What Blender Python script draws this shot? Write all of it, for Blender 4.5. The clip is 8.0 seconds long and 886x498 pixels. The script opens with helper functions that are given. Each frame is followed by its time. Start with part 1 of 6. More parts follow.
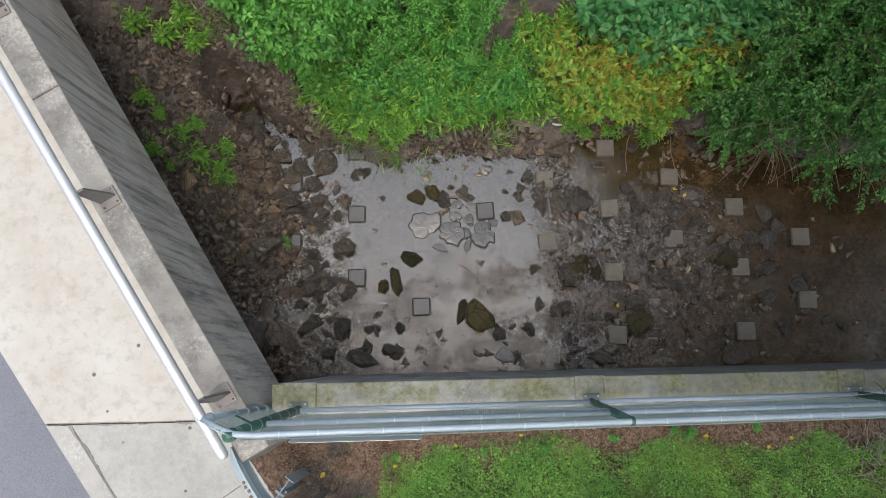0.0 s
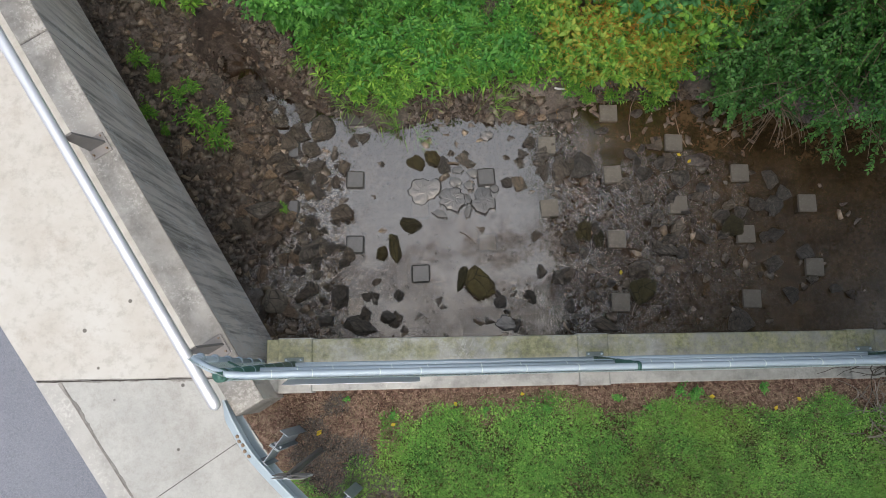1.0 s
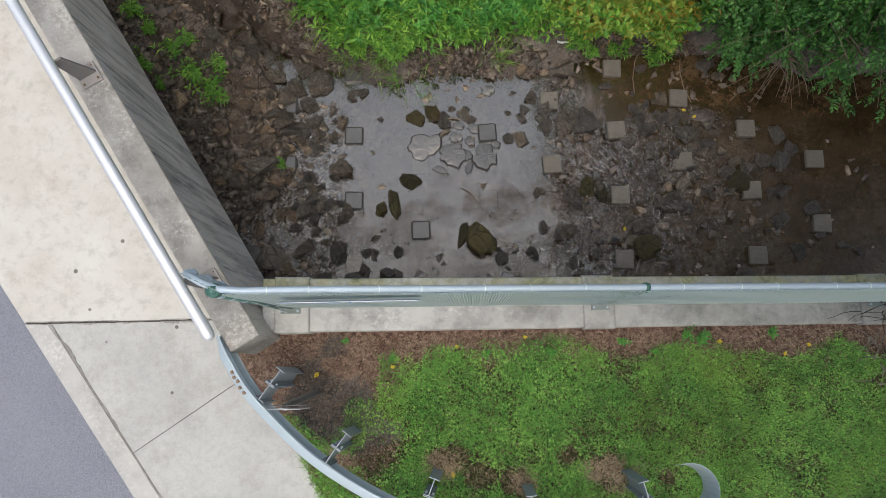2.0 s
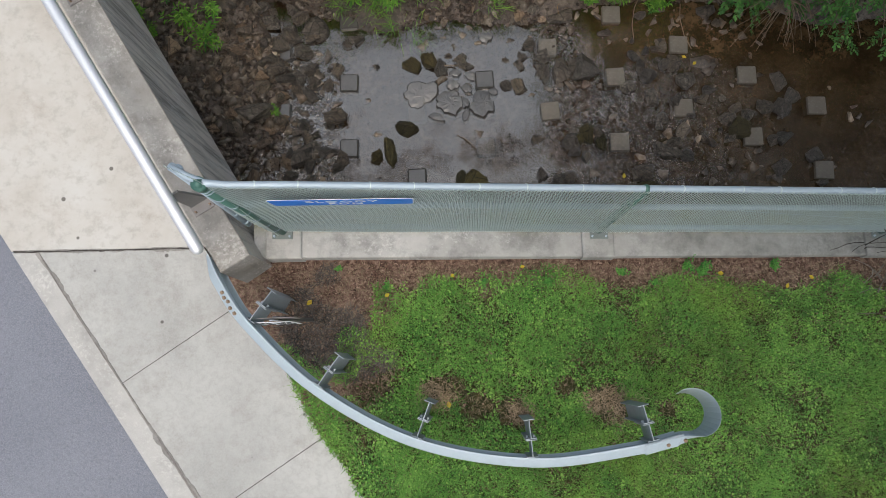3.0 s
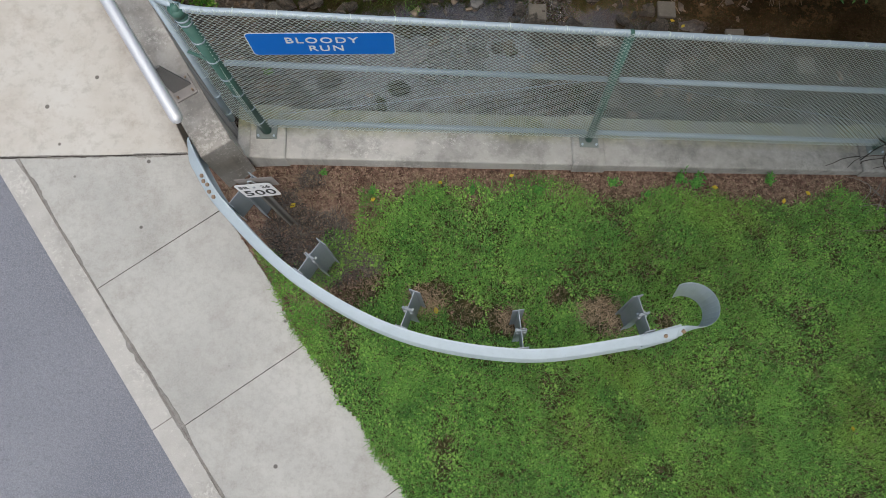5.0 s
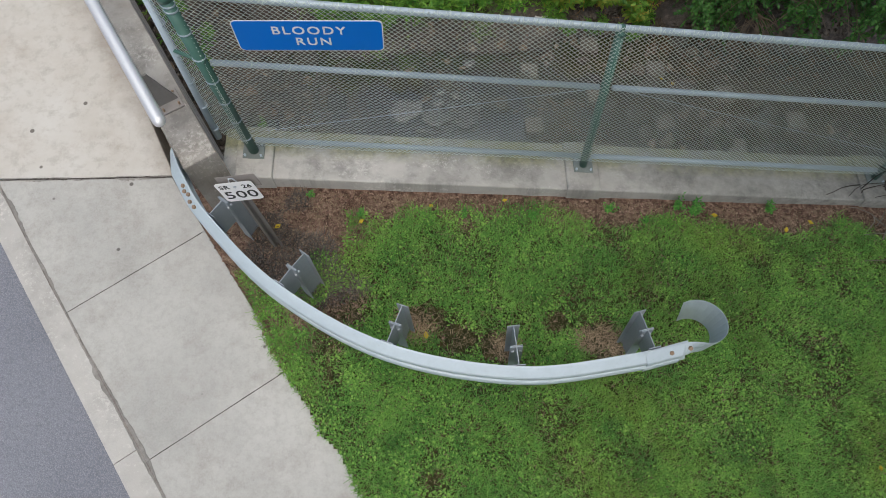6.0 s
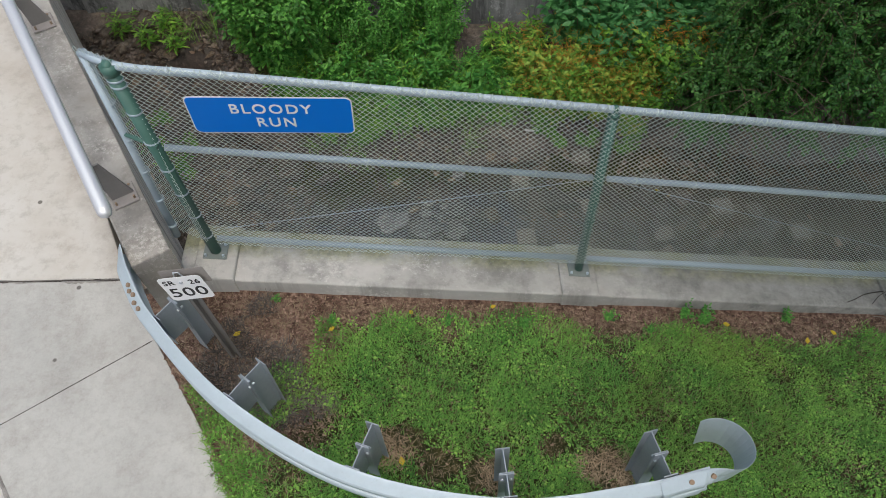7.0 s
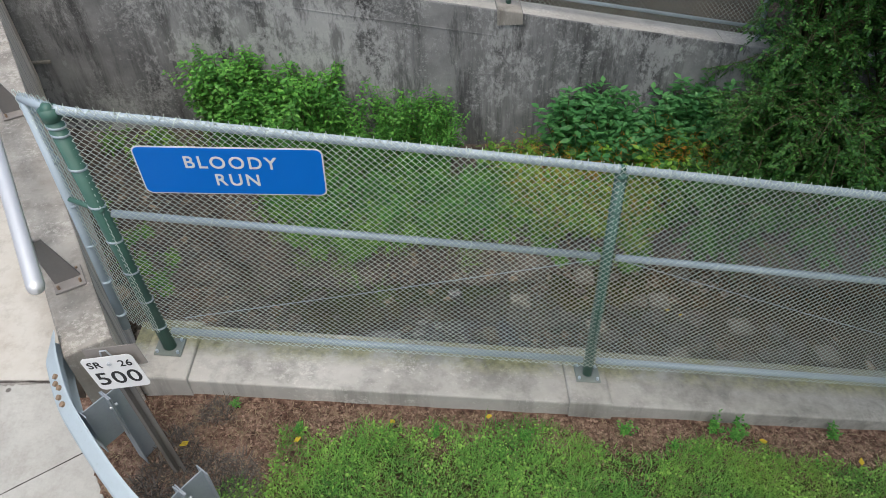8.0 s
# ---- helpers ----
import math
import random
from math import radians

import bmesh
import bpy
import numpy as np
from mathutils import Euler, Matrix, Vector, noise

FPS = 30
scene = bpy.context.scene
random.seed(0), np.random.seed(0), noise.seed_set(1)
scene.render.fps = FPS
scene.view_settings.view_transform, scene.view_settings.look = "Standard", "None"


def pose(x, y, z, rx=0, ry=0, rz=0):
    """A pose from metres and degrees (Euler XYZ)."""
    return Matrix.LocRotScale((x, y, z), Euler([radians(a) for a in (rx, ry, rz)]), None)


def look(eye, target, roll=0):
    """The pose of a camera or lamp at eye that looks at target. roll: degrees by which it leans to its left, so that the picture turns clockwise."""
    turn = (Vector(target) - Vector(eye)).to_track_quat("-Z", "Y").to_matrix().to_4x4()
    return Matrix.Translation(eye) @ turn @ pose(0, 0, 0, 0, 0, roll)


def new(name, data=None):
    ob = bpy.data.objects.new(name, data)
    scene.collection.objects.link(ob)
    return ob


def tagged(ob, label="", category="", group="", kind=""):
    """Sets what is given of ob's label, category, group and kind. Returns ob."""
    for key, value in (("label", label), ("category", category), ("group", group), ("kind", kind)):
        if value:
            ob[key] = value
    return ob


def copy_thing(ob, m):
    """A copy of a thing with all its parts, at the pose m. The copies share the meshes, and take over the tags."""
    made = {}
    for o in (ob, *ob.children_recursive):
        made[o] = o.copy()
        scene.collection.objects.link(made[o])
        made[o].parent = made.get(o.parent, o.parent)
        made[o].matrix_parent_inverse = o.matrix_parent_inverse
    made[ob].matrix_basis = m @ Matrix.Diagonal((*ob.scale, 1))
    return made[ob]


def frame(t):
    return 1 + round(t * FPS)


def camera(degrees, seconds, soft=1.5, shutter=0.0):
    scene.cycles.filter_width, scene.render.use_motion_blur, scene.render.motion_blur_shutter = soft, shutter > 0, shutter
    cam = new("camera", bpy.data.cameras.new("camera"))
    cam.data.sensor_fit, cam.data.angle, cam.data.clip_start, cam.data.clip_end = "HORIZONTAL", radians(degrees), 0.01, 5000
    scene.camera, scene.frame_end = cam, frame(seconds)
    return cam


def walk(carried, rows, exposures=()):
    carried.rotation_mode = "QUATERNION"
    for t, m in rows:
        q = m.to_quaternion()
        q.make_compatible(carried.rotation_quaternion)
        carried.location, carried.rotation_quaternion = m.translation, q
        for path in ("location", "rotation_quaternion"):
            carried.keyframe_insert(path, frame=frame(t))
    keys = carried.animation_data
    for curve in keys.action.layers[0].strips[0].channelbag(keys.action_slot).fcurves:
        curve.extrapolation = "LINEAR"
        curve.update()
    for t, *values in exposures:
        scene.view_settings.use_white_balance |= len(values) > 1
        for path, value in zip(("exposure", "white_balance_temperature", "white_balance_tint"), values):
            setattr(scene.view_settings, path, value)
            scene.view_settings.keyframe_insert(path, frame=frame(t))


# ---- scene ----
cam = camera(65.2, 8.0, soft=0.6)
PATH = [
    (0, (0.298, -0.229, 7.345), (0.211, 0.141, 5.382), -14.9),
    (0.5, (0.298, -0.403, 7.208), (0.21, -0.038, 5.244), -15.1),
    (1, (0.285, -0.639, 7.076), (0.196, -0.277, 5.111), -15.4),
    (2.5, (0.234, -1.513, 6.645), (0.147, -1.159, 4.678), -15.4),
    (3, (0.261, -1.859, 6.521), (0.173, -1.509, 4.554), -15.8),
    (3.5, (0.309, -2.245, 6.38), (0.22, -1.896, 4.412), -16.0),
    (4, (0.303, -2.632, 6.256), (0.215, -2.231, 4.299), -14.1),
    (4.5, (0.321, -2.974, 6.144), (0.233, -2.516, 4.199), -12.6),
    (4.7, (0.332, -3.122, 6.086), (0.243, -2.633, 4.149), -12.1),
    (5.8, (0.319, -3.995, 5.59), (0.254, -3.215, 3.75), -6.9),
    (6, (0.346, -4.025, 5.445), (0.282, -3.183, 3.632), -6.5),
    (6.5, (0.392, -3.986, 5.104), (0.343, -2.985, 3.373), -5.1),
    (7, (0.46, -3.892, 4.766), (0.419, -2.727, 3.141), -4.4),
    (7.5, (0.525, -3.814, 4.336), (0.486, -2.492, 2.836), -3.9),
    (8, (0.535, -3.818, 3.941), (0.507, -2.324, 2.612), -3.4),
]
walk(cam, [(t, look(eye, target, roll)) for t, eye, target, roll in PATH],
     exposures=[(0, 0.06), (1, 0.04), (2.5, -0.08), (3.5, -0.2), (4.5, -0.29), (6.2, -0.33), (7.2, -0.2), (8, -0.02)])

# ---------------------------------------------------------------- sky and sun
world = bpy.data.worlds.new("world")
scene.world = world
world.use_nodes = True
wn, wl = world.node_tree.nodes, world.node_tree.links
sky = wn.new("ShaderNodeTexSky")
sky.sky_type = "NISHITA"
sky.sun_disc = False
sky.sun_elevation, sky.sun_rotation = radians(69), radians(172)
sky.air_density, sky.dust_density, sky.ozone_density = 1.0, 6.0, 1.0
wl.new(sky.outputs[0], wn["Background"].inputs["Color"])
wn["Background"].inputs["Strength"].default_value = 0.17

sun_data = bpy.data.lights.new("sun", "SUN")
sun_data.energy, sun_data.angle, sun_data.color = 1.75, radians(105), (0.945, 1.0, 0.985)
sun = new("sun", sun_data)
sun.matrix_world = look((0, 0, 0), (-0.05, 0.34, -0.93))

# ---------------------------------------------------------------- mesh helpers
rng = np.random.default_rng(7)


class Geo:
    """Vertices and faces collected for one mesh."""

    def __init__(self):
        self.v, self.f = [], []

    def add(self, verts, faces):
        n = len(self.v)
        self.v += [tuple(p) for p in verts]
        self.f += [tuple(i + n for i in f) for f in faces]
        return self

    def mesh(self, name, smooth=False):
        me = bpy.data.meshes.new(name)
        me.from_pydata(self.v, [], self.f)
        if smooth:
            me.polygons.foreach_set("use_smooth", [True] * len(me.polygons))
        me.update()
        return me


def fast_mesh(name, verts, faces, smooth=False):
    """A mesh from arrays: verts (n, 3), faces (m, k)."""
    me = bpy.data.meshes.new(name)
    verts, faces = np.asarray(verts, np.float32), np.asarray(faces, np.int32)
    k = faces.shape[1]
    me.vertices.add(len(verts))
    me.vertices.foreach_set("co", verts.ravel())
    me.loops.add(faces.size)
    me.loops.foreach_set("vertex_index", faces.ravel())
    me.polygons.add(len(faces))
    me.polygons.foreach_set("loop_start", np.arange(len(faces), dtype=np.int32) * k)
    me.polygons.foreach_set("loop_total", np.full(len(faces), k, np.int32))
    if smooth:
        me.polygons.foreach_set("use_smooth", np.ones(len(faces), bool))
    me.update(calc_edges=True)
    return me


def part(name, me, material, parent=None, label=""):
    ob = new(name, me)
    if material and not me.materials:
        me.materials.append(material)
    if parent:
        ob.parent = parent
    if label:
        ob["label"] = label
    return ob


def empty(name, at=(0, 0, 0)):
    ob = new(name)
    ob.empty_display_size = 0.05
    ob.location = at
    return ob


def bevelled(name, size, r, seg=2, centre=(0, 0, 0), turn=None):
    """A box of that size with rounded edges."""
    bm = bmesh.new()
    bmesh.ops.create_cube(bm, size=1.0)
    bmesh.ops.scale(bm, vec=size, verts=bm.verts)
    bmesh.ops.bevel(bm, geom=bm.edges[:], offset=r, segments=seg, affect="EDGES", profile=0.5)
    m = Matrix.Translation(centre) @ (turn or Matrix())
    bmesh.ops.transform(bm, matrix=m, verts=bm.verts)
    me = bpy.data.meshes.new(name)
    bm.to_mesh(me)
    bm.free()
    return me


def prism(geo, ring_a, ring_b):
    """Two equal rings of points joined by sides and caps."""
    n = len(ring_a)
    faces = [tuple(range(n - 1, -1, -1)), tuple(range(n, 2 * n))]
    faces += [(i, (i + 1) % n, n + (i + 1) % n, n + i) for i in range(n)]
    return geo.add(list(ring_a) + list(ring_b), faces)


def tube(geo, path, r, sides=10, caps=True, round_end=False):
    """A round bar along a path of points."""
    path = [Vector(p) for p in path]
    radii = [r] * len(path)
    if round_end:
        d = (path[-1] - path[-2]).normalized()
        base = path[-1]
        for k in (30, 60, 80):
            path.append(base + d * r * math.sin(radians(k)))
            radii.append(r * math.cos(radians(k)))
    rings = []
    side = None
    for i, p in enumerate(path):
        d = (path[min(i + 1, len(path) - 1)] - path[max(i - 1, 0)]).normalized()
        if side is None:
            side = d.orthogonal().normalized()
        side = (side - d * side.dot(d)).normalized()
        other = d.cross(side)
        rings.append([p + radii[i] * (math.cos(2 * math.pi * j / sides) * side + math.sin(2 * math.pi * j / sides) * other) for j in range(sides)])
    verts = [p for ring in rings for p in ring]
    faces = [(i * sides + j, i * sides + (j + 1) % sides, (i + 1) * sides + (j + 1) % sides, (i + 1) * sides + j)
             for i in range(len(rings) - 1) for j in range(sides)]
    if caps:
        faces += [tuple(range(sides - 1, -1, -1)), tuple((len(rings) - 1) * sides + j for j in range(sides))]
    return geo.add(verts, faces)


def ring_band(geo, centre, axis, r, wide, sides=14):
    """A short sleeve round a bar."""
    a = Vector(axis).normalized()
    c = Vector(centre)
    return tube(geo, [c - a * wide / 2, c + a * wide / 2], r, sides)


def smooth_step(a, b, x):
    t = np.clip((x - a) / (b - a), 0, 1)
    return t * t * (3 - 2 * t)


def value_noise(x, y, scale, seed=0):
    """Smooth random values between 0 and 1 over the plan."""
    x, y = np.asarray(x) * scale, np.asarray(y) * scale
    xi, yi = np.floor(x), np.floor(y)
    u, v = x - xi, y - yi
    u, v = u * u * (3 - 2 * u), v * v * (3 - 2 * v)

    def corner(i, j):
        h = np.sin(i * 127.1 + j * 311.7 + seed * 74.7) * 43758.5453
        return h - np.floor(h)
    return (corner(xi, yi) * (1 - u) + corner(xi + 1, yi) * u) * (1 - v) + (corner(xi, yi + 1) * (1 - u) + corner(xi + 1, yi + 1) * u) * v


def sheet(name, x0, x1, y0, y1, step, height, material, smooth=True):
    """A ground sheet whose height is a function of the plan."""
    nx, ny = max(2, int((x1 - x0) / step) + 1), max(2, int((y1 - y0) / step) + 1)
    gx, gy = np.meshgrid(np.linspace(x0, x1, nx), np.linspace(y0, y1, ny))
    gz = height(gx, gy)
    verts = np.stack([gx.ravel(), gy.ravel(), gz.ravel()], 1)
    i = (np.arange(ny - 1)[:, None] * nx + np.arange(nx - 1)[None, :]).ravel()
    return part(name, fast_mesh(name, verts, np.stack([i, i + 1, i + nx + 1, i + nx], 1), smooth), material)


def unit(v):
    return v / np.maximum(np.linalg.norm(v, axis=-1, keepdims=True), 1e-9)


def leaf_cloud(p, d, n, length, width, fold=0.22, droop=0.15):
    """Folded leaves at p, pointing along d, with upper side n."""
    d = unit(d)
    s = unit(np.cross(d, n))
    n = np.cross(s, d)
    L, W = length[:, None], width[:, None]
    mid = p + d * L * 0.48 - n * W * fold
    v = np.stack([p, mid, p + d * L * 0.42 + s * W / 2, p + d * L * 0.42 - s * W / 2,
                  p + d * L - n * L * droop, p + d * L * 0.75 + s * W * 0.3 - n * L * droop * 0.4,
                  p + d * L * 0.75 - s * W * 0.3 - n * L * droop * 0.4], 1)
    k = len(p)
    tri = np.array([[0, 1, 2], [0, 3, 1], [2, 1, 5], [1, 4, 5], [1, 3, 6], [1, 6, 4]])
    f = (tri[None] + (np.arange(k) * 7)[:, None, None]).reshape(-1, 3)
    return v.reshape(-1, 3), f


def blade_cloud(p, d, length, width, lift):
    """Bent grass blades at p that rise and lean along d."""
    k = len(p)
    d = unit(d)
    s = np.stack([-d[:, 1], d[:, 0], np.zeros(k)], 1)
    s = unit(s)
    L, W, H = length[:, None], width[:, None], lift[:, None]
    up = np.array([0, 0, 1.0])
    m = p + d * L * 0.35 + up * L * H * 0.75
    t = p + d * L * 0.95 + up * L * H
    v = np.stack([p - s * W / 2, p + s * W / 2, m + s * W * 0.42, m - s * W * 0.42, t], 1)
    tri = np.array([[0, 1, 2], [0, 2, 3], [3, 2, 4]])
    f = (tri[None] + (np.arange(k) * 5)[:, None, None]).reshape(-1, 3)
    return v.reshape(-1, 3), f


# ---------------------------------------------------------------- materials
def ramp(nodes, stops):
    r = nodes.new("ShaderNodeValToRGB")
    e = r.color_ramp.elements
    while len(e) < len(stops):
        e.new(0.5)
    for k, (pos, col) in enumerate(stops):
        e[k].position, e[k].color = pos, (*col, 1)
    return r


class Surface:
    """A principled material that is put together from noises."""

    def __init__(self, name, rough=0.8, metal=0.0, spec=0.5):
        self.m = bpy.data.materials.new(name)
        self.m.use_nodes = True
        self.n, self.l = self.m.node_tree.nodes, self.m.node_tree.links
        self.b = self.n["Principled BSDF"]
        self.b.inputs["Roughness"].default_value = rough
        self.b.inputs["Metallic"].default_value = metal
        self.b.inputs["Specular IOR Level"].default_value = spec
        self.tc = self.n.new("ShaderNodeTexCoord")

    def noise(self, scale, detail=4, rough=0.6, stretch=(1, 1, 1), shift=(0, 0, 0), out="Object"):
        mp = self.n.new("ShaderNodeMapping")
        mp.inputs["Scale"].default_value = stretch
        mp.inputs["Location"].default_value = shift
        self.l.new(self.tc.outputs[out], mp.inputs["Vector"])
        t = self.n.new("ShaderNodeTexNoise")
        t.inputs["Scale"].default_value, t.inputs["Detail"].default_value, t.inputs["Roughness"].default_value = scale, detail, rough
        self.l.new(mp.outputs[0], t.inputs["Vector"])
        return t.outputs["Fac"]

    def cells(self, scale, stretch=(1, 1, 1), feature="F1"):
        mp = self.n.new("ShaderNodeMapping")
        mp.inputs["Scale"].default_value = stretch
        self.l.new(self.tc.outputs["Object"], mp.inputs["Vector"])
        t = self.n.new("ShaderNodeTexVoronoi")
        t.feature = feature
        t.inputs["Scale"].default_value = scale
        self.l.new(mp.outputs[0], t.inputs["Vector"])
        return t.outputs["Distance"]

    def colours(self, fac, stops):
        r = ramp(self.n, stops)
        self.l.new(fac, r.inputs["Fac"])
        return r.outputs["Color"]

    def curve(self, fac, lo, hi, to_lo=0.0, to_hi=1.0):
        r = self.n.new("ShaderNodeMapRange")
        r.inputs["From Min"].default_value, r.inputs["From Max"].default_value = lo, hi
        r.inputs["To Min"].default_value, r.inputs["To Max"].default_value = to_lo, to_hi
        self.l.new(fac, r.inputs["Value"])
        return r.outputs["Result"]

    def math(self, op, a, b):
        r = self.n.new("ShaderNodeMath")
        r.operation = op
        for k, v in enumerate((a, b)):
            if isinstance(v, (int, float)):
                r.inputs[k].default_value = v
            else:
                self.l.new(v, r.inputs[k])
        return r.outputs[0]

    def mix(self, fac, a, b, mode="MIX"):
        r = self.n.new("ShaderNodeMix")
        r.data_type, r.blend_type = "RGBA", mode
        for socket, v in ((r.inputs["Factor"], fac), (r.inputs["A"], a), (r.inputs["B"], b)):
            if isinstance(v, (int, float)):
                socket.default_value = v
            elif isinstance(v, tuple):
                socket.default_value = (*v, 1)
            else:
                self.l.new(v, socket)
        return r.outputs["Result"]

    def axis(self, which):
        r = self.n.new("ShaderNodeSeparateXYZ")
        self.l.new(self.tc.outputs["Object"], r.inputs[0])
        return r.outputs[which]

    def chance(self):
        return self.n.new("ShaderNodeObjectInfo").outputs["Random"]

    def island(self):
        return self.n.new("ShaderNodeNewGeometry").outputs["Random Per Island"]

    def base(self, colour):
        self.l.new(colour, self.b.inputs["Base Color"])
        return self

    def rough(self, fac):
        self.l.new(fac, self.b.inputs["Roughness"])
        return self

    def wet(self, amount, ior=2.0, rough=0.14):
        """A thin layer of water over the surface, broken up by drier spots."""
        self.l.new(self.curve(self.noise(4, 4, 0.6, shift=(3, 3, 3)), 0.35, 0.6, min(1.0, amount), min(1.0, amount * (0.75 if amount > 1 else 0.5))), self.b.inputs["Coat Weight"])
        self.b.inputs["Coat IOR"].default_value, self.b.inputs["Coat Roughness"].default_value = ior, rough
        for link in self.b.inputs["Normal"].links:
            self.l.new(link.from_socket, self.b.inputs["Coat Normal"])
        return self

    def bump(self, fac, strength=0.3, distance=0.01):
        r = self.n.new("ShaderNodeBump")
        r.inputs["Strength"].default_value, r.inputs["Distance"].default_value = strength, distance
        self.l.new(fac, r.inputs["Height"])
        self.l.new(r.outputs[0], self.b.inputs["Normal"])
        return self


def make_walk_concrete():
    s = Surface("walk_concrete", 0.85, spec=0.3)
    big, fine, spots = s.noise(0.9, 5, 0.65), s.noise(60, 3, 0.7), s.noise(16, 6, 0.7)
    c = s.colours(big, [(0.3, (0.30, 0.307, 0.292)), (0.5, (0.382, 0.388, 0.368)), (0.7, (0.445, 0.45, 0.425))])
    c = s.mix(s.curve(spots, 0.45, 0.68, 0.0, 0.5), c, (0.275, 0.27, 0.252))
    c = s.mix(s.curve(s.noise(2.4, 6, 0.75, shift=(5, 1, 0)), 0.5, 0.68, 0.0, 0.5), c, (0.24, 0.228, 0.205))
    c = s.mix(s.curve(fine, 0.3, 0.7, 0.0, 0.25), c, (0.52, 0.505, 0.475))
    c = s.mix(s.curve(s.cells(3.0), 0.075, 0.05, 0.0, 0.85), c, (0.08, 0.072, 0.065))
    return s.base(c).bump(fine, 0.25, 0.003).m


def make_bridge_concrete():
    s = Surface("bridge_walk_concrete", 0.85, spec=0.3)
    big, fine, spots = s.noise(1.3, 6, 0.65), s.noise(70, 3, 0.7), s.noise(9, 6, 0.7)
    c = s.colours(big, [(0.3, (0.43, 0.405, 0.36)), (0.5, (0.49, 0.478, 0.44)), (0.7, (0.53, 0.525, 0.495))])
    c = s.mix(s.curve(spots, 0.50, 0.75, 0.0, 0.75), c, (0.34, 0.32, 0.285))
    gutter = s.math("ADD", s.math("MULTIPLY", s.axis("X"), 0.865), s.math("MULTIPLY", s.axis("Y"), 0.501))
    grime = s.curve(s.math("ADD", gutter, s.math("MULTIPLY", s.noise(2.2, 6, 0.7, shift=(0, 7, 0)), 0.7)), -2.12, -1.80, 0.0, 0.75)
    c = s.mix(grime, c, (0.25, 0.215, 0.18))
    c = s.mix(s.curve(s.noise(2.8, 6, 0.75, shift=(3, 9, 0)), 0.55, 0.72, 0.0, 0.5), c, (0.33, 0.28, 0.235))
    c = s.mix(s.curve(s.cells(2.6), 0.07, 0.05, 0.0, 0.85), c, (0.09, 0.08, 0.07))
    return s.base(c).bump(fine, 0.2, 0.003).m


def make_wall_concrete(name, light, dark, streak=1.0, moss=0.0, seed=0.0, run=2.6, lime=0.0):
    """Weathered cast concrete with runs of black stain down its faces."""
    s = Surface(name, 0.88, spec=0.25)
    big, fine = s.noise(0.8, 6, 0.7, shift=(seed, 0, 0)), s.noise(45, 4, 0.7)
    runs = s.noise(run, 6, 0.72, (1, 1, 0.10), (seed, 3, 0))
    flecks = s.math("ADD", s.math("MULTIPLY", s.noise(26, 6, 0.8, shift=(seed, 1, 2)), 0.6), s.math("MULTIPLY", s.noise(1.6, 4, 0.6, shift=(seed, 4, 1)), 0.42))
    mixl = tuple((a + b) / 2 for a, b in zip(light, dark))
    c = s.colours(big, [(0.28, dark), (0.48, mixl), (0.68, light)])
    c = s.mix(s.curve(runs, 0.47, 0.64, 0.0, 0.9 * streak), c, tuple(v * 0.25 for v in dark))
    c = s.mix(s.curve(flecks, 0.53, 0.60, 0.0, 0.6), c, tuple(min(0.7, v * 1.25) for v in light))
    if lime:
        bloom = s.math("ADD", s.math("MULTIPLY", s.noise(1.3, 4, 0.6, (1, 1, 0.7), (seed, 9, 2)), 0.55), s.math("MULTIPLY", s.noise(11, 6, 0.8, (1, 1, 0.6), (seed, 2, 8)), 0.45))
        c = s.mix(s.curve(bloom, 0.50, 0.56, 0.0, lime), c, tuple(v * 1.45 for v in light))
        c = s.mix(s.curve(s.noise(2.2, 6, 0.75, (1, 1, 0.22), (seed, 7, 3)), 0.54, 0.62, 0.0, lime), c, tuple(v * 0.35 for v in dark))
    if moss:
        # mottled grey, darker towards +X with a patchy edge
        darker_east = s.curve(s.math("ADD", s.axis("X"), s.math("MULTIPLY", s.noise(1.1, 5, 0.65, (1, 1, 0.5), (2, 0, 5)), 3.0)), 1.6, 5.5, 0.0, 0.75)
        c = s.mix(darker_east, c, s.colours(s.noise(9, 5, 0.7), [(0.35, (0.10, 0.102, 0.092)), (0.65, (0.24, 0.238, 0.215))]))
        grow = s.math("MULTIPLY", s.math("MULTIPLY", s.curve(s.axis("Y"), -0.56, -0.42), s.curve(s.axis("Y"), -0.225, -0.24)), s.curve(s.noise(2.6, 6, 0.72), 0.36, 0.56, 0.12, 1.0))
        c = s.mix(s.math("MULTIPLY", grow, moss), c, s.colours(s.noise(16, 5, 0.7), [(0.35, (0.125, 0.13, 0.06)), (0.5, (0.235, 0.235, 0.10)), (0.65, (0.36, 0.345, 0.18))]))
    return s.base(c).bump(s.math("ADD", fine, s.math("MULTIPLY", flecks, 0.8)), 0.35, 0.006).m


def make_asphalt():
    s = Surface("asphalt", 0.9, spec=0.3)
    big, grain = s.noise(0.7, 4), s.cells(85)
    c = s.colours(big, [(0.3, (0.155, 0.168, 0.20)), (0.7, (0.20, 0.213, 0.245))])
    c = s.mix(s.curve(grain, 0.1, 0.6, 0.5, 0.0), c, (0.34, 0.35, 0.385))
    c = s.mix(s.curve(s.noise(40, 5, 0.75), 0.5, 0.68, 0.0, 0.55), c, (0.10, 0.105, 0.12))
    return s.base(c).bump(grain, 0.5, 0.006).m


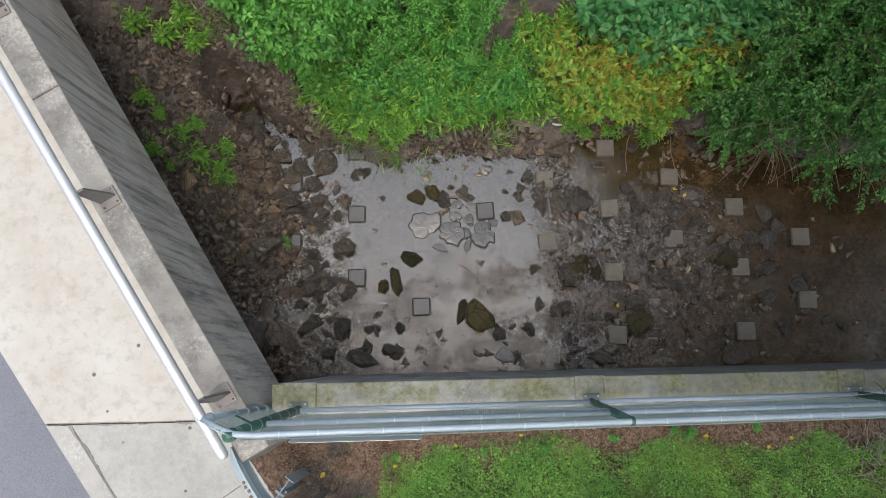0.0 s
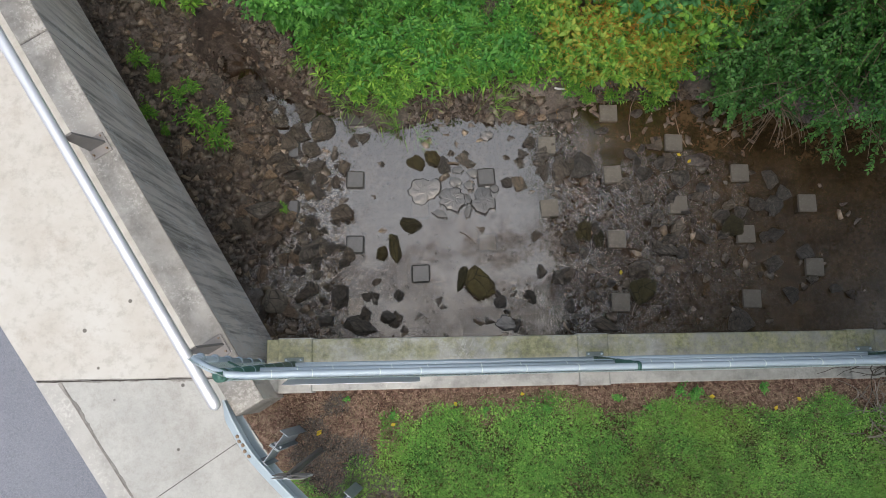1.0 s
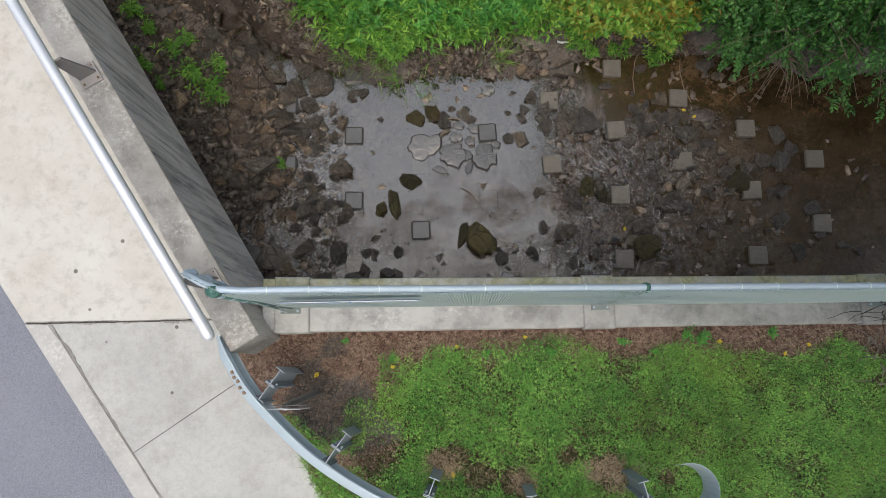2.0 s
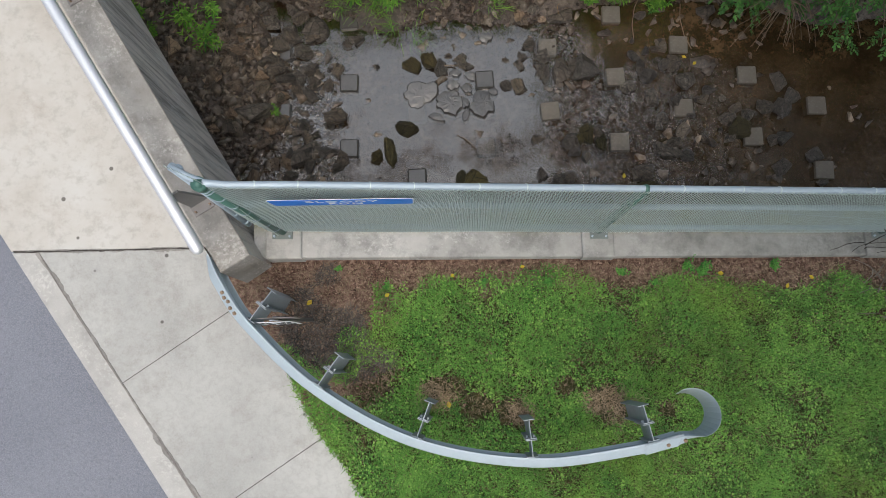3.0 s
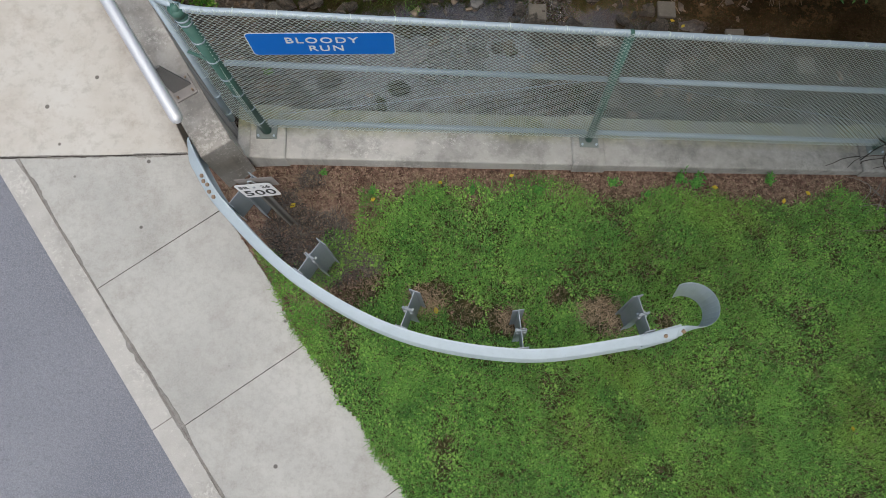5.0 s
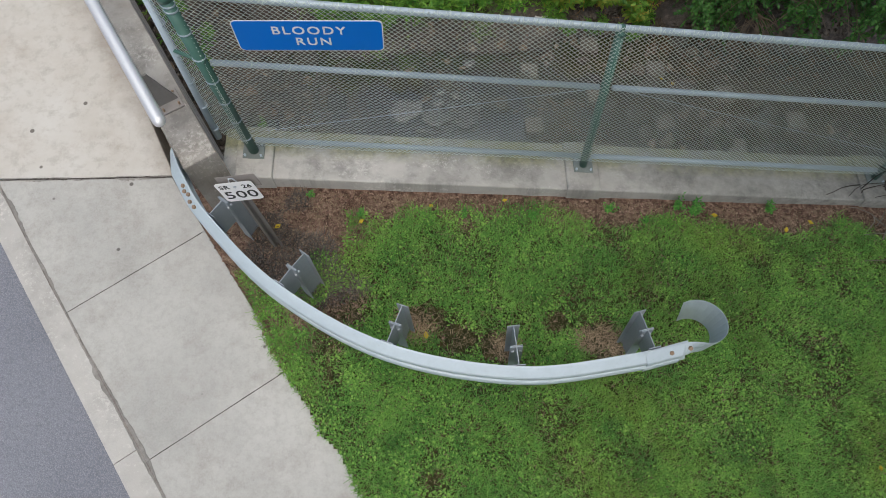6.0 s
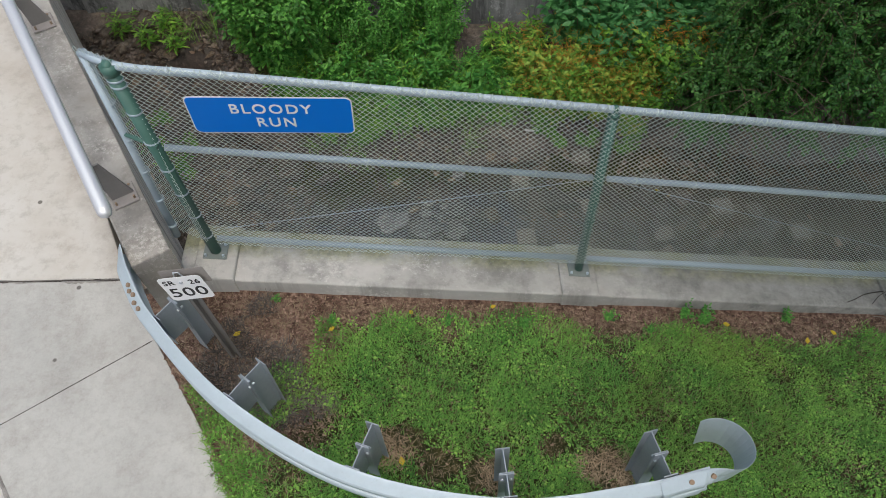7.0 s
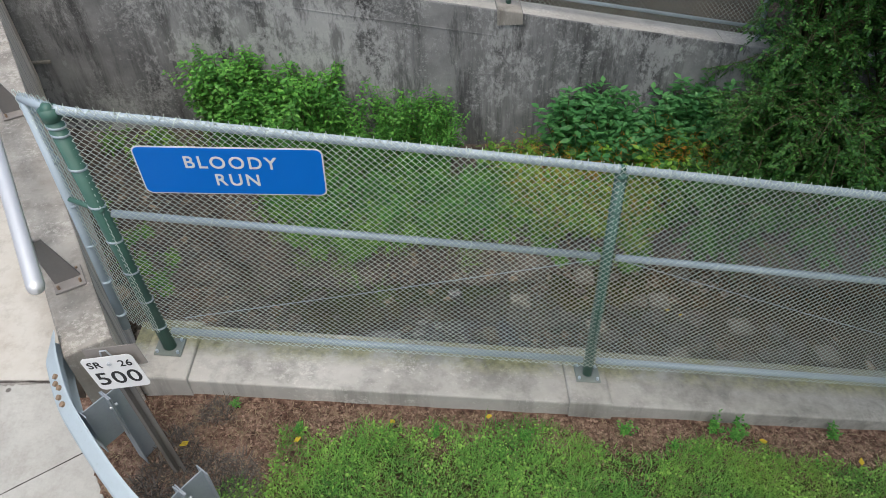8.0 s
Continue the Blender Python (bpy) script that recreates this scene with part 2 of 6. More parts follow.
def make_soil(name, tones, wet=0.0):
    s = Surface(name, 0.95 - 0.6 * wet, spec=0.3 + 0.3 * wet)
    big, mid, fine = s.noise(1.4, 5, 0.65), s.noise(14, 6, 0.75), s.noise(90, 3, 0.7)
    c = s.colours(s.math("ADD", s.math("MULTIPLY", big, 0.5), s.math("MULTIPLY", mid, 0.5)),
                  [(0.36, tones[0]), (0.5, tones[1]), (0.62, tones[2])])
    s.base(c).bump(s.math("ADD", mid, s.math("MULTIPLY", fine, 0.5)), 0.8, 0.03)
    return s.wet(wet, 1.9, 0.25).m if wet else s.m


def make_metal(name, tone, rough=0.45, metal=0.9, wear=0.25, dirt=(0.25, 0.22, 0.19)):
    s = Surface(name, rough, metal)
    a, b = s.noise(6, 6, 0.7), s.noise(50, 4, 0.7)
    c = s.mix(s.curve(a, 0.4, 0.75, 0.0, wear), tone, tuple(v * 0.72 for v in tone))
    c = s.mix(s.curve(b, 0.62, 0.78, 0.0, wear), c, dirt)
    s.rough(s.curve(b, 0.2, 0.8, rough - 0.08, rough + 0.15))
    return s.base(c).bump(b, 0.08, 0.002).m


def make_paint(name, tone, rough=0.5, wear=0.3, spec=0.5):
    s = Surface(name, rough, spec=spec)
    a, b = s.noise(5, 5, 0.7), s.noise(40, 4, 0.75)
    c = s.mix(s.curve(a, 0.35, 0.7, 0.0, wear), tone, tuple(min(0.9, v * 1.5 + 0.02) for v in tone))
    c = s.mix(s.curve(b, 0.64, 0.76, 0.0, wear), c, tuple(v * 0.5 for v in tone))
    return s.base(c).bump(b, 0.08, 0.002).m


def make_foliage(name, tones, rough=0.5, glow=0.27, patch=None):
    """Leaves: tones by plant and by leaf, with some light passing through."""
    s = Surface(name, rough, spec=0.35)
    c = s.colours(s.island(), [(0.0, tones[0]), (0.5, tones[1]), (1.0, tones[2])])
    c = s.mix(s.curve(s.chance(), 0, 1, 0.0, 0.35), c, tones[0])
    c = s.mix(s.curve(s.noise(3.0, 3), 0.35, 0.7, 0.0, 0.45), c, tones[2])
    if patch:
        c = s.mix(s.curve(s.noise(0.8, 5, 0.65), 0.46, 0.62, 0.0, 0.6), c, patch)
        c = s.mix(s.curve(s.noise(2.1, 4, 0.6, shift=(6, 1, 0)), 0.52, 0.66, 0.0, 0.55), c, tones[0])
    s.base(c)
    tr = s.n.new("ShaderNodeBsdfTranslucent")
    s.l.new(s.mix(0.5, c, (0.05, 0.16, 0.02), "ADD"), tr.inputs["Color"])
    mx = s.n.new("ShaderNodeMixShader")
    mx.inputs[0].default_value = glow
    s.l.new(s.b.outputs[0], mx.inputs[1])
    s.l.new(tr.outputs[0], mx.inputs[2])
    s.l.new(mx.outputs[0], s.n["Material Output"].inputs["Surface"])
    return s.m


def make_rock(name, tones, rough=0.6, wet=0.0, loose=False, cracks=True):
    """Stone of mixed tones, stone by stone; loose: the stones are islands of one mesh."""
    s = Surface(name, rough, spec=0.4)
    a, b = s.noise(5, 6, 0.7), s.noise(28, 5, 0.75)
    which = s.island() if loose else s.chance()
    c = s.colours(a, [(0.3, tones[0]), (0.52, tones[1]), (0.75, tones[2])])
    c = s.mix(s.curve(which, 0, 1, 0.0, 0.55), c, tones[3])
    if cracks:
        c = s.mix(1.0, c, s.colours(which, [(0.0, (1.5, 1.4, 1.3)), (0.3, (0.6, 0.58, 0.56)), (0.55, (1.15, 1.0, 0.85)), (0.8, (0.8, 0.8, 0.82)), (0.93, (1.5, 1.35, 1.15)), (1.0, (2.4, 2.3, 2.15))]), "MULTIPLY")
    c = s.mix(s.curve(b, 0.55, 0.75, 0.0, 0.5), c, tuple(v * 1.6 for v in tones[2]))
    if cracks and not loose:
        split = s.cells(2.2, (1, 1, 1.6), "DISTANCE_TO_EDGE")
        c = s.mix(s.curve(s.math("ADD", split, s.math("MULTIPLY", a, 0.06)), 0.035, 0.075, 0.8, 0.0), c, tuple(v * 0.5 for v in tones[0]))
    s.rough(s.curve(b, 0.3, 0.7, rough - 0.2, rough + 0.2))
    s.base(c).bump(s.math("ADD", a, s.math("MULTIPLY", b, 0.6)), 1.0 if cracks else 0.2, 0.035 if cracks else 0.012)
    return s.wet(wet, 1.6, 0.2) if wet else s


def make_water():
    """Shallow water: a still pool in the middle, riffles over stones round it, silt to the east."""
    s = Surface("stream_water", 0.03)
    calm = s.noise(0.8, 2, 0.5, shift=(1.3, 0.4, 0))
    patch = s.math("MULTIPLY", s.math("SUBTRACT", s.noise(2.3, 5, 0.65, shift=(7, 2, 0)), 0.5), 2.0)
    x_, y_ = s.math("ADD", s.axis("X"), s.math("MULTIPLY", patch, 0.5)), s.math("ADD", s.axis("Y"), patch)
    # where the water runs broken over the stones
    east = s.math("MULTIPLY", s.curve(x_, 1.2, 1.55), s.curve(s.axis("X"), 6.2, 4.4, 0.15, 1.0))
    shelter = s.math("MULTIPLY", s.curve(s.axis("X"), 1.7, 2.1), s.curve(y_, 2.2, 2.6))
    east = s.math("MULTIPLY", east, s.math("SUBTRACT", 1.0, shelter))
    south = s.math("MULTIPLY", s.curve(y_, 1.75, 1.15), s.curve(s.noise(1.7, 4, 0.6, shift=(2, 6, 0)), 0.42, 0.52, 0.25, 1.0))
    west = s.math("MULTIPLY", s.curve(x_, -1.35, -1.75), s.curve(s.axis("Y"), 2.9, 2.5))
    riffle = s.math("MAXIMUM", s.math("MAXIMUM", east, s.math("MULTIPLY", south, 0.38)), s.math("MULTIPLY", west, 0.55))
    # crests that run together in short crooked streaks
    crest = s.noise(9, 5, 0.62, (1.2, 0.85, 1), (2, 5, 0))
    ripple = s.noise(24, 3, 0.6, (1.2, 0.8, 1), (1, 3, 0))
    for socket, bend_ in ((crest, 1.6), (ripple, 1.2)):
        socket.node.inputs["Distortion"].default_value = bend_
    wave = s.math("ADD", crest, s.math("MULTIPLY", ripple, 0.5))
    bump = s.n.new("ShaderNodeBump")
    bump.inputs["Distance"].default_value = 0.02
    s.l.new(s.curve(riffle, 0, 1, 0.03, 0.95), bump.inputs["Strength"])
    s.l.new(wave, bump.inputs["Height"])
    fres = s.n.new("ShaderNodeFresnel")
    # sky reflection painted by place: IOR high in the pool, low east and south
    reflect_gain = s.math("MULTIPLY", s.curve(x_, 2.2, 4.8, 1.0, 0.05), s.math("SUBTRACT", 1.0, s.math("MAXIMUM", s.math("MULTIPLY", south, 0.55), s.math("MAXIMUM", s.math("MULTIPLY", s.curve(y_, 1.2, 0.2, 0.0, 0.6), s.curve(x_, 1.1, 1.5, 1.0, 0.2)), s.math("MULTIPLY", east, 0.08)))))
    s.l.new(s.curve(reflect_gain, 0, 1, 1.42, 2.35), fres.inputs["IOR"])
    s.l.new(bump.outputs[0], fres.inputs["Normal"])
    gloss = s.n.new("ShaderNodeBsdfGlossy")
    gloss.inputs["Roughness"].default_value = 0.04
    s.l.new(bump.outputs[0], gloss.inputs["Normal"])
    clear = s.n.new("ShaderNodeBsdfTransparent")
    clear.inputs["Color"].default_value = (0.64, 0.54, 0.42, 1)
    silt = s.n.new("ShaderNodeBsdfDiffuse")
    murk = s.math("ADD", s.math("MULTIPLY", s.noise(2.6, 5, 0.6, shift=(4, 4, 0)), 0.5), s.math("MULTIPLY", s.noise(15, 5, 0.7), 0.5))
    s.l.new(s.colours(murk, [(0.38, (0.028, 0.017, 0.008)), (0.5, (0.075, 0.047, 0.022)), (0.62, (0.15, 0.098, 0.05))]), silt.inputs["Color"])
    body = s.n.new("ShaderNodeMixShader")
    muddy = s.math("MAXIMUM", s.curve(s.math("ADD", s.axis("X"), s.math("MULTIPLY", calm, 3.0)), 3.2, 5.8, 0.08, 0.6), s.math("MULTIPLY", shelter, 0.85))
    s.l.new(muddy, body.inputs[0])
    s.l.new(clear.outputs[0], body.inputs[1])
    s.l.new(silt.outputs[0], body.inputs[2])
    top = s.n.new("ShaderNodeMixShader")
    # glints painted on running water: reflection raised on the crests, cut between them
    painted_glint = s.math("ADD", s.math("MULTIPLY", riffle, s.curve(wave, 0.62, 0.90, -0.92, 0.7)), 1.0)
    s.l.new(s.math("MULTIPLY", fres.outputs[0], painted_glint), top.inputs[0])
    s.l.new(body.outputs[0], top.inputs[1])
    s.l.new(gloss.outputs[0], top.inputs[2])
    s.l.new(top.outputs[0], s.n["Material Output"].inputs["Surface"])
    return s.m


M_SEAL = make_soil("joint_seal", [(0.025, 0.022, 0.02), (0.06, 0.054, 0.048), (0.13, 0.118, 0.105)])
M_GRIME = make_soil("joint_grime", [(0.20, 0.192, 0.176), (0.27, 0.26, 0.242), (0.35, 0.34, 0.318)])
M_KERB = make_wall_concrete("kerb_concrete", (0.46, 0.455, 0.43), (0.35, 0.345, 0.325), 0.25, seed=9.0)
M_WALK, M_BRIDGE, M_ROAD = make_walk_concrete(), make_bridge_concrete(), make_asphalt()
M_PARAPET = make_wall_concrete("parapet_concrete", (0.41, 0.395, 0.365), (0.20, 0.187, 0.168), 0.45)
M_FASCIA = make_wall_concrete("fascia_concrete", (0.74, 0.665, 0.60), (0.50, 0.445, 0.405), 0.85, seed=4.0, run=5.5)
M_WING = make_wall_concrete("wing_wall_concrete", (0.51, 0.505, 0.475), (0.28, 0.276, 0.26), 0.5, moss=0.75, seed=2.0)
M_FARWALL = make_wall_concrete("far_wall_concrete", (0.33, 0.338, 0.342), (0.105, 0.109, 0.114), 0.9, seed=7.0, run=1.5, lime=0.6)
M_JOINT = make_soil("joint_dirt", [(0.12, 0.11, 0.095), (0.23, 0.21, 0.19), (0.38, 0.36, 0.33)])
M_MULCH = make_soil("far_litter", [(0.02, 0.017, 0.012), (0.045, 0.036, 0.026), (0.10, 0.078, 0.056)])
M_BED = make_soil("stream_bed_silt", [(0.016, 0.011, 0.008), (0.085, 0.063, 0.048), (0.24, 0.19, 0.15)], 0.8)
M_GALV = make_metal("galvanised_steel", (0.52, 0.56, 0.60), 0.5, 0.55, 0.3)
M_BEAM = make_metal("guardrail_steel", (0.43, 0.51, 0.555), 0.5, 0.3, 0.35)
M_POST = make_metal("guardrail_post_steel", (0.33, 0.375, 0.41), 0.55, 0.4, 0.35)
M_ALU = make_metal("aluminium_pipe", (0.72, 0.74, 0.76), 0.42, 0.6, 0.12)
M_PIPE = make_metal("fence_pipe", (0.41, 0.495, 0.56), 0.5, 0.25, 0.3)
M_GREEN = make_paint("green_fence_paint", (0.048, 0.125, 0.10), 0.45, 0.35)
M_PLATEGREEN = make_metal("worn_green_plate", (0.20, 0.235, 0.22), 0.6, 0.2, 0.5)
M_WIRE = make_metal("fence_wire", (0.64, 0.73, 0.69), 0.5, 0.25, 0.35)
M_RUST = make_metal("rusty_bolt", (0.30, 0.215, 0.145), 0.7, 0.3, 0.6)
M_PLATE = make_metal("dull_plate_steel", (0.27, 0.25, 0.235), 0.75, 0.1, 0.5)
M_BRACKET = make_metal("dull_bracket_steel", (0.21, 0.20, 0.19), 0.7, 0.3, 0.4)
M_BLUE = make_paint("blue_sign_sheeting", (0.0, 0.165, 0.66), 0.45, 0.03, 0.2)
M_WHITE = make_paint("white_sign_sheeting", (0.74, 0.75, 0.76), 0.4, 0.05)
M_BLACK = make_paint("black_sign_lettering", (0.012, 0.012, 0.014), 0.5, 0.05)
M_BROWNPOST = make_metal("weathered_channel_steel", (0.20, 0.19, 0.18), 0.65, 0.4, 0.5, (0.14, 0.08, 0.05))
M_ROCK = make_rock("stream_rock", [(0.018, 0.016, 0.013), (0.10, 0.091, 0.078), (0.31, 0.285, 0.25), (0.115, 0.096, 0.076)], 0.5).wet(0.8, 1.8, 0.16).m
M_LOOSE = make_rock("loose_stone", [(0.03, 0.025, 0.02), (0.175, 0.15, 0.122), (0.40, 0.355, 0.30), (0.19, 0.145, 0.105)], 0.5, 0.0, True).wet(0.9, 2.0, 0.2).m
M_SLAB = make_rock("awash_slab", [(0.045, 0.042, 0.04), (0.085, 0.08, 0.076), (0.15, 0.142, 0.134), (0.085, 0.08, 0.075)], 0.5, cracks=False).wet(1.3, 1.62, 0.12).m
M_BANKROCK = make_rock("bank_rock", [(0.045, 0.036, 0.028), (0.185, 0.152, 0.12), (0.42, 0.37, 0.31), (0.19, 0.135, 0.092)], 0.6, 0.3).m
M_MOSSROCK = make_rock("mossy_rock", [(0.022, 0.019, 0.009), (0.06, 0.054, 0.023), (0.12, 0.108, 0.05), (0.085, 0.075, 0.032)], 0.6, 0.2).m
M_BLOCK = make_rock("baffle_block_concrete", [(0.10, 0.088, 0.072), (0.17, 0.152, 0.126), (0.24, 0.218, 0.185), (0.15, 0.13, 0.105)], 0.7, 0.15, cracks=False).m
M_WETBLOCK = make_rock("wet_block_concrete", [(0.035, 0.032, 0.029), (0.065, 0.06, 0.054), (0.10, 0.094, 0.085), (0.06, 0.055, 0.05)], 0.6, cracks=False).wet(1.15, 1.6, 0.12).m
M_WATER = make_water()
M_GRASS = make_foliage("grass_blades", [(0.034, 0.12, 0.026), (0.10, 0.30, 0.05), (0.28, 0.53, 0.11)], 0.55, patch=(0.20, 0.31, 0.05))
M_CLOVER = make_foliage("clover_leaves", [(0.045, 0.16, 0.024), (0.15, 0.38, 0.055), (0.34, 0.58, 0.12)], 0.5)
M_STRAW = make_foliage("dead_straw", [(0.075, 0.052, 0.034), (0.17, 0.125, 0.082), (0.37, 0.29, 0.195)], 0.8, 0.1)
M_WEED = make_foliage("weed_leaves", [(0.018, 0.10, 0.02), (0.065, 0.27, 0.042), (0.21, 0.50, 0.09)], 0.45)
M_HERB = make_foliage("low_herb_leaves", [(0.022, 0.11, 0.018), (0.11, 0.33, 0.036), (0.36, 0.60, 0.09)], 0.5)
M_YELLOW = make_foliage("yellowing_leaves", [(0.075, 0.25, 0.035), (0.19, 0.38, 0.05), (0.46, 0.47, 0.08)], 0.5)
M_TENDRIL = make_foliage("orange_tendrils", [(0.42, 0.16, 0.02), (0.50, 0.23, 0.03), (0.58, 0.31, 0.05)], 0.6, 0.2)
M_DARKLEAF = make_foliage("dark_broad_leaves", [(0.035, 0.15, 0.05), (0.075, 0.26, 0.08), (0.15, 0.39, 0.13)], 0.42)
M_SHRUB = make_foliage("shrub_leaflets", [(0.012, 0.06, 0.013), (0.034, 0.14, 0.028), (0.13, 0.32, 0.06)], 0.45, 0.16)
M_STEM = make_foliage("plant_stems", [(0.06, 0.08, 0.02), (0.09, 0.08, 0.035), (0.13, 0.10, 0.06)], 0.7, 0.0)
M_TWIG = make_foliage("dry_twigs", [(0.13, 0.095, 0.065), (0.20, 0.15, 0.105), (0.28, 0.22, 0.16)], 0.8, 0.0)
M_FALLEN = make_foliage("fallen_yellow_leaf", [(0.50, 0.36, 0.02), (0.58, 0.44, 0.03), (0.50, 0.33, 0.03)], 0.5, 0.2)

# ---------------------------------------------------------------- heights over the plan
ALONG = Vector((0.542, -0.84, 0))      # down the road
ACROSS = Vector((0.84, 0.542, 0))      # from the road towards the lawn
KERB_OUT, KERB_IN, WALK_EDGE = -3.905, -3.685, -2.325


def walk_z(x, y):
    return -0.1256 - 0.0548 * x + 0.0975 * y


def water_z(x, y):
    return -2.912 - 0.0452 * x + 0.0147 * y


def wing_z(x):
    return -0.14 - 0.17 * x


def far_z(x):
    return 0.14 - 0.2 * (x - 1.46)


def lawn_z(x, y):
    xe = np.where(x < 5, x, 5 + 9 * np.tanh((x - 5) / 9))
    xe = np.where(xe > -3, xe, -3 + 3 * np.tanh((xe + 3) / 3))
    ye = np.where(y > -6, y, -6 + 4 * np.tanh((y + 6) / 4))
    z = -0.242 - 0.1665 * xe + 0.0534 * ye
    d = 0.84 * x + 0.542 * y - WALK_EDGE
    w = walk_z(x, y)
    near = w + 0.010 + 0.012 * value_noise(x, y, 6, 3)
    k = smooth_step(0.0, 0.9, d)
    z = near * (1 - k) + z * k
    z = z + 0.03 * (value_noise(x, y, 1.3, 1) - 0.5) + 0.015 * (value_noise(x, y, 5, 2) - 0.5)
    lip = -0.004 - 0.07 * value_noise(x, y, 4, 20) * smooth_step(-1.9, -2.3, y)
    return np.where(d < lip, w - 0.05 - 0.35 * smooth_step(0.0, -0.5, d - lip), z)


def bed_h(x, y):
    """Height of the stream's bed over the water."""
    wob = value_noise(x, y, 1.1, 5) - 0.5
    h = -0.12 + 0.0 * x
    h = h + 0.22 * smooth_step(-2.0, -3.0, x + 0.5 * wob) * smooth_step(0.7, 1.7, y)
    h = h + 0.06 * smooth_step(-1.7, -2.6, x)
    shore = 2.82 + 0.25 * smooth_step(1.3, 2.2, x) - 0.45 * smooth_step(4.0, 5.5, x)
    h = h + 0.32 * smooth_step(0.0, 0.65, y + 0.5 * wob - shore)
    h = h + 0.45 * np.maximum(y - 3.3, 0)
    h = h + 0.16 * np.exp(-((x - 3.75) ** 2 / 0.25 + (y - 2.42) ** 2 / 0.06))
    t = np.clip(((x + 3.25) * 1.2 - (y - 4.1) * 1.2) / 2.88, 0, 1)
    side = np.hypot(x + 3.25 - 1.2 * t, y - 4.1 + 1.2 * t)
    rill = smooth_step(0.36, 0.12, side + 0.4 * wob)
    h = h * (1 - rill) - 0.10 * rill
    h = h + 0.05 * (value_noise(x, y, 2.5, 6) - 0.5) + 0.035 * (value_noise(x, y, 8, 7) - 0.5) + 0.02 * (value_noise(x, y, 22, 8) - 0.5)
    return h


def bed_z(x, y):
    xe = np.where(x < 12, x, 12.0)
    return water_z(xe, y) + bed_h(x, y)


def steps(near, fine, far):
    """Grid lines, close together within near and wide apart out to far."""
    mid = np.arange(near[0], near[1] + 1e-6, fine)
    lo = near[0] - np.cumsum(np.geomspace(fine * 2, (near[0] - far[0]) / 3 + fine * 2, 14))
    hi = near[1] + np.cumsum(np.geomspace(fine * 2, (far[1] - near[1]) / 3 + fine * 2, 14))
    return np.concatenate([lo[lo > far[0]][::-1], mid, hi[hi < far[1]], [far[1]]])


def grid_sheet(name, xs, ys, height, material):
    gx, gy = np.meshgrid(xs, ys)
    verts = np.stack([gx.ravel(), gy.ravel(), height(gx, gy).ravel()], 1)
    nx, ny = len(xs), len(ys)
    i = (np.arange(ny - 1)[:, None] * nx + np.arange(nx - 1)[None, :]).ravel()
    return part(name, fast_mesh(name, verts, np.stack([i, i + 1, i + nx + 1, i + nx], 1), True), material)


# ---------------------------------------------------------------- ground, stream, road
def lawn_material():
    """Soil under the grass; bare brown earth along the wall and round the posts."""
    s = Surface("ground_soil", 0.95, spec=0.2)
    big, mid, fine = s.noise(1.6, 5, 0.65), s.noise(17, 6, 0.75), s.noise(95, 3, 0.7)
    green = s.colours(mid, [(0.35, (0.016, 0.02, 0.007)), (0.5, (0.04, 0.045, 0.014)), (0.65, (0.10, 0.08, 0.035))])
    brown = s.colours(mid, [(0.35, (0.05, 0.029, 0.022)), (0.5, (0.165, 0.102, 0.076)), (0.66, (0.37, 0.265, 0.205))])
    strip = s.curve(s.math("ADD", s.axis("Y"), s.math("MULTIPLY", big, 0.5)), -0.95, -0.7)
    side = s.curve(s.math("ADD", s.math("ADD", s.axis("X"), s.math("MULTIPLY", s.axis("Y"), -0.6)), s.math("MULTIPLY", big, 0.6)), 0.75, 0.40)
    bare = s.math("MAXIMUM", strip, side)
    return s.base(s.mix(bare, green, brown)).bump(s.math("ADD", mid, s.math("MULTIPLY", fine, 0.5)), 0.9, 0.03).m


ground = grid_sheet("ground", steps((-3.0, 5.6), 0.04, (-60, 60)), np.concatenate([steps((-5.2, -0.9), 0.04, (-60, -0.9))[:-1], [-0.9, -0.82, -0.74]]), lawn_z, lawn_material())
tagged(ground, "sloping lawn ground with bare brown earth by the wall", "ground", kind="structure")

stream_bed = grid_sheet("stream_bed", steps((-6.5, 7.0), 0.05, (-12, 40)), np.arange(-0.7, 5.16, 0.05), bed_z, M_BED)
tagged(stream_bed, "brown silty stream bed and bank with gravel", "stream bed", kind="structure")

water = grid_sheet("water", np.linspace(-12, 30, 43), np.linspace(-0.5, 5.0, 12), lambda x, y: water_z(np.minimum(x, 12), y), M_WATER)
tagged(water, "shallow muddy stream water reflecting the overcast sky", "water", kind="structure")

far_ground = grid_sheet("ground_beyond", steps((-6, 8), 0.25, (-60, 60)), np.concatenate([[5.52], np.linspace(5.8, 9, 10), np.geomspace(10, 60, 10)]),
                        lambda x, y: far_z(np.clip(x, -6, 15)) - 0.06 + 0.03 * (value_noise(x, y, 3, 4) - 0.5) + 0.05 * np.minimum(y - 5.5, 8), M_MULCH)
tagged(far_ground, "dark earth and litter behind the far wall", "ground", kind="structure")


def road_point(u, v, dz=0.0, base=None):
    p = ALONG * u + ACROSS * v
    return (p.x, p.y, float(walk_z(p.x, p.y)) + dz)


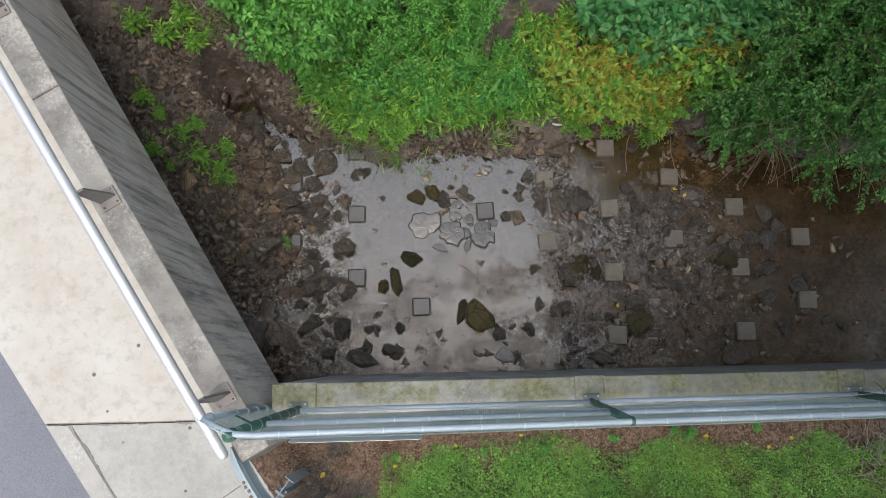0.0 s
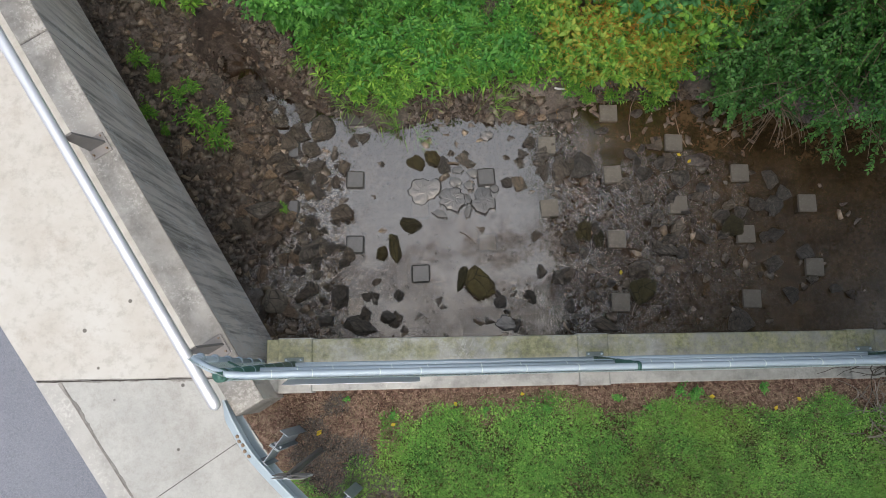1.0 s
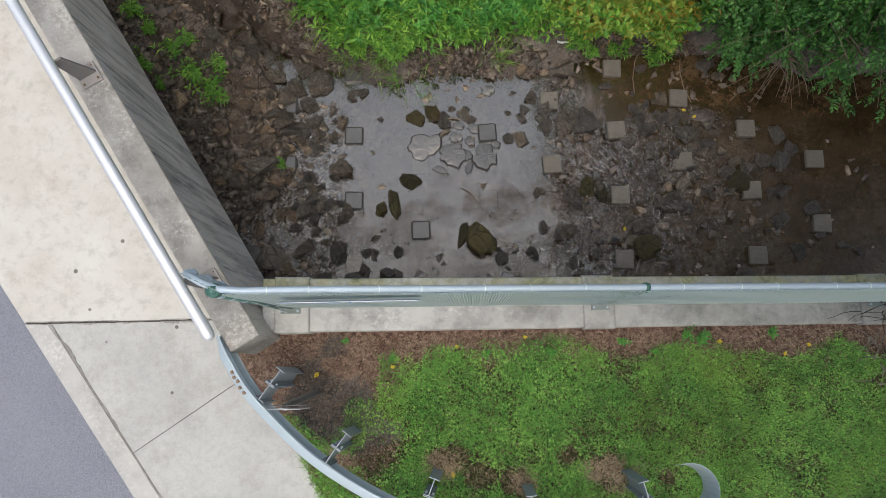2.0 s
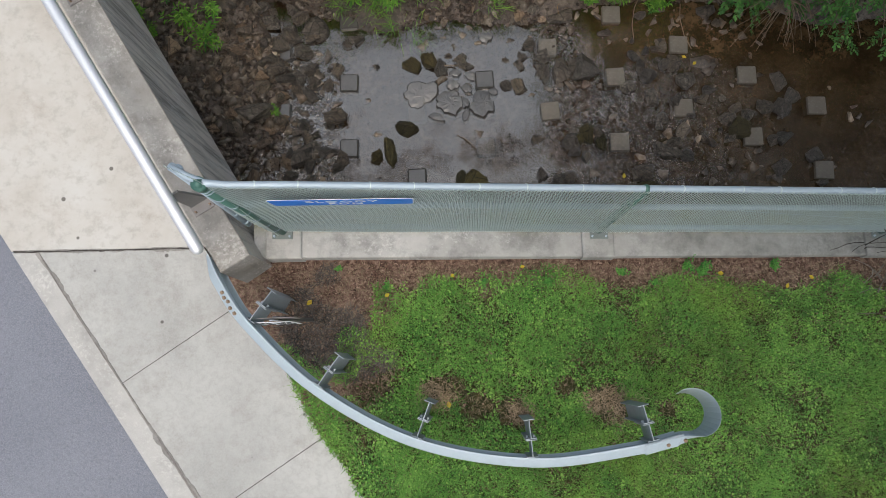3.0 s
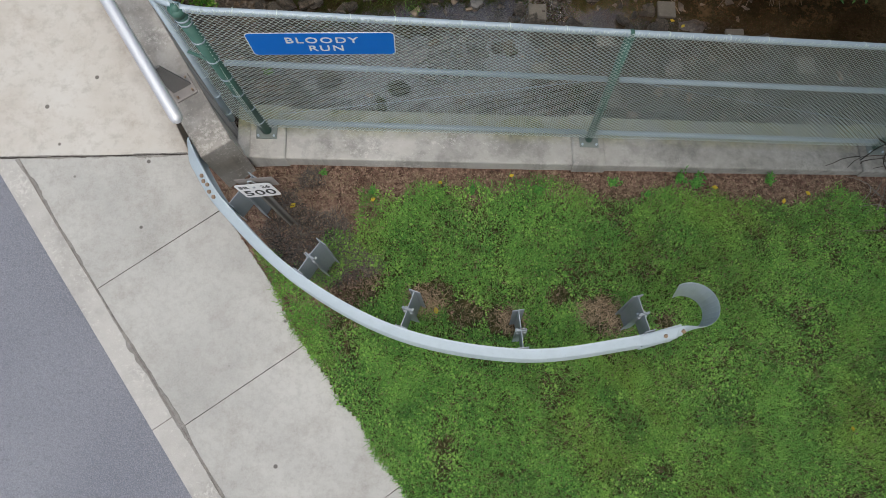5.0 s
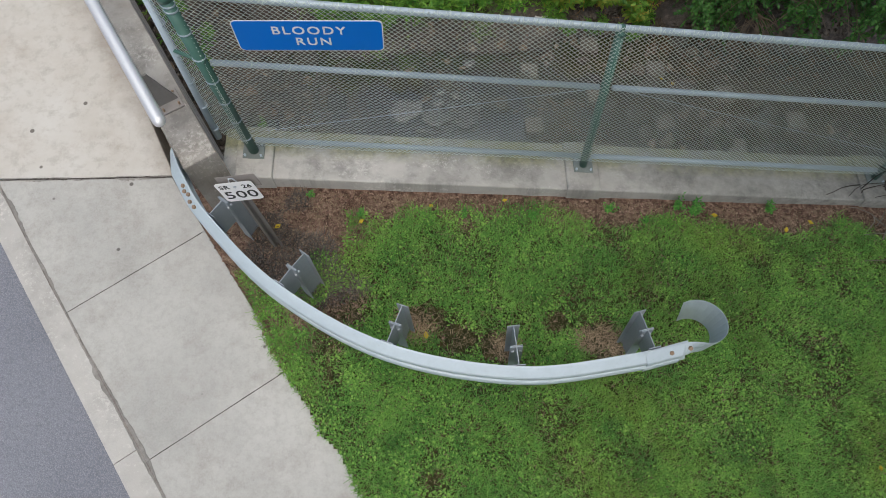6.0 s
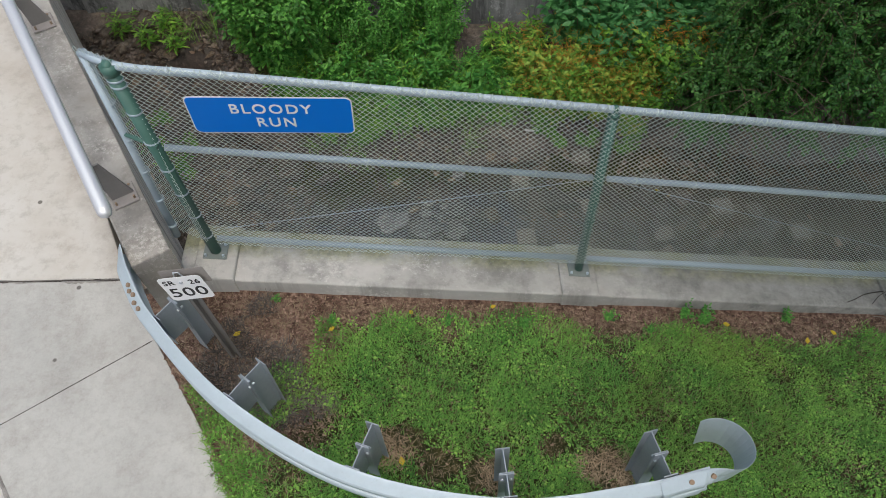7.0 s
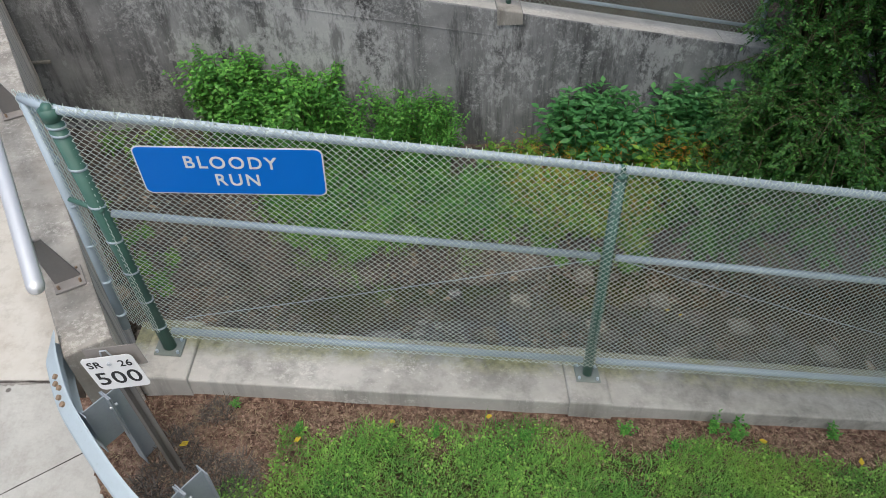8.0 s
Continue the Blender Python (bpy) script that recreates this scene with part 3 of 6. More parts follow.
def slab(name, outline, thick, parent, material, lift=0.0, edge=0.004):
    """A cast slab with eased edges; outline as plan points."""
    bm = bmesh.new()
    top = [bm.verts.new((x, y, float(walk_z(x, y)) + lift)) for x, y in outline]
    face = bm.faces.new(top)
    out = bmesh.ops.extrude_face_region(bm, geom=[face])
    low = [v for v in out["geom"] if isinstance(v, bmesh.types.BMVert)]
    bmesh.ops.translate(bm, verts=low, vec=(0, 0, -thick))
    bmesh.ops.recalc_face_normals(bm, faces=bm.faces)
    tops = [e for e in bm.edges if all(v in top for v in e.verts)]
    bmesh.ops.bevel(bm, geom=tops, offset=edge, segments=2, affect="EDGES", profile=0.5)
    me = bpy.data.meshes.new(name)
    bm.to_mesh(me)
    bm.free()
    return part(name, me, material, parent)


def xy(u, v):
    p = ALONG * u + ACROSS * v
    return (p.x, p.y)


road = Geo()
road_n = 24
us = np.linspace(-14, 30, road_n)
vs = np.array([-24, -14, -9, -6.5, -5, KERB_OUT + 0.01])
road_v = [road_point(u, v, -0.17 - 0.02 * (KERB_OUT - v) * 0.5) for v in vs for u in us]
road.add(road_v, [(j * road_n + i, j * road_n + i + 1, (j + 1) * road_n + i + 1, (j + 1) * road_n + i) for j in range(len(vs) - 1) for i in range(road_n - 1)])
tagged(part("road", road.mesh("road"), M_ROAD), "worn blue-grey asphalt road", "road", kind="structure")

# the joint between bridge and approach runs straight across the walk
JOINT_Y = -0.60


def u_at_joint(v, dy=0.0):
    """How far down the road the joint lies at v."""
    return (ACROSS.y * v - JOINT_Y - dy) / 0.84


pavement = tagged(empty("pavement"), "pale concrete pavement slabs beside the road", "pavement", kind="structure")
cuts = [None, -0.134, 1.382, 2.906, 4.43, 5.954, 7.478, 12.0]
for k in range(len(cuts) - 1):
    a, b = cuts[k], cuts[k + 1]
    left = u_at_joint(KERB_IN, -0.008) if a is None else a + 0.002
    right = u_at_joint(WALK_EDGE, -0.008) if a is None else a + 0.002
    slab("slab", [xy(left, KERB_IN + 0.002), xy(b - 0.002, KERB_IN + 0.002), xy(b - 0.002, WALK_EDGE), xy(right, WALK_EDGE)], 0.12, pavement, M_WALK)
bed_slab = Geo()
prism(bed_slab, [road_point(u, v, -0.30) for u, v in ((-14, KERB_OUT), (14, KERB_OUT), (14, WALK_EDGE - 0.03), (-14, WALK_EDGE - 0.03))],
      [road_point(u, v, -0.004) for u, v in ((-14, KERB_OUT + 0.02), (14, KERB_OUT + 0.02), (14, WALK_EDGE - 0.03), (-14, WALK_EDGE - 0.03))])
part("joint_filler", bed_slab.mesh("joint_filler"), M_JOINT, pavement, "dark dirt in the joints")



def seal(points, half, seed, lift=-0.0015, along=False, material=None):
    """A worn dirty strip along a joint, ragged on both sides."""
    g = Geo()
    rows = []
    for k, (u, v) in enumerate(points):
        wide = [half(k, seed + q) for q in (0, 1)]
        ends = ((u, v - wide[0]), (u, v + wide[1])) if along else ((u - wide[0], v), (u + wide[1], v))
        rows.append([xy(*e) for e in ends])
    for (a0, a1), (b0, b1) in zip(rows[:-1], rows[1:]):
        quad = (a0, a1, b1, b0)
        prism(g, [(x, y, float(walk_z(x, y)) - 0.02) for x, y in quad], [(x, y, float(walk_z(x, y)) + lift) for x, y in quad])
    return part("joint_seal", g.mesh("joint_seal"), material or M_SEAL, pavement, "dark worn filler in the joint")


def ragged(thin, thick, near=0.35, fine=1.3):
    return lambda k, seed: thin + thick * float(value_noise(k * near, 0.0, 1.0, seed)) ** 2 * (0.4 + float(value_noise(k * fine, 3.0, 1.0, seed + 7)))


bridge_joint = [(u_at_joint(v), v) for v in np.linspace(KERB_OUT + 0.02, -2.32, 110)]
seal(bridge_joint, ragged(0.004, 0.011, 0.2), 71, 0.0055)
seal(bridge_joint, ragged(0.010, 0.030, 0.12), 171, 0.0035, material=M_GRIME)
for cut in cuts[1:-1]:
    seal([(cut, v) for v in np.linspace(KERB_IN + 0.01, WALK_EDGE - 0.03, 60)], ragged(0.0012, 0.003), 72, 0.001)
kerb_joint = [(u, KERB_IN + 0.012 * math.sin(u * 1.3 - 0.6)) for u in np.linspace(-1.66, 8.0, 260)]
seal(kerb_joint, ragged(0.0015, 0.008, 0.15), 73, 0.0062, True, M_JOINT)
seal(kerb_joint, ragged(0.006, 0.034, 0.10), 173, 0.0050, True, M_GRIME)

kerb = tagged(empty("kerb"), "cast concrete kerb along the road", "kerb", kind="structure")
start = u_at_joint(KERB_OUT, -0.008)
for k in range(5):
    a = start if k == 0 else start + 3.05 * k + 0.003
    b = start + 3.05 * (k + 1) - 0.003
    a_in = u_at_joint(KERB_IN, -0.008) if k == 0 else a
    ragged = [xy(u, KERB_IN - 0.001 - 0.009 * float(value_noise(u, 0.0, 3.0, 41)) ** 2 - 0.004 * float(value_noise(u, 0.0, 17.0, 42))) for u in np.linspace(b, a_in, 60)]
    slab("kerb_stone", [xy(a, KERB_OUT), xy(b, KERB_OUT)] + ragged, 0.34, kerb, M_KERB, 0.004, 0.003)

# ---------------------------------------------------------------- bridge
PAR = Vector((-0.501, 0.865, 0)).normalized()
PAR_OUT = Vector((0.865, 0.501, 0)).normalized()
PAR_END = Vector((-1.693, -0.805, 0))


def par(s, v, z):
    """A point s along the parapet from its end, v outwards from its outer face."""
    p = PAR_END + PAR * s + PAR_OUT * v
    return Vector((p.x, p.y, z))


def par_top(s):
    return 0.642 + 0.117 * s


def soffit(s):
    return -0.86 + 0.065 * s


bridge_walk = slab("bridge_walk", [xy(-14, KERB_OUT), xy(u_at_joint(KERB_OUT, 0.008), KERB_OUT), xy(u_at_joint(-2.30, 0.008), -2.30),
                                   tuple(par(3, -0.27, 0).xy), tuple(par(14, -0.27, 0).xy)], 0.5, None, M_BRIDGE, 0.004, 0.012)
tagged(bridge_walk, "cream concrete walkway of the bridge", "walkway", kind="structure")

parapet = tagged(empty("parapet"), "weathered concrete bridge parapet with dark streaked outer face", "parapet", kind="structure")
for a, b in ((0.0, 4.072), (4.086, 8.6), (8.614, 14.0)):
    bm = bmesh.new()
    rings = []
    for s_ in (a, b):
        rings.append([bm.verts.new(par(s_, v, z)) for v, z in ((-0.30, walk_z(*par(s_, -0.3, 0).xy) - 0.2), (-0.30, par_top(s_)), (0, par_top(s_)), (0, soffit(s_)), (-0.30, soffit(s_)))])
    r0, r1 = rings
    n = len(r0)
    bm.faces.new(r0)
    bm.faces.new(r1[::-1])
    sides = [bm.faces.new((r0[i], r1[i], r1[(i + 1) % n], r0[(i + 1) % n])) for i in range(n)]
    bmesh.ops.recalc_face_normals(bm, faces=bm.faces)
    tops = [e for e in bm.edges if all(abs(v.co.z - par_top((v.co - PAR_END).dot(PAR))) < 1e-4 for v in e.verts)]
    for f in bm.faces:
        f.material_index = 1 if f == sides[2] else 0
    bmesh.ops.bevel(bm, geom=tops, offset=0.018, segments=2, affect="EDGES", profile=0.5)
    me = bpy.data.meshes.new("parapet_section")
    bm.to_mesh(me)
    bm.free()
    me.materials.append(M_PARAPET)
    me.materials.append(M_FASCIA)
    part("parapet_section", me, None, parapet)

deck = Geo()
ring = [par(0.7, -0.29, 0), par(14, -0.29, 0), par(14, -9, 0), par(0.7, -9, 0)]
prism(deck, [(p.x, p.y, soffit(0.7) + 0.02) for p in ring], [(p.x, p.y, walk_z(p.x, p.y) - 0.45) for p in ring])
tagged(part("bridge_deck", deck.mesh("bridge_deck"), M_FASCIA), "dark concrete underside of the bridge deck", "bridge deck", kind="structure")
near_abutment = Geo()
prism(near_abutment, [(-10, -4, -3.4), (-1.95, -4, -3.4), (-1.95, -0.26, -3.4), (-10, -0.26, -3.4)], [(-10, -4, -0.9), (-1.95, -4, -0.9), (-1.95, -0.26, -0.9), (-10, -0.26, -0.9)])
tagged(part("abutment_near", near_abutment.mesh("abutment_near"), M_FASCIA), "dark concrete abutment under the bridge", "abutment", kind="structure")
back_wall = Geo()
prism(back_wall, [(-10.3, -4, -3.4), (-10, -4, -3.4), (-10, 6, -3.4), (-10.3, 6, -3.4)], [(-10.3, -4, 0), (-10, -4, 0), (-10, 6, 0), (-10.3, 6, 0)])
tagged(part("culvert_end", back_wall.mesh("culvert_end"), M_FASCIA), "dark end of the culvert", "wall", kind="structure")

# ---------------------------------------------------------------- wing walls
WING_FRONT, WING_BACK = -0.755, -0.235


def pad_top(x):
    """Top of the raised pads under the posts; the first stands higher."""
    return wing_z(x) + (0.036 if x < 0 else 0.03)


def sloped_wall(name, x0, x1, y0, y1, top, foot, material, parent, ease=0.015, batter=0.0):
    bm = bmesh.new()
    a = [bm.verts.new((x0, y, z)) for y, z in ((y0, foot), (y0, top(x0)), (y1, top(x0)), (y1 + batter, foot))]
    b = [bm.verts.new((x1, y, z)) for y, z in ((y0, foot), (y0, top(x1)), (y1, top(x1)), (y1 + batter, foot))]
    bm.faces.new(a)
    bm.faces.new(b[::-1])
    for i in range(4):
        bm.faces.new((a[i], b[i], b[(i + 1) % 4], a[(i + 1) % 4]))
    bmesh.ops.recalc_face_normals(bm, faces=bm.faces)
    tops = [e for e in bm.edges if all(v in (a[1], a[2], b[1], b[2]) for v in e.verts)]
    bmesh.ops.bevel(bm, geom=tops, offset=ease, segments=2, affect="EDGES", profile=0.5)
    me = bpy.data.meshes.new(name)
    bm.to_mesh(me)
    bm.free()
    return part(name, me, material, parent)


wing = tagged(empty("wall_near"), "pale concrete wing wall with mossy top and raised pads", "wall", kind="structure")
for x0, x1 in ((-1.82, 1.365), (1.37, 4.405), (4.41, 7.445), (7.45, 15)):
    sloped_wall("wall_section", x0, x1, WING_FRONT, WING_BACK, wing_z, -3.5, M_WING, wing, batter=0.12)
for x0 in (-1.70, 1.345, 4.385, 7.425):
    sloped_wall("pad", x0, x0 + 0.33, WING_FRONT - 0.014, WING_BACK + 0.012, pad_top, -3.4, M_WING, wing, 0.02)

far_wall = tagged(empty("wall_far"), "dark streaked concrete retaining wall behind the bank", "wall", kind="structure")
for x0, x1 in ((-4.85, 4.4), (4.41, 15)):
    sloped_wall("wall_section", x0, x1, 5.10, 5.55, far_z, -3.6, M_FARWALL, far_wall)
for x0 in (-1.77, 1.27):
    sloped_wall("pad", x0, x0 + 0.34, 5.075, 5.57, lambda x: far_z(x) + 0.03, -0.2 + far_z(x0), M_PARAPET, far_wall, 0.02)
for x0, x1 in ((-4.85, -1.78), (-1.42, 1.26), (1.62, 4.4), (4.41, 15)):
    cap = Geo()
    prism(cap, [(x0, 5.12, far_z(x0) - 0.02), (x1, 5.12, far_z(x1) - 0.02), (x1, 5.53, far_z(x1) - 0.02), (x0, 5.53, far_z(x0) - 0.02)],
          [(x0, 5.12, far_z(x0) + 0.005), (x1, 5.12, far_z(x1) + 0.005), (x1, 5.53, far_z(x1) + 0.005), (x0, 5.53, far_z(x0) + 0.005)])
    part("wall_top", cap.mesh("wall_top"), M_KERB, far_wall, "pale weathered top of the wall")
    if x0 > 0:
        continue
    ledge = Geo()
    prism(ledge, [(x0, 5.094, far_z(x0) - 0.36), (x1, 5.094, far_z(x1) - 0.36), (x1, 5.12, far_z(x1) - 0.36), (x0, 5.12, far_z(x0) - 0.36)],
          [(x0, 5.094, far_z(x0) - 0.35), (x1, 5.094, far_z(x1) - 0.35), (x1, 5.12, far_z(x1) - 0.35), (x0, 5.12, far_z(x0) - 0.35)])
    part("casting_seam", ledge.mesh("casting_seam"), M_FARWALL, far_wall)
far_abutment = sloped_wall("abutment_far", -11.0, -4.86, 5.45, 6.2, lambda x: 0.02 - 0.06 * (x + 5), -3.5, M_FARWALL, None)
pier = sloped_wall("pier", -5.5, -4.87, 5.16, 6.0, lambda x: 0.75, -3.5, M_FARWALL, far_wall)
sloped_wall("pier_ledge", -5.5, -4.88, 5.13, 5.9, lambda x: -0.22, -0.26, M_PARAPET, far_wall, 0.01)
tagged(far_abutment, "dark concrete abutment deep under the bridge", "abutment", kind="structure")

# ---------------------------------------------------------------- pipe rail on the parapet
pipe_rail = tagged(empty("pipe_rail"), "thick dull aluminium pipe rail on the bridge parapet", "handrail")
RAIL_END = Vector((-1.942, -0.862, 1.13))
RAIL_DIR = Vector((-0.512, 0.862, 0.092))
tube_geo = tube(Geo(), [RAIL_END + RAIL_DIR * k for k in (12, 9, 6, 3, 0.04)], 0.052, 20, round_end=True)
part("pipe", tube_geo.mesh("pipe", True), M_ALU, pipe_rail)
for s_ in (0.62, 2.83, 5.05, 7.3):
    foot = par(s_, -0.135, par_top(s_) + 0.012)
    turn = Matrix(((PAR.x, PAR_OUT.x, 0), (PAR.y, PAR_OUT.y, 0), (0.117, 0, 1))).to_4x4()
    plate = part("base_plate", bevelled("base_plate", (0.20, 0.20, 0.018), 0.004, 1, foot, turn), M_PLATE, pipe_rail, "dull grey steel base plate")
    g = Geo()
    top = par(s_ + 0.02, -0.20, par_top(s_) + 0.38)
    ring_a = [foot + PAR * dx + PAR_OUT * dy for dx, dy in ((-0.012, -0.085), (0.012, -0.085), (0.012, 0.085), (-0.012, 0.085))]
    ring_b = [top + PAR * dx + PAR_OUT * dy for dx, dy in ((-0.012, -0.055), (0.012, -0.055), (0.012, 0.03), (-0.012, 0.03))]
    prism(g, ring_a, ring_b)
    part("bracket", g.mesh("bracket"), M_BRACKET, pipe_rail, "tapered steel bracket")
    for dx in (-0.07, 0.07):
        for dy in (-0.07, 0.07):
            b = foot + PAR * dx + PAR_OUT * dy
            part("bolt", tube(Geo(), [b, b + Vector((0, 0, 0.03))], 0.009, 6).mesh("bolt"), M_RUST, pipe_rail, "rusty bolt")


# ---------------------------------------------------------------- chain-link fences
def chain_link(x0, x1, low, high, y, cell=0.0225, r=0.0027, barbs=False):
    """Woven zigzag wires between two sloping lines."""
    n = int((x1 - x0) / cell)
    out_v, out_f, count = [], [], 0
    for i in range(n):
        xc = x0 + (i + 0.5) * cell
        k = int((high(xc) - low(xc)) / cell)
        t = np.arange(k + 1)
        side = np.where((t + i) % 2 == 0, 0.5, -0.5) * cell
        px = xc + side
        slope = high(1) - high(0)
        p = np.stack([px, y + np.where((t + i) % 2 == 0, 0.003, -0.003), low(xc) + t * cell + slope * side], 1)
        p[:, 1] += 0.003 * np.sin(xc * 3.1 + t * 0.13)
        d = unit(np.gradient(p, axis=0))
        a = np.array([0, 1.0, 0])
        b = unit(np.cross(d, a))
        ring = np.stack([p + a * r, p - a * r * 0.5 + b * r * 0.87, p - a * r * 0.5 - b * r * 0.87], 1)
        base = count + t[:-1] * 3
        for j in range(3):
            jj = (j + 1) % 3
            out_f.append(np.stack([base + j, base + jj, base + 3 + jj, base + 3 + j], 1))
        out_v.append(ring.reshape(-1, 3))
        count += 3 * (k + 1)
        if barbs:
            # twisted wire ends that stand over the top
            lean = 0.6 * cell * math.sin(i * 2.3)
            z = high(xc) - 0.02
            spike = [(xc + s * r * 1.5, y + c * r * 1.5, z) for s, c in ((0, 1), (0.87, -0.5), (-0.87, -0.5))]
            spike += [(xc + lean + s * r * 0.9, y + c * r * 0.9, z + 0.026 + 0.016 * math.sin(i * 1.7)) for s, c in ((0, 1), (0.87, -0.5), (-0.87, -0.5))]
            out_v.append(np.array(spike))
            out_f.append(np.array([[0, 1, 4, 3], [1, 2, 5, 4], [2, 0, 3, 5]]) + count)
            count += 6
    return np.concatenate(out_v), np.concatenate(out_f)


FENCE_Y = -0.595
# how far each kind of part leans back towards its foot, per metre below the top rail
FENCE_LEAN = {"mid_rail": 0.054, "bottom_rail": 0.054, "brace_wire": 0.05, "wire_tie": 0.052, "wire_mesh": 0.048, "post": 0.048, "cap": 0.048, "tension_band": 0.048, "tie_band": 0.048}


def fence_top(x):
    return 1.893 - 0.1825 * x


def fence_mid(x):
    return 1.180 - 0.180 * x


def fence_low(x):
    return 0.070 - 0.178 * x


def base_plate(parent, x, y, z, tilt):
    turn = Matrix.Rotation(tilt, 4, "Y")
    plate = part("base_plate", bevelled("base_plate", (0.19, 0.165, 0.014), 0.004, 1, (x, y, z + 0.007), turn), M_PLATEGREEN, parent, "dull green steel base plate")
    for dx in (-0.07, 0.07):
        for dy in (-0.058, 0.058):
            b = Vector((x + dx, y + dy, z - math.tan(tilt) * dx))
            part("bolt", tube(Geo(), [b, b + Vector((0, 0, 0.035))], 0.011, 6).mesh("bolt"), M_PIPE, plate)
    return plate


def make_fence():
    fence = tagged(empty("chain_link_fence"), "chain-link fence with green posts on the wing wall", "fence")
    tilt = math.atan(0.17)
    posts = [(-1.54, 0.045), (1.52, 0.036), (4.55, 0.036), (7.58, 0.036)]
    for x, r in posts:
        z0, z1 = pad_top(x) + 0.003, fence_top(x) - 0.01
        post = part("post", tube(Geo(), [(x, FENCE_Y, z0), (x, FENCE_Y, z1)], r, 18).mesh("post", True), M_GREEN, fence)
        base_plate(fence, x, FENCE_Y + 0.094, z0, tilt)
        cap = Geo()
        tube(cap, [(x, FENCE_Y, z1 - 0.05), (x, FENCE_Y, z1 + (0.02 if x < 0 else -0.015))], r + (0.006 if x < 0 else 0.003), 18)
        ring_band(cap, (x, FENCE_Y, fence_top(x) + 0.0), (1, 0, -0.18), 0.036 if x < 0 else 0.0295, 0.05 if x < 0 else 0.03)
        part("cap", cap.mesh("cap", True), M_GREEN, post)
        if x < 0:
            for z in np.linspace(z0 + 0.25, z1 - 0.09, 7):
                for dz in ((0.0, 0.05) if abs(z - z1 + 0.09) < 0.01 else (0.0,)):
                    part("tension_band", ring_band(Geo(), (x, FENCE_Y, z - dz), (0.2, 0.1, 1), r + 0.005, 0.013).mesh("tension_band", True), M_PIPE, post)
        else:
            for z in np.linspace(z0 + 0.3, z1 - 0.3, 4):
                part("tie_band", ring_band(Geo(), (x, FENCE_Y, z), (0.1, 0, 1), r + 0.004, 0.012).mesh("tie_band", True), M_GREEN, post)
    ends = [p[0] for p in posts] + [10.6]
    for k in range(len(ends) - 1):
        a, b = ends[k], ends[k + 1]
        for name, line, r in (("mid_rail", fence_mid, 0.024), ("bottom_rail", fence_low, 0.025)):
            part(name, tube(Geo(), [(a + 0.06, FENCE_Y, line(a + 0.06)), (b - 0.05, FENCE_Y, line(b - 0.05))], r, 12).mesh(name, True), M_PIPE, fence)
        v, f = chain_link(a + 0.07, b + (0.07 if k else 0.07), lambda x: fence_low(x) - 0.02, lambda x: fence_top(x) + 0.05, FENCE_Y - 0.036, barbs=True)
        part("wire_mesh", fast_mesh("wire_mesh", v, f), M_WIRE, fence, "galvanised diamond wire mesh")
        for line, r in ((fence_top, 0.028), (fence_mid, 0.026), (fence_low, 0.023)):
            tie = ring_band(Geo(), (0, 0, 0), (1, 0, -0.5), r + 0.002, 0.006, 10).mesh("wire_tie")
            for x in np.arange(a + 0.3, b - 0.1, 0.38):
                x = float(x + 0.05 * math.sin(x * 9))
                part("wire_tie", tie, M_WIRE, fence).location = (x, FENCE_Y, float(line(x)))
    top = [(-1.73, -0.475, fence_top(-1.73) - 0.02), (-1.62, -0.54, fence_top(-1.62) - 0.004), (-1.5, -0.588, fence_top(-1.5)), (-1.36, -0.6, fence_top(-1.36))]
    top += [(x, FENCE_Y, fence_top(x)) for x in np.linspace(-1.0, 10.6, 20)]
    part("top_rail", tube(Geo(), top, 0.026, 14).mesh("top_rail", True), M_PIPE, fence)
    # tension wires across each bay
    for (a, za), (b, zb) in (((-1.36, 0.44), (1.47, 0.86)), ((1.58, 0.86), (4.5, -0.42))):
        part("brace_wire", tube(Geo(), [(a, FENCE_Y + 0.03, za), ((a + b) / 2, FENCE_Y + 0.03, (za + zb) / 2 - 0.008), (b, FENCE_Y + 0.03, zb)], 0.0035, 6).mesh("brace_wire"), M_PIPE, fence)
    # the short return panel to the bridge
    ex, ey = -1.775, -0.465
    pipe = part("end_pipe", tube(Geo(), [(ex - 0.03, ey, 0.36), (ex + 0.06, ey - 0.012, fence_top(ex) - 0.02)], 0.03, 14).mesh("end_pipe", True), M_PIPE, fence)
    for z in np.linspace(0.5, 2.1, 6):
        part("band", ring_band(Geo(), (ex - 0.04 + 0.047 * z, ey, z), (0.1, 0, 1), 0.036, 0.02).mesh("band", True), M_PIPE, pipe)
    v, f = chain_link(0.0, 0.31, lambda x: 0.42, lambda x: 2.25, 0.0)
    d = Vector((ex + 1.5, ey + 0.6, 0)).normalized()
    w = np.stack([-1.5 + d.x * v[:, 0] + d.y * v[:, 1], -0.6 + d.y * v[:, 0] - d.x * v[:, 1], v[:, 2]], 1)
    part("return_mesh", fast_mesh("return_mesh", w, f), M_WIRE, fence, "narrow return of diamond wire mesh")
    part("link_bar", tube(Geo(), [(-1.5, -0.6, 1.50), (ex, ey, 1.52)], 0.018, 8).mesh("link_bar", True), M_GREEN, fence)
    for ob in fence.children_recursive:
        back_ = FENCE_LEAN.get(ob.name.split(".")[0], 0.0)
        if ob.location.length > 0:
            ob.location.y += back_ * (fence_top(ob.location.x) - ob.location.z)
        elif back_:
            for vert in ob.data.vertices:
                vert.co.y += back_ * max(0.0, fence_top(vert.co.x) - vert.co.z)


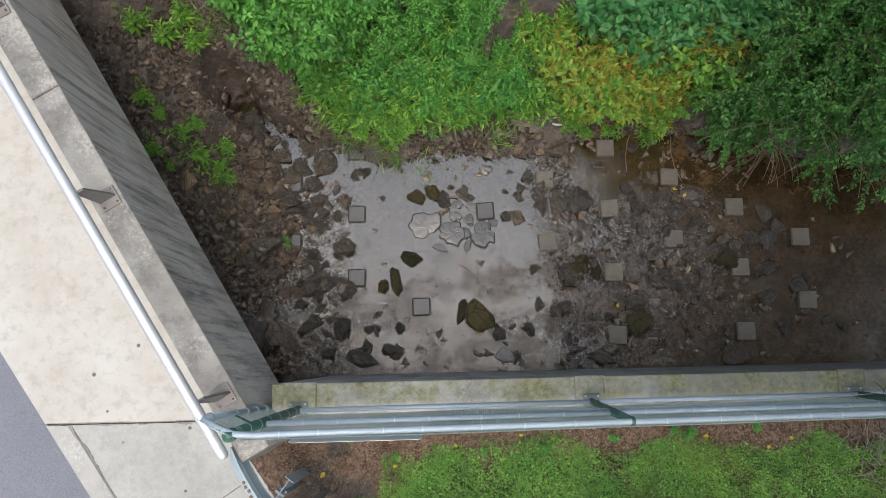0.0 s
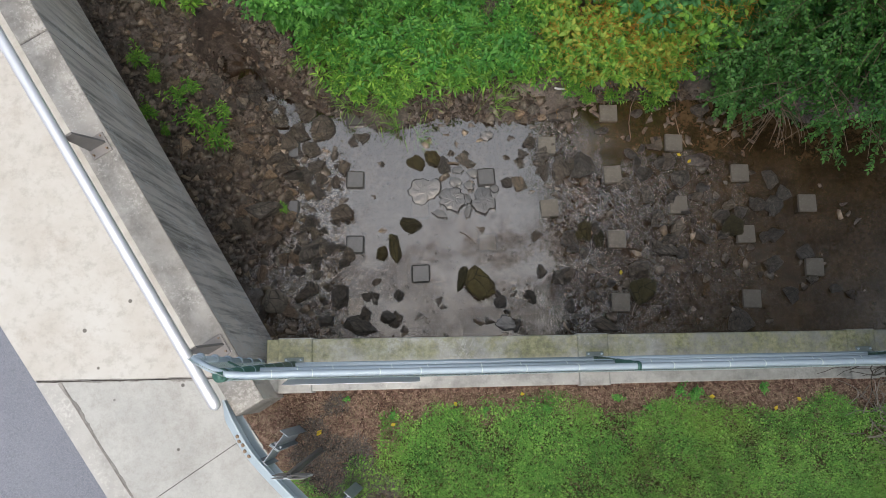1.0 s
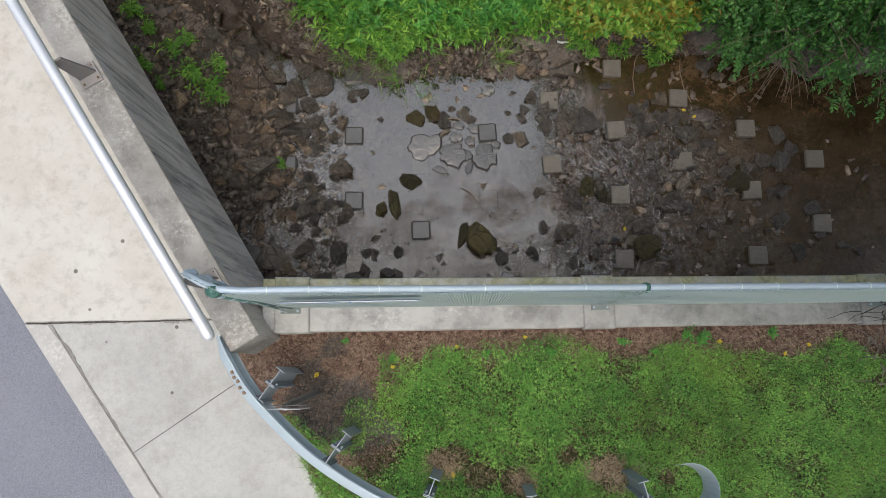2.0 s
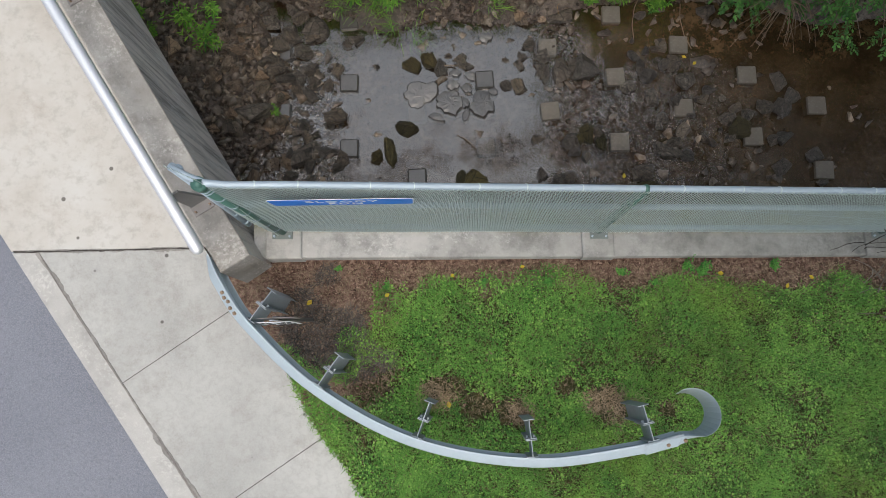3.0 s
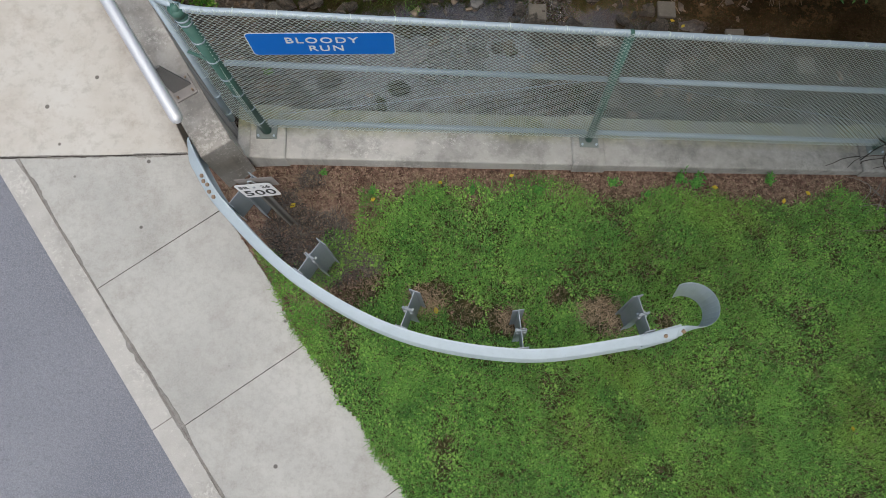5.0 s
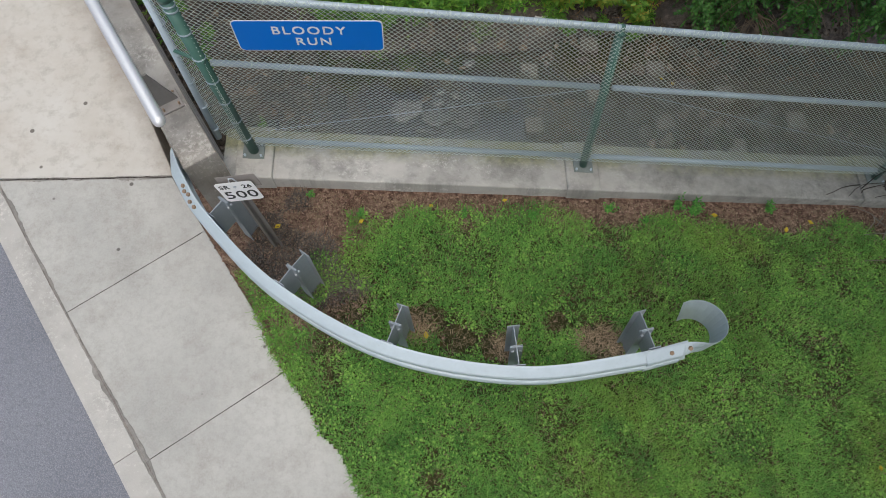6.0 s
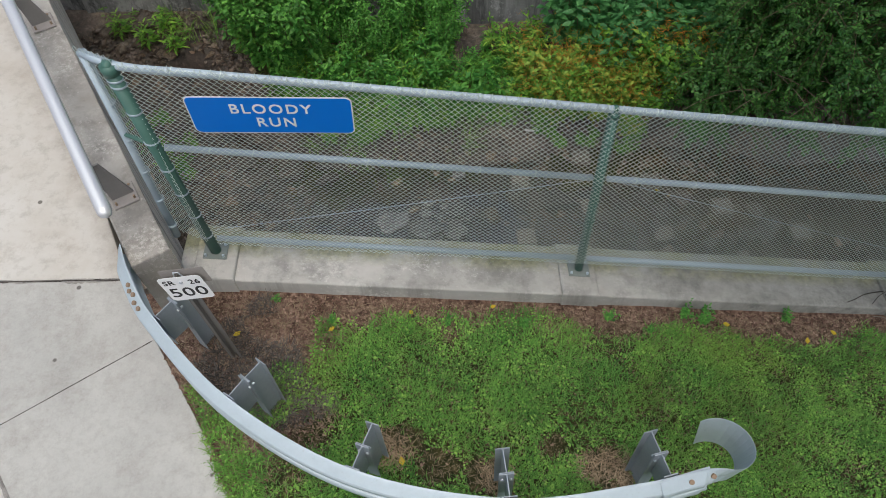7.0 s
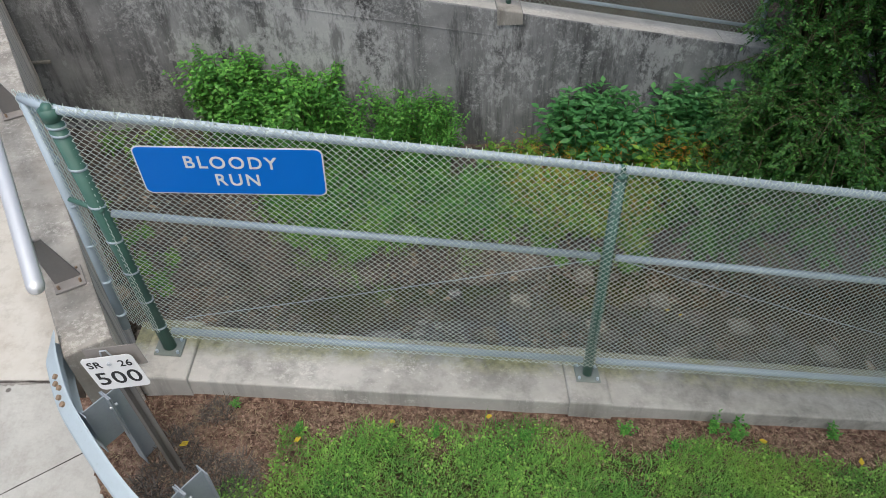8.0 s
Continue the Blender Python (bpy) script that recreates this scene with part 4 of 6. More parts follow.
def make_far_fence():
    fence = tagged(empty("chain_link_fence"), "chain-link fence on the far retaining wall", "fence")
    y = 5.33
    line = lambda off: (lambda x: far_z(x) + off)
    for x in (-1.6, 1.44, 4.95):
        part("post", tube(Geo(), [(x, y, far_z(x) + 0.03), (x, y, far_z(x) + 1.9)], 0.038, 12).mesh("post", True), M_PIPE if x > 4 else M_GREEN, fence)
    for name, off in (("top_rail", 1.85), ("bottom_rail", 0.20)):
        part(name, tube(Geo(), [(-4.7, y, far_z(-4.7) + off), (4.95, y, far_z(4.95) + off)], 0.024, 10).mesh(name, True), M_PIPE, fence)
    v, f = chain_link(-4.6, 4.95, line(0.08), line(1.9), y - 0.03, 0.034)
    part("wire_mesh", fast_mesh("wire_mesh", v, f), M_WIRE, fence, "galvanised diamond wire mesh")


make_fence()
make_far_fence()


# ---------------------------------------------------------------- signs
def letters(text, size, spacing=1.0):
    cu = bpy.data.curves.new("letters", "FONT")
    cu.body, cu.size, cu.align_x, cu.align_y, cu.extrude, cu.space_character = text, size, "CENTER", "CENTER", 0.0012, spacing
    cu.resolution_u = 4
    ob = bpy.data.objects.new("letters", cu)
    scene.collection.objects.link(ob)
    bpy.context.view_layer.update()
    me = bpy.data.meshes.new_from_object(ob.evaluated_get(bpy.context.evaluated_depsgraph_get()))
    bpy.data.objects.remove(ob)
    bpy.data.curves.remove(cu)
    me.materials.clear()
    return me


def thicken(me, grow):
    """Bolder strokes: a shifted double of the letters in the same mesh."""
    bm = bmesh.new()
    bm.from_mesh(me)
    base = bm.verts[:] + bm.edges[:] + bm.faces[:]
    for dx, dy, dz in ((grow, 0, 0.0002), (0, grow, 0.0004), (grow, grow, 0.0006)):
        dup = bmesh.ops.duplicate(bm, geom=base)
        bmesh.ops.translate(bm, verts=[g for g in dup["geom"] if isinstance(g, bmesh.types.BMVert)], vec=(dx, dy, dz))
    bm.to_mesh(me)
    bm.free()
    return me


def rounded_plate(name, w, h, r, thick, z=0.0):
    g = Geo()
    ring = []
    for cx, cy, a0 in ((w / 2 - r, h / 2 - r, 0), (-w / 2 + r, h / 2 - r, 90), (-w / 2 + r, -h / 2 + r, 180), (w / 2 - r, -h / 2 + r, 270)):
        ring += [(cx + r * math.cos(radians(a0 + k * 15)), cy + r * math.sin(radians(a0 + k * 15))) for k in range(7)]
    prism(g, [(x, y, z) for x, y in ring], [(x, y, z + thick) for x, y in ring])
    return g.mesh(name)


def placed(ob, m):
    ob.matrix_basis = m
    return ob


name_sign = tagged(empty("stream_name_sign"), "blue metal stream name sign with white letters on the fence", "sign")
name_sign.matrix_basis = Matrix.Translation((-0.662, -0.648, 1.768)) @ Matrix(((1, 0, 0), (0, 0, -1), (0, 1, 0))).to_4x4() @ Matrix.Rotation(radians(-4.6), 4, "Z") @ Matrix.Rotation(radians(8.0), 4, "X")
part("border", rounded_plate("border", 1.02, 0.352, 0.042, 0.003), M_WHITE, name_sign, "thin white border")
part("panel", rounded_plate("panel", 1.004, 0.336, 0.036, 0.003, 0.0015), M_BLUE, name_sign, "blue sign panel")
for text, ty, tx in (("BLOODY", 0.062, 0.01), ("RUN", -0.066, 0.03)):
    lt = part("lettering", thicken(letters(text, 0.104, 1.22), 0.0025), M_WHITE, name_sign, "white capital letters")
    lt.matrix_basis = Matrix.Translation((tx - 0.01, ty, 0.006)) @ Matrix.Diagonal((1.06, 1.18, 1, 1))
for bx, by in ((0.005, 0.132), (0.03, -0.132)):
    part("bolt", tube(Geo(), [(bx, by, 0.003), (bx, by, 0.010)], 0.007, 8).mesh("bolt"), M_BLUE, name_sign)

marker = tagged(empty("road_marker_sign"), "small white road marker sign on a leaning steel channel", "sign")
mk_m = Matrix.Translation((-1.303, -1.44, 1.052)) @ Matrix(((1, 0, 0), (0, 0, -1), (0, 1, 0))).to_4x4() @ Matrix.Rotation(radians(6.5), 4, "Z")
for name, me, mat_, lab, dz in (("plate", rounded_plate("plate", 0.29, 0.262, 0.03, 0.003), M_WHITE, "white reflective plate", 0.0),):
    placed(part(name, me, mat_, marker, lab), mk_m)
for text, size, tx, ty, bold in (("500", 0.148, 0.0, -0.045, 0.0015), ("SR", 0.072, -0.085, 0.072, 0.001), ("26", 0.072, 0.085, 0.066, 0.001)):
    placed(part("lettering", thicken(letters(text, size, 1.06), bold), M_BLACK, marker, "black letters"), mk_m @ Matrix.Translation((tx, ty, 0.0045)) @ Matrix.Diagonal((1.12 if size > 0.1 else 1.0, 0.95, 1, 1)))
placed(part("bolt", tube(Geo(), [(0.0, 0.075, 0.003), (0.0, 0.075, 0.012)], 0.011, 10).mesh("bolt"), M_GALV, marker), mk_m)
placed(part("back_plate", rounded_plate("back_plate", 0.30, 0.16, 0.01, 0.003, -0.03), M_PLATE, marker, "dull grey backing plate"), mk_m @ Matrix.Translation((0.03, 0.09, 0)))
back = tube(Geo(), [(-0.03, 0.11, -0.01), (-0.012, 0.165, -0.01), (0.018, 0.165, -0.01), (0.032, 0.11, -0.01)], 0.005, 6)
placed(part("clip", back.mesh("clip"), M_GALV, marker, "bent wire clip"), mk_m)
ch = Geo()
foot, head = Vector((-1.325, -1.34, -0.15)), Vector((-1.31, -1.425, 1.16))
prof = [(-0.045, 0.0), (-0.026, 0.0), (-0.018, -0.03), (0.018, -0.03), (0.026, 0.0), (0.045, 0.0), (0.045, 0.005), (0.022, 0.005), (0.014, -0.025), (-0.014, -0.025), (-0.022, 0.005), (-0.045, 0.005)]
prism(ch, [foot + Vector((a, -b, 0)) for a, b in prof], [head + Vector((a, -b, 0)) for a, b in prof])
part("channel_post", ch.mesh("channel_post"), M_BROWNPOST, marker, "dull brown steel channel post")

# ---------------------------------------------------------------- guardrail
guardrail = tagged(empty("guardrail"), "curved galvanised guardrail with a rounded end on steel posts", "guardrail")


def bend(points, n):
    """A smooth line through points (uniform Catmull-Rom)."""
    p = [np.array(q, float) for q in points]
    p = [2 * p[0] - p[1]] + p + [2 * p[-1] - p[-2]]
    out = []
    for i in range(1, len(p) - 2):
        for t in np.linspace(0, 1, n, endpoint=False):
            out.append(0.5 * (2 * p[i] + (p[i + 1] - p[i - 1]) * t + (2 * p[i - 1] - 5 * p[i] + 4 * p[i + 1] - p[i + 2]) * t * t + (3 * p[i] - p[i - 1] - 3 * p[i + 1] + p[i + 2]) * t ** 3))
    return out + [p[-2]]


BEAM = bend([(-2.04, -0.80, 0.72), (-1.93, -1.04, 0.69), (-1.70, -1.39, 0.625), (-1.13, -1.955, 0.475), (-0.29, -2.425, 0.33), (0.718, -2.622, 0.225), (1.60, -2.545, 0.175), (2.05, -2.45, 0.155)], 8)
PROFILE = [(0.0, 0.0), (0.012, -0.006), (0.074, -0.052), (0.083, -0.066), (0.083, -0.098), (0.074, -0.112), (0.014, -0.142), (0.008, -0.156), (0.014, -0.170),
           (0.074, -0.200), (0.083, -0.214), (0.083, -0.246), (0.074, -0.260), (0.012, -0.306), (0.0, -0.312)]


def sweep(points, profile, thick, flat=None, lean=None):
    """A pressed sheet along a line; the profile is (outwards, up), outwards to the right of the way."""
    v = []
    n = len(profile)
    for i, p in enumerate(points):
        d = points[min(i + 1, len(points) - 1)] - points[max(i - 1, 0)]
        d = d / np.linalg.norm(d[:2])
        out = np.array([d[1], -d[0], 0.0])
        k = 1.0 if flat is None else flat(i / (len(points) - 1))
        tip = 0.0 if lean is None else lean(i / (len(points) - 1))
        for side in (0, 1):
            for j, (o, u) in enumerate(profile):
                v.append(p + out * (o * k - side * thick + tip * (u + 0.20)) + np.array([0, 0, u]))
    g = Geo()
    f = []
    for i in range(len(points) - 1):
        for side in (0, 1):
            b, c = i * 2 * n + side * n, (i + 1) * 2 * n + side * n
            for j in range(n - 1):
                q = (b + j, c + j, c + j + 1, b + j + 1)
                f.append(q if side else q[::-1])
        a, c = i * 2 * n, (i + 1) * 2 * n
        f.append((a, c, c + n, a + n))
        f.append((a + n - 1, a + 2 * n - 1, c + 2 * n - 1, c + n - 1))
    for i in (0, len(points) - 1):
        for j in range(n - 1):
            f.append((i * 2 * n + j, i * 2 * n + j + 1, i * 2 * n + n + j + 1, i * 2 * n + n + j))
    return g.add(v, f)


part("beam", sweep(BEAM, PROFILE, 0.004, lambda t: 0.45 + 0.55 * min(1.0, t / 0.10)).mesh("beam"), M_BEAM, guardrail, "pale galvanised corrugated beam")
lap = [p + np.array([0, 0, 0.004]) for p in bend([(1.70, -2.538, 0.170), (1.95, -2.478, 0.158), (2.13, -2.45, 0.148)], 5)]
c0, r0 = np.array([2.20, -2.275]), 0.185
curl = [np.array([c0[0] + r0 * math.cos(radians(a)), c0[1] + r0 * math.sin(radians(a)), 0.15 - 0.012 * k]) for k, a in enumerate(range(-100, 121, 14))]
end_line = [np.array((p[0], p[1], p[2])) for p in lap[:-1]] + curl
part("end_terminal", sweep(end_line, [(o + 0.006, u + 0.003) for o, u in PROFILE], 0.004, lambda t: 1.0 - 0.98 * min(1.0, max(0.0, t - 0.24) / 0.2), lambda t: 0.17 * min(1.0, max(0.0, t - 0.3) / 0.3)).mesh("end_terminal"), M_BEAM, guardrail, "rounded flared end section")
for i, o, u, line in ((10, 0.035, -0.02, BEAM), (11, 0.045, -0.028, BEAM), (12, 0.03, -0.016, BEAM), (13, 0.05, -0.03, BEAM), (14, 0.045, -0.028, BEAM), (53, 0.05, -0.03, BEAM), (4, 0.05, -0.03, lap), (8, 0.045, -0.026, lap)):
    d = line[i + 1] - line[i] if i + 1 < len(line) else line[i] - line[i - 1]
    d = d / np.linalg.norm(d[:2])
    c = Vector(line[i]) + Vector((d[1], -d[0], 0)) * o + Vector((0, 0, u))
    n = Vector((d[1] * 0.6, -d[0] * 0.6, 0.8))
    part("bolt", tube(Geo(), [c - n * 0.01, c + n * 0.012], 0.017, 10).mesh("bolt"), M_RUST, guardrail, "rusty round bolt head")


def section_h(geo, a, b, z0, z1, flange=0.10, t=0.007):
    """A wide-flange section: web from a to b on the plan, flanges across its ends."""
    a, b = Vector((a[0], a[1], 0)), Vector((b[0], b[1], 0))
    d = (b - a).normalized()
    s = Vector((-d.y, d.x, 0))

    def bar(p, q, half):
        e = (q - p).normalized()
        n = Vector((-e.y, e.x, 0)) * half
        ring = [p - n, q - n, q + n, p + n]
        prism(geo, [Vector((w.x, w.y, z0)) for w in ring], [Vector((w.x, w.y, z1)) for w in ring])
    bar(a + d * t, b - d * t, t / 2)
    for p in (a + d * t / 2, b - d * t / 2):
        bar(p - s * flange / 2, p + s * flange / 2, t / 2)
    return geo


for rail_at, mid, back_at, top in (((-1.697, -1.375), (-1.600, -1.245), (-1.505, -1.120), 0.600), ((-1.125, -1.945), (-1.035, -1.815), (-0.938, -1.690), 0.470), ((-0.288, -2.415), (-0.229, -2.265), (-0.168, -2.112), 0.318),
                                   ((0.720, -2.612), (0.712, -2.460), (0.698, -2.288), 0.222), ((1.786, -2.500), (1.752, -2.349), (1.716, -2.190), 0.163)):
    ground_here = float(lawn_z(np.array(back_at[0]), np.array(back_at[1])))
    mid_v, back_v, rail_v = Vector(mid), Vector(back_at), Vector(rail_at)
    post = part("post", section_h(Geo(), mid_v + (back_v - mid_v) * 0.012, back_v, ground_here - 0.25, top).mesh("post"), M_POST, guardrail, "weathered steel wide-flange post")
    part("block", section_h(Geo(), rail_v, mid_v - (mid_v - rail_v) * 0.012, top - 0.36, top + 0.004).mesh("block"), M_POST, post, "steel offset block")
    side = (mid_v - rail_v).normalized()
    across = Vector((-side.y, side.x))
    for k in (-0.03, 0.03):
        b = mid_v + across * k
        part("bolt", tube(Geo(), [(b.x - side.x * 0.02, b.y - side.y * 0.02, top - 0.09), (b.x + side.x * 0.03, b.y + side.y * 0.03, top - 0.09)], 0.011, 6).mesh("bolt"), M_GALV, post)

# ---------------------------------------------------------------- baffle blocks and stones in the stream
block_mesh = bevelled("baffle_block", (0.262, 0.262, 0.34), 0.012, 2)
block_mesh.materials.append(M_BLOCK)
wet_block = bevelled("baffle_block", (0.272, 0.272, 0.34), 0.022, 1)
wet_block.materials.append(M_WETBLOCK)
columns = ((-2.41, (2.755, 1.845)), (-1.45, (3.23, 2.262, 1.29, 0.387)), (-0.5, (1.80, 0.836)), (0.488, (2.258, 1.283)), (1.415, (2.727, 1.764)),
           (2.366, (3.205, 2.25, 1.278, 0.351)), (3.31, (2.723, 1.768)), (4.255, (2.231, 1.307, 0.362)), (5.2, (1.75, 0.80)))
random.seed(4)
for bx, rows in columns:
    for by in rows:
        ob = new("baffle_block", wet_block if bx < 0.6 else block_mesh)
        drop = -0.012 if (bx, by) in ((0.488, 1.283), (-0.5, 1.80), (-1.45, 0.387)) else 0.045 + random.uniform(-0.01, 0.015)
        ob.matrix_basis = pose(bx, by, water_z(bx, by) + drop - 0.17, 0, random.uniform(-2, 2) + 2.6, random.uniform(-4, 4))
        tagged(ob, "square grey-brown concrete block standing in the stream", "concrete block", "blocks in the stream")


def rock_mesh(seed, points=15, ease=0.035, flat=0.0, rounds=2):
    """An angular broken stone about one metre across."""
    r = random.Random(seed)
    bm = bmesh.new()
    for _ in range(points):
        p = Vector((r.gauss(0, 1), r.gauss(0, 1), r.gauss(0, 1))).normalized() * r.uniform(0.36, 0.52)
        p.z = min(p.z, 0.5 - flat + r.uniform(-0.03, 0.03))
        bm.verts.new(p)
    hull = bmesh.ops.convex_hull(bm, input=bm.verts[:])
    bmesh.ops.delete(bm, geom=list({g for g in hull["geom_interior"] + hull["geom_unused"] if isinstance(g, bmesh.types.BMVert)}), context="VERTS")
    bmesh.ops.dissolve_limit(bm, angle_limit=radians(9), verts=bm.verts[:], edges=bm.edges[:])
    bmesh.ops.bevel(bm, geom=bm.edges[:], offset=ease, segments=1, affect="EDGES", profile=0.5, clamp_overlap=True)
    bmesh.ops.triangulate(bm, faces=bm.faces[:])
    off = Vector((seed * 1.7, seed * 0.9, 3.0))
    for cut in range(rounds):
        long = [e for e in bm.edges if e.calc_length() > 0.16 / (cut + 1)]
        bmesh.ops.subdivide_edges(bm, edges=long, cuts=1, use_grid_fill=True)
        bmesh.ops.triangulate(bm, faces=bm.faces[:])
    for v in bm.verts:
        v.co *= 1.0 + 0.13 * noise.noise(v.co * 3.5 + off) + 0.10 * noise.noise(v.co * 8.5 + off)
    lo = [min(v.co[i] for v in bm.verts) for i in range(3)]
    hi = [max(v.co[i] for v in bm.verts) for i in range(3)]
    for v in bm.verts:
        v.co = Vector([(v.co[i] - (lo[i] + hi[i]) / 2) / (hi[i] - lo[i]) for i in range(3)])
    me = bpy.data.meshes.new("rock")
    bm.to_mesh(me)
    bm.free()
    return me


ROCKS = [rock_mesh(k, 10 + k % 4 * 2, 0.014, 0.15) for k in range(16)]
STONES = [rock_mesh(20 + k, 8 + k % 3 * 2, 0.02, rounds=1) for k in range(12)]
MOSSY = [rock_mesh(40 + k, 16, 0.04, 0.10) for k in range(6)]
for me in ROCKS:
    me.materials.append(M_ROCK)


def slab_stone(seed):
    """A flat broken slab about one metre across: crooked outline, steep sides, a nearly level top."""
    r = random.Random(seed)
    m = 26
    lobes = [(r.uniform(0.04, 0.10), k, r.uniform(0, 6.28)) for k in (2, 3, 5, 8)]
    angle = [6.2832 * (q + r.uniform(-0.25, 0.25)) / m for q in range(m)]
    reach = [0.44 * (1 + sum(a * math.sin(k * t + p) for a, k, p in lobes)) * r.uniform(0.93, 1.05) for t in angle]
    g = Geo()
    verts, faces = [], []
    for size_, z in ((1.07, -0.5), (1.05, 0.18), (0.95, 0.44), (0.72, 0.47), (0.35, 0.48)):
        verts += [(size_ * d * math.cos(t), size_ * d * math.sin(t), z + (r.uniform(-0.02, 0.02) if z > 0.3 else 0)) for t, d in zip(angle, reach)]
    for k in range(4):
        faces += [(k * m + q, k * m + (q + 1) % m, (k + 1) * m + (q + 1) % m, (k + 1) * m + q) for q in range(m)]
    faces.append(tuple(4 * m + q for q in range(m)))
    return g.add(verts, faces).mesh("rock")


SLABS = [slab_stone(60 + k) for k in range(8)]
for me in SLABS:
    me.materials.append(M_SLAB)
for me in STONES:
    me.materials.append(M_BANKROCK)
for me in MOSSY:
    me.materials.append(M_MOSSROCK)


def put_rock(x, y, a, b, high, lift, turn, k, mossy=False, label="", group="", awash=False):
    shapes = MOSSY if mossy else SLABS if awash else ROCKS
    ob = new("rock", shapes[k % len(shapes)])
    base = max(float(bed_z(np.array(x), np.array(y))), float(water_z(x, y)) - 0.05)
    ob.matrix_basis = Matrix.Translation((x, y, base + high * lift)) @ Matrix.Rotation(radians(turn), 4, "Z") @ Matrix.Rotation(radians((k * 37) % 17 - 8), 4, "X") @ Matrix.Diagonal((a, b, high, 1))
    return tagged(ob, label or "wet grey-brown angular stone in the stream", "rock", group or "stones in the stream")


big_rocks = [(-1.92, 3.09, 0.37, 0.33), (-2.05, 2.11, 0.35, 0.18), (-1.64, 1.76, 0.35, 0.28), (-2.1, 1.2, 0.31, 0.40), (-2.13, 0.59, 0.30, 0.33),
             (-1.67, 0.53, 0.25, 0.33), (-1.38, 0.12, 0.49, 0.29), (0.45, 1.9, 0.35, 0.41), (-0.01, 1.94, 0.41, 0.36), (0.04, 2.2, 0.2, 0.16), (1.93, 2.41, 0.38, 0.38)]
more_rocks = [(1.61, 2.37, 0.23, 0.36), (1.38, 2.31, 0.15, 0.30), (1.64, 3.19, 0.36, 0.26), (3.38, 2.17, 0.25, 0.26), (3.94, 1.6, 0.26, 0.21), (4.71, 1.73, 0.30, 0.28),
              (4.68, 2.12, 0.25, 0.25), (5.09, 1.02, 0.22, 0.26), (3.02, 2.69, 0.26, 0.13), (1.76, 0.17, 0.21, 0.13), (0.72, 0.09, 0.28, 0.23), (2.12, 0.05, 0.49, 0.20), (2.67, 0.82, 0.30, 0.25)]
left_rocks = [(-3.06, 1.58, 0.21, 0.21), (-2.73, 1.78, 0.49, 0.28), (4.06, 0.07, 0.36, 0.33), (-2.44, 2.46, 0.28, 0.21), (-2.65, 2.15, 0.25, 0.2), (-2.88, 3.0, 0.25, 0.2),
              (3.76, 3.23, 0.25, 0.2), (2.8, 3.21, 0.2, 0.15), (1.24, 3.24, 0.18, 0.15), (0.53, 2.91, 0.21, 0.16), (3.07, 1.11, 0.33, 0.25), (-2.35, 2.35, 0.34, 0.2), (-2.55, 2.55, 0.3, 0.25),
              (-2.1, 2.75, 0.3, 0.22), (-2.28, 3.02, 0.33, 0.25), (-2.02, 2.48, 0.24, 0.2), (-2.6, 3.2, 0.3, 0.22), (-2.75, 3.45, 0.28, 0.2), (-2.45, 2.88, 0.3, 0.28), (-2.95, 3.62, 0.3, 0.2), (-2.15, 3.27, 0.25, 0.2), (-3.1, 3.85, 0.3, 0.22)]
k = 0
for group in (big_rocks, more_rocks, left_rocks):
    for x, y, a, b in group:
        flat = -0.4 < x < 0.8
        put_rock(x, y, a * 1.1, b * 1.1, 0.16 if flat else 0.7 * min(a, b) + 0.05, 0.16 if flat else 0.30, (k * 53) % 50 - 25, k, awash=flat)
        k += 1
# flat broken slabs that barely rise from the pool
for x, y, a, b, turn in ((0.19, 1.93, 0.17, 0.22, 20), (0.24, 2.14, 0.19, 0.14, -30), (0.08, 2.38, 0.2, 0.13, 10), (0.3, 2.33, 0.16, 0.2, 50), (-0.42, 2.08, 0.52, 0.46, 12), (0.22, 1.74, 0.2, 0.12, 70),
                         (0.62, 2.08, 0.16, 0.13, 0), (-0.2, 1.72, 0.24, 0.13, -20), (0.12, 2.56, 0.13, 0.1, 35)):
    put_rock(x, y, a, b, 0.13, 0.2, turn, k, False, "flat wet grey slab of stone awash in the pool", awash=True)
    k += 1
for x, y, a, b, turn in ((-0.87, 1.21, 0.18, 0.43, 4), (-0.63, 1.55, 0.32, 0.22, -20), (-1.06, 1.15, 0.20, 0.21, 30), (0.35, 0.69, 0.40, 0.50, 20), (0.10, 0.74, 0.15, 0.38, -14), (-0.54, 2.50, 0.27, 0.20, -8), (-0.29, 2.56, 0.22, 0.25, 20),
                         (1.93, 1.41, 0.20, 0.31, 12), (1.81, 1.35, 0.16, 0.18, 0), (2.12, 1.30, 0.18, 0.27, -10), (2.69, 0.49, 0.37, 0.37, 0), (4.05, 1.42, 0.32, 0.31, 15)):
    put_rock(x, y, a * 1.05, b * 1.05, 0.75 * min(a, b) + 0.06, 0.34, turn, k, True, "olive mossy boulder in the stream", "mossy boulders")
    k += 1
light = make_rock("pale_rock", [(0.08, 0.072, 0.06), (0.17, 0.155, 0.135), (0.27, 0.25, 0.22), (0.18, 0.16, 0.13)], 0.7).m
PALE = [rock_mesh(70 + j, 18, 0.03) for j in range(4)]
for me in PALE:
    me.materials.append(light)
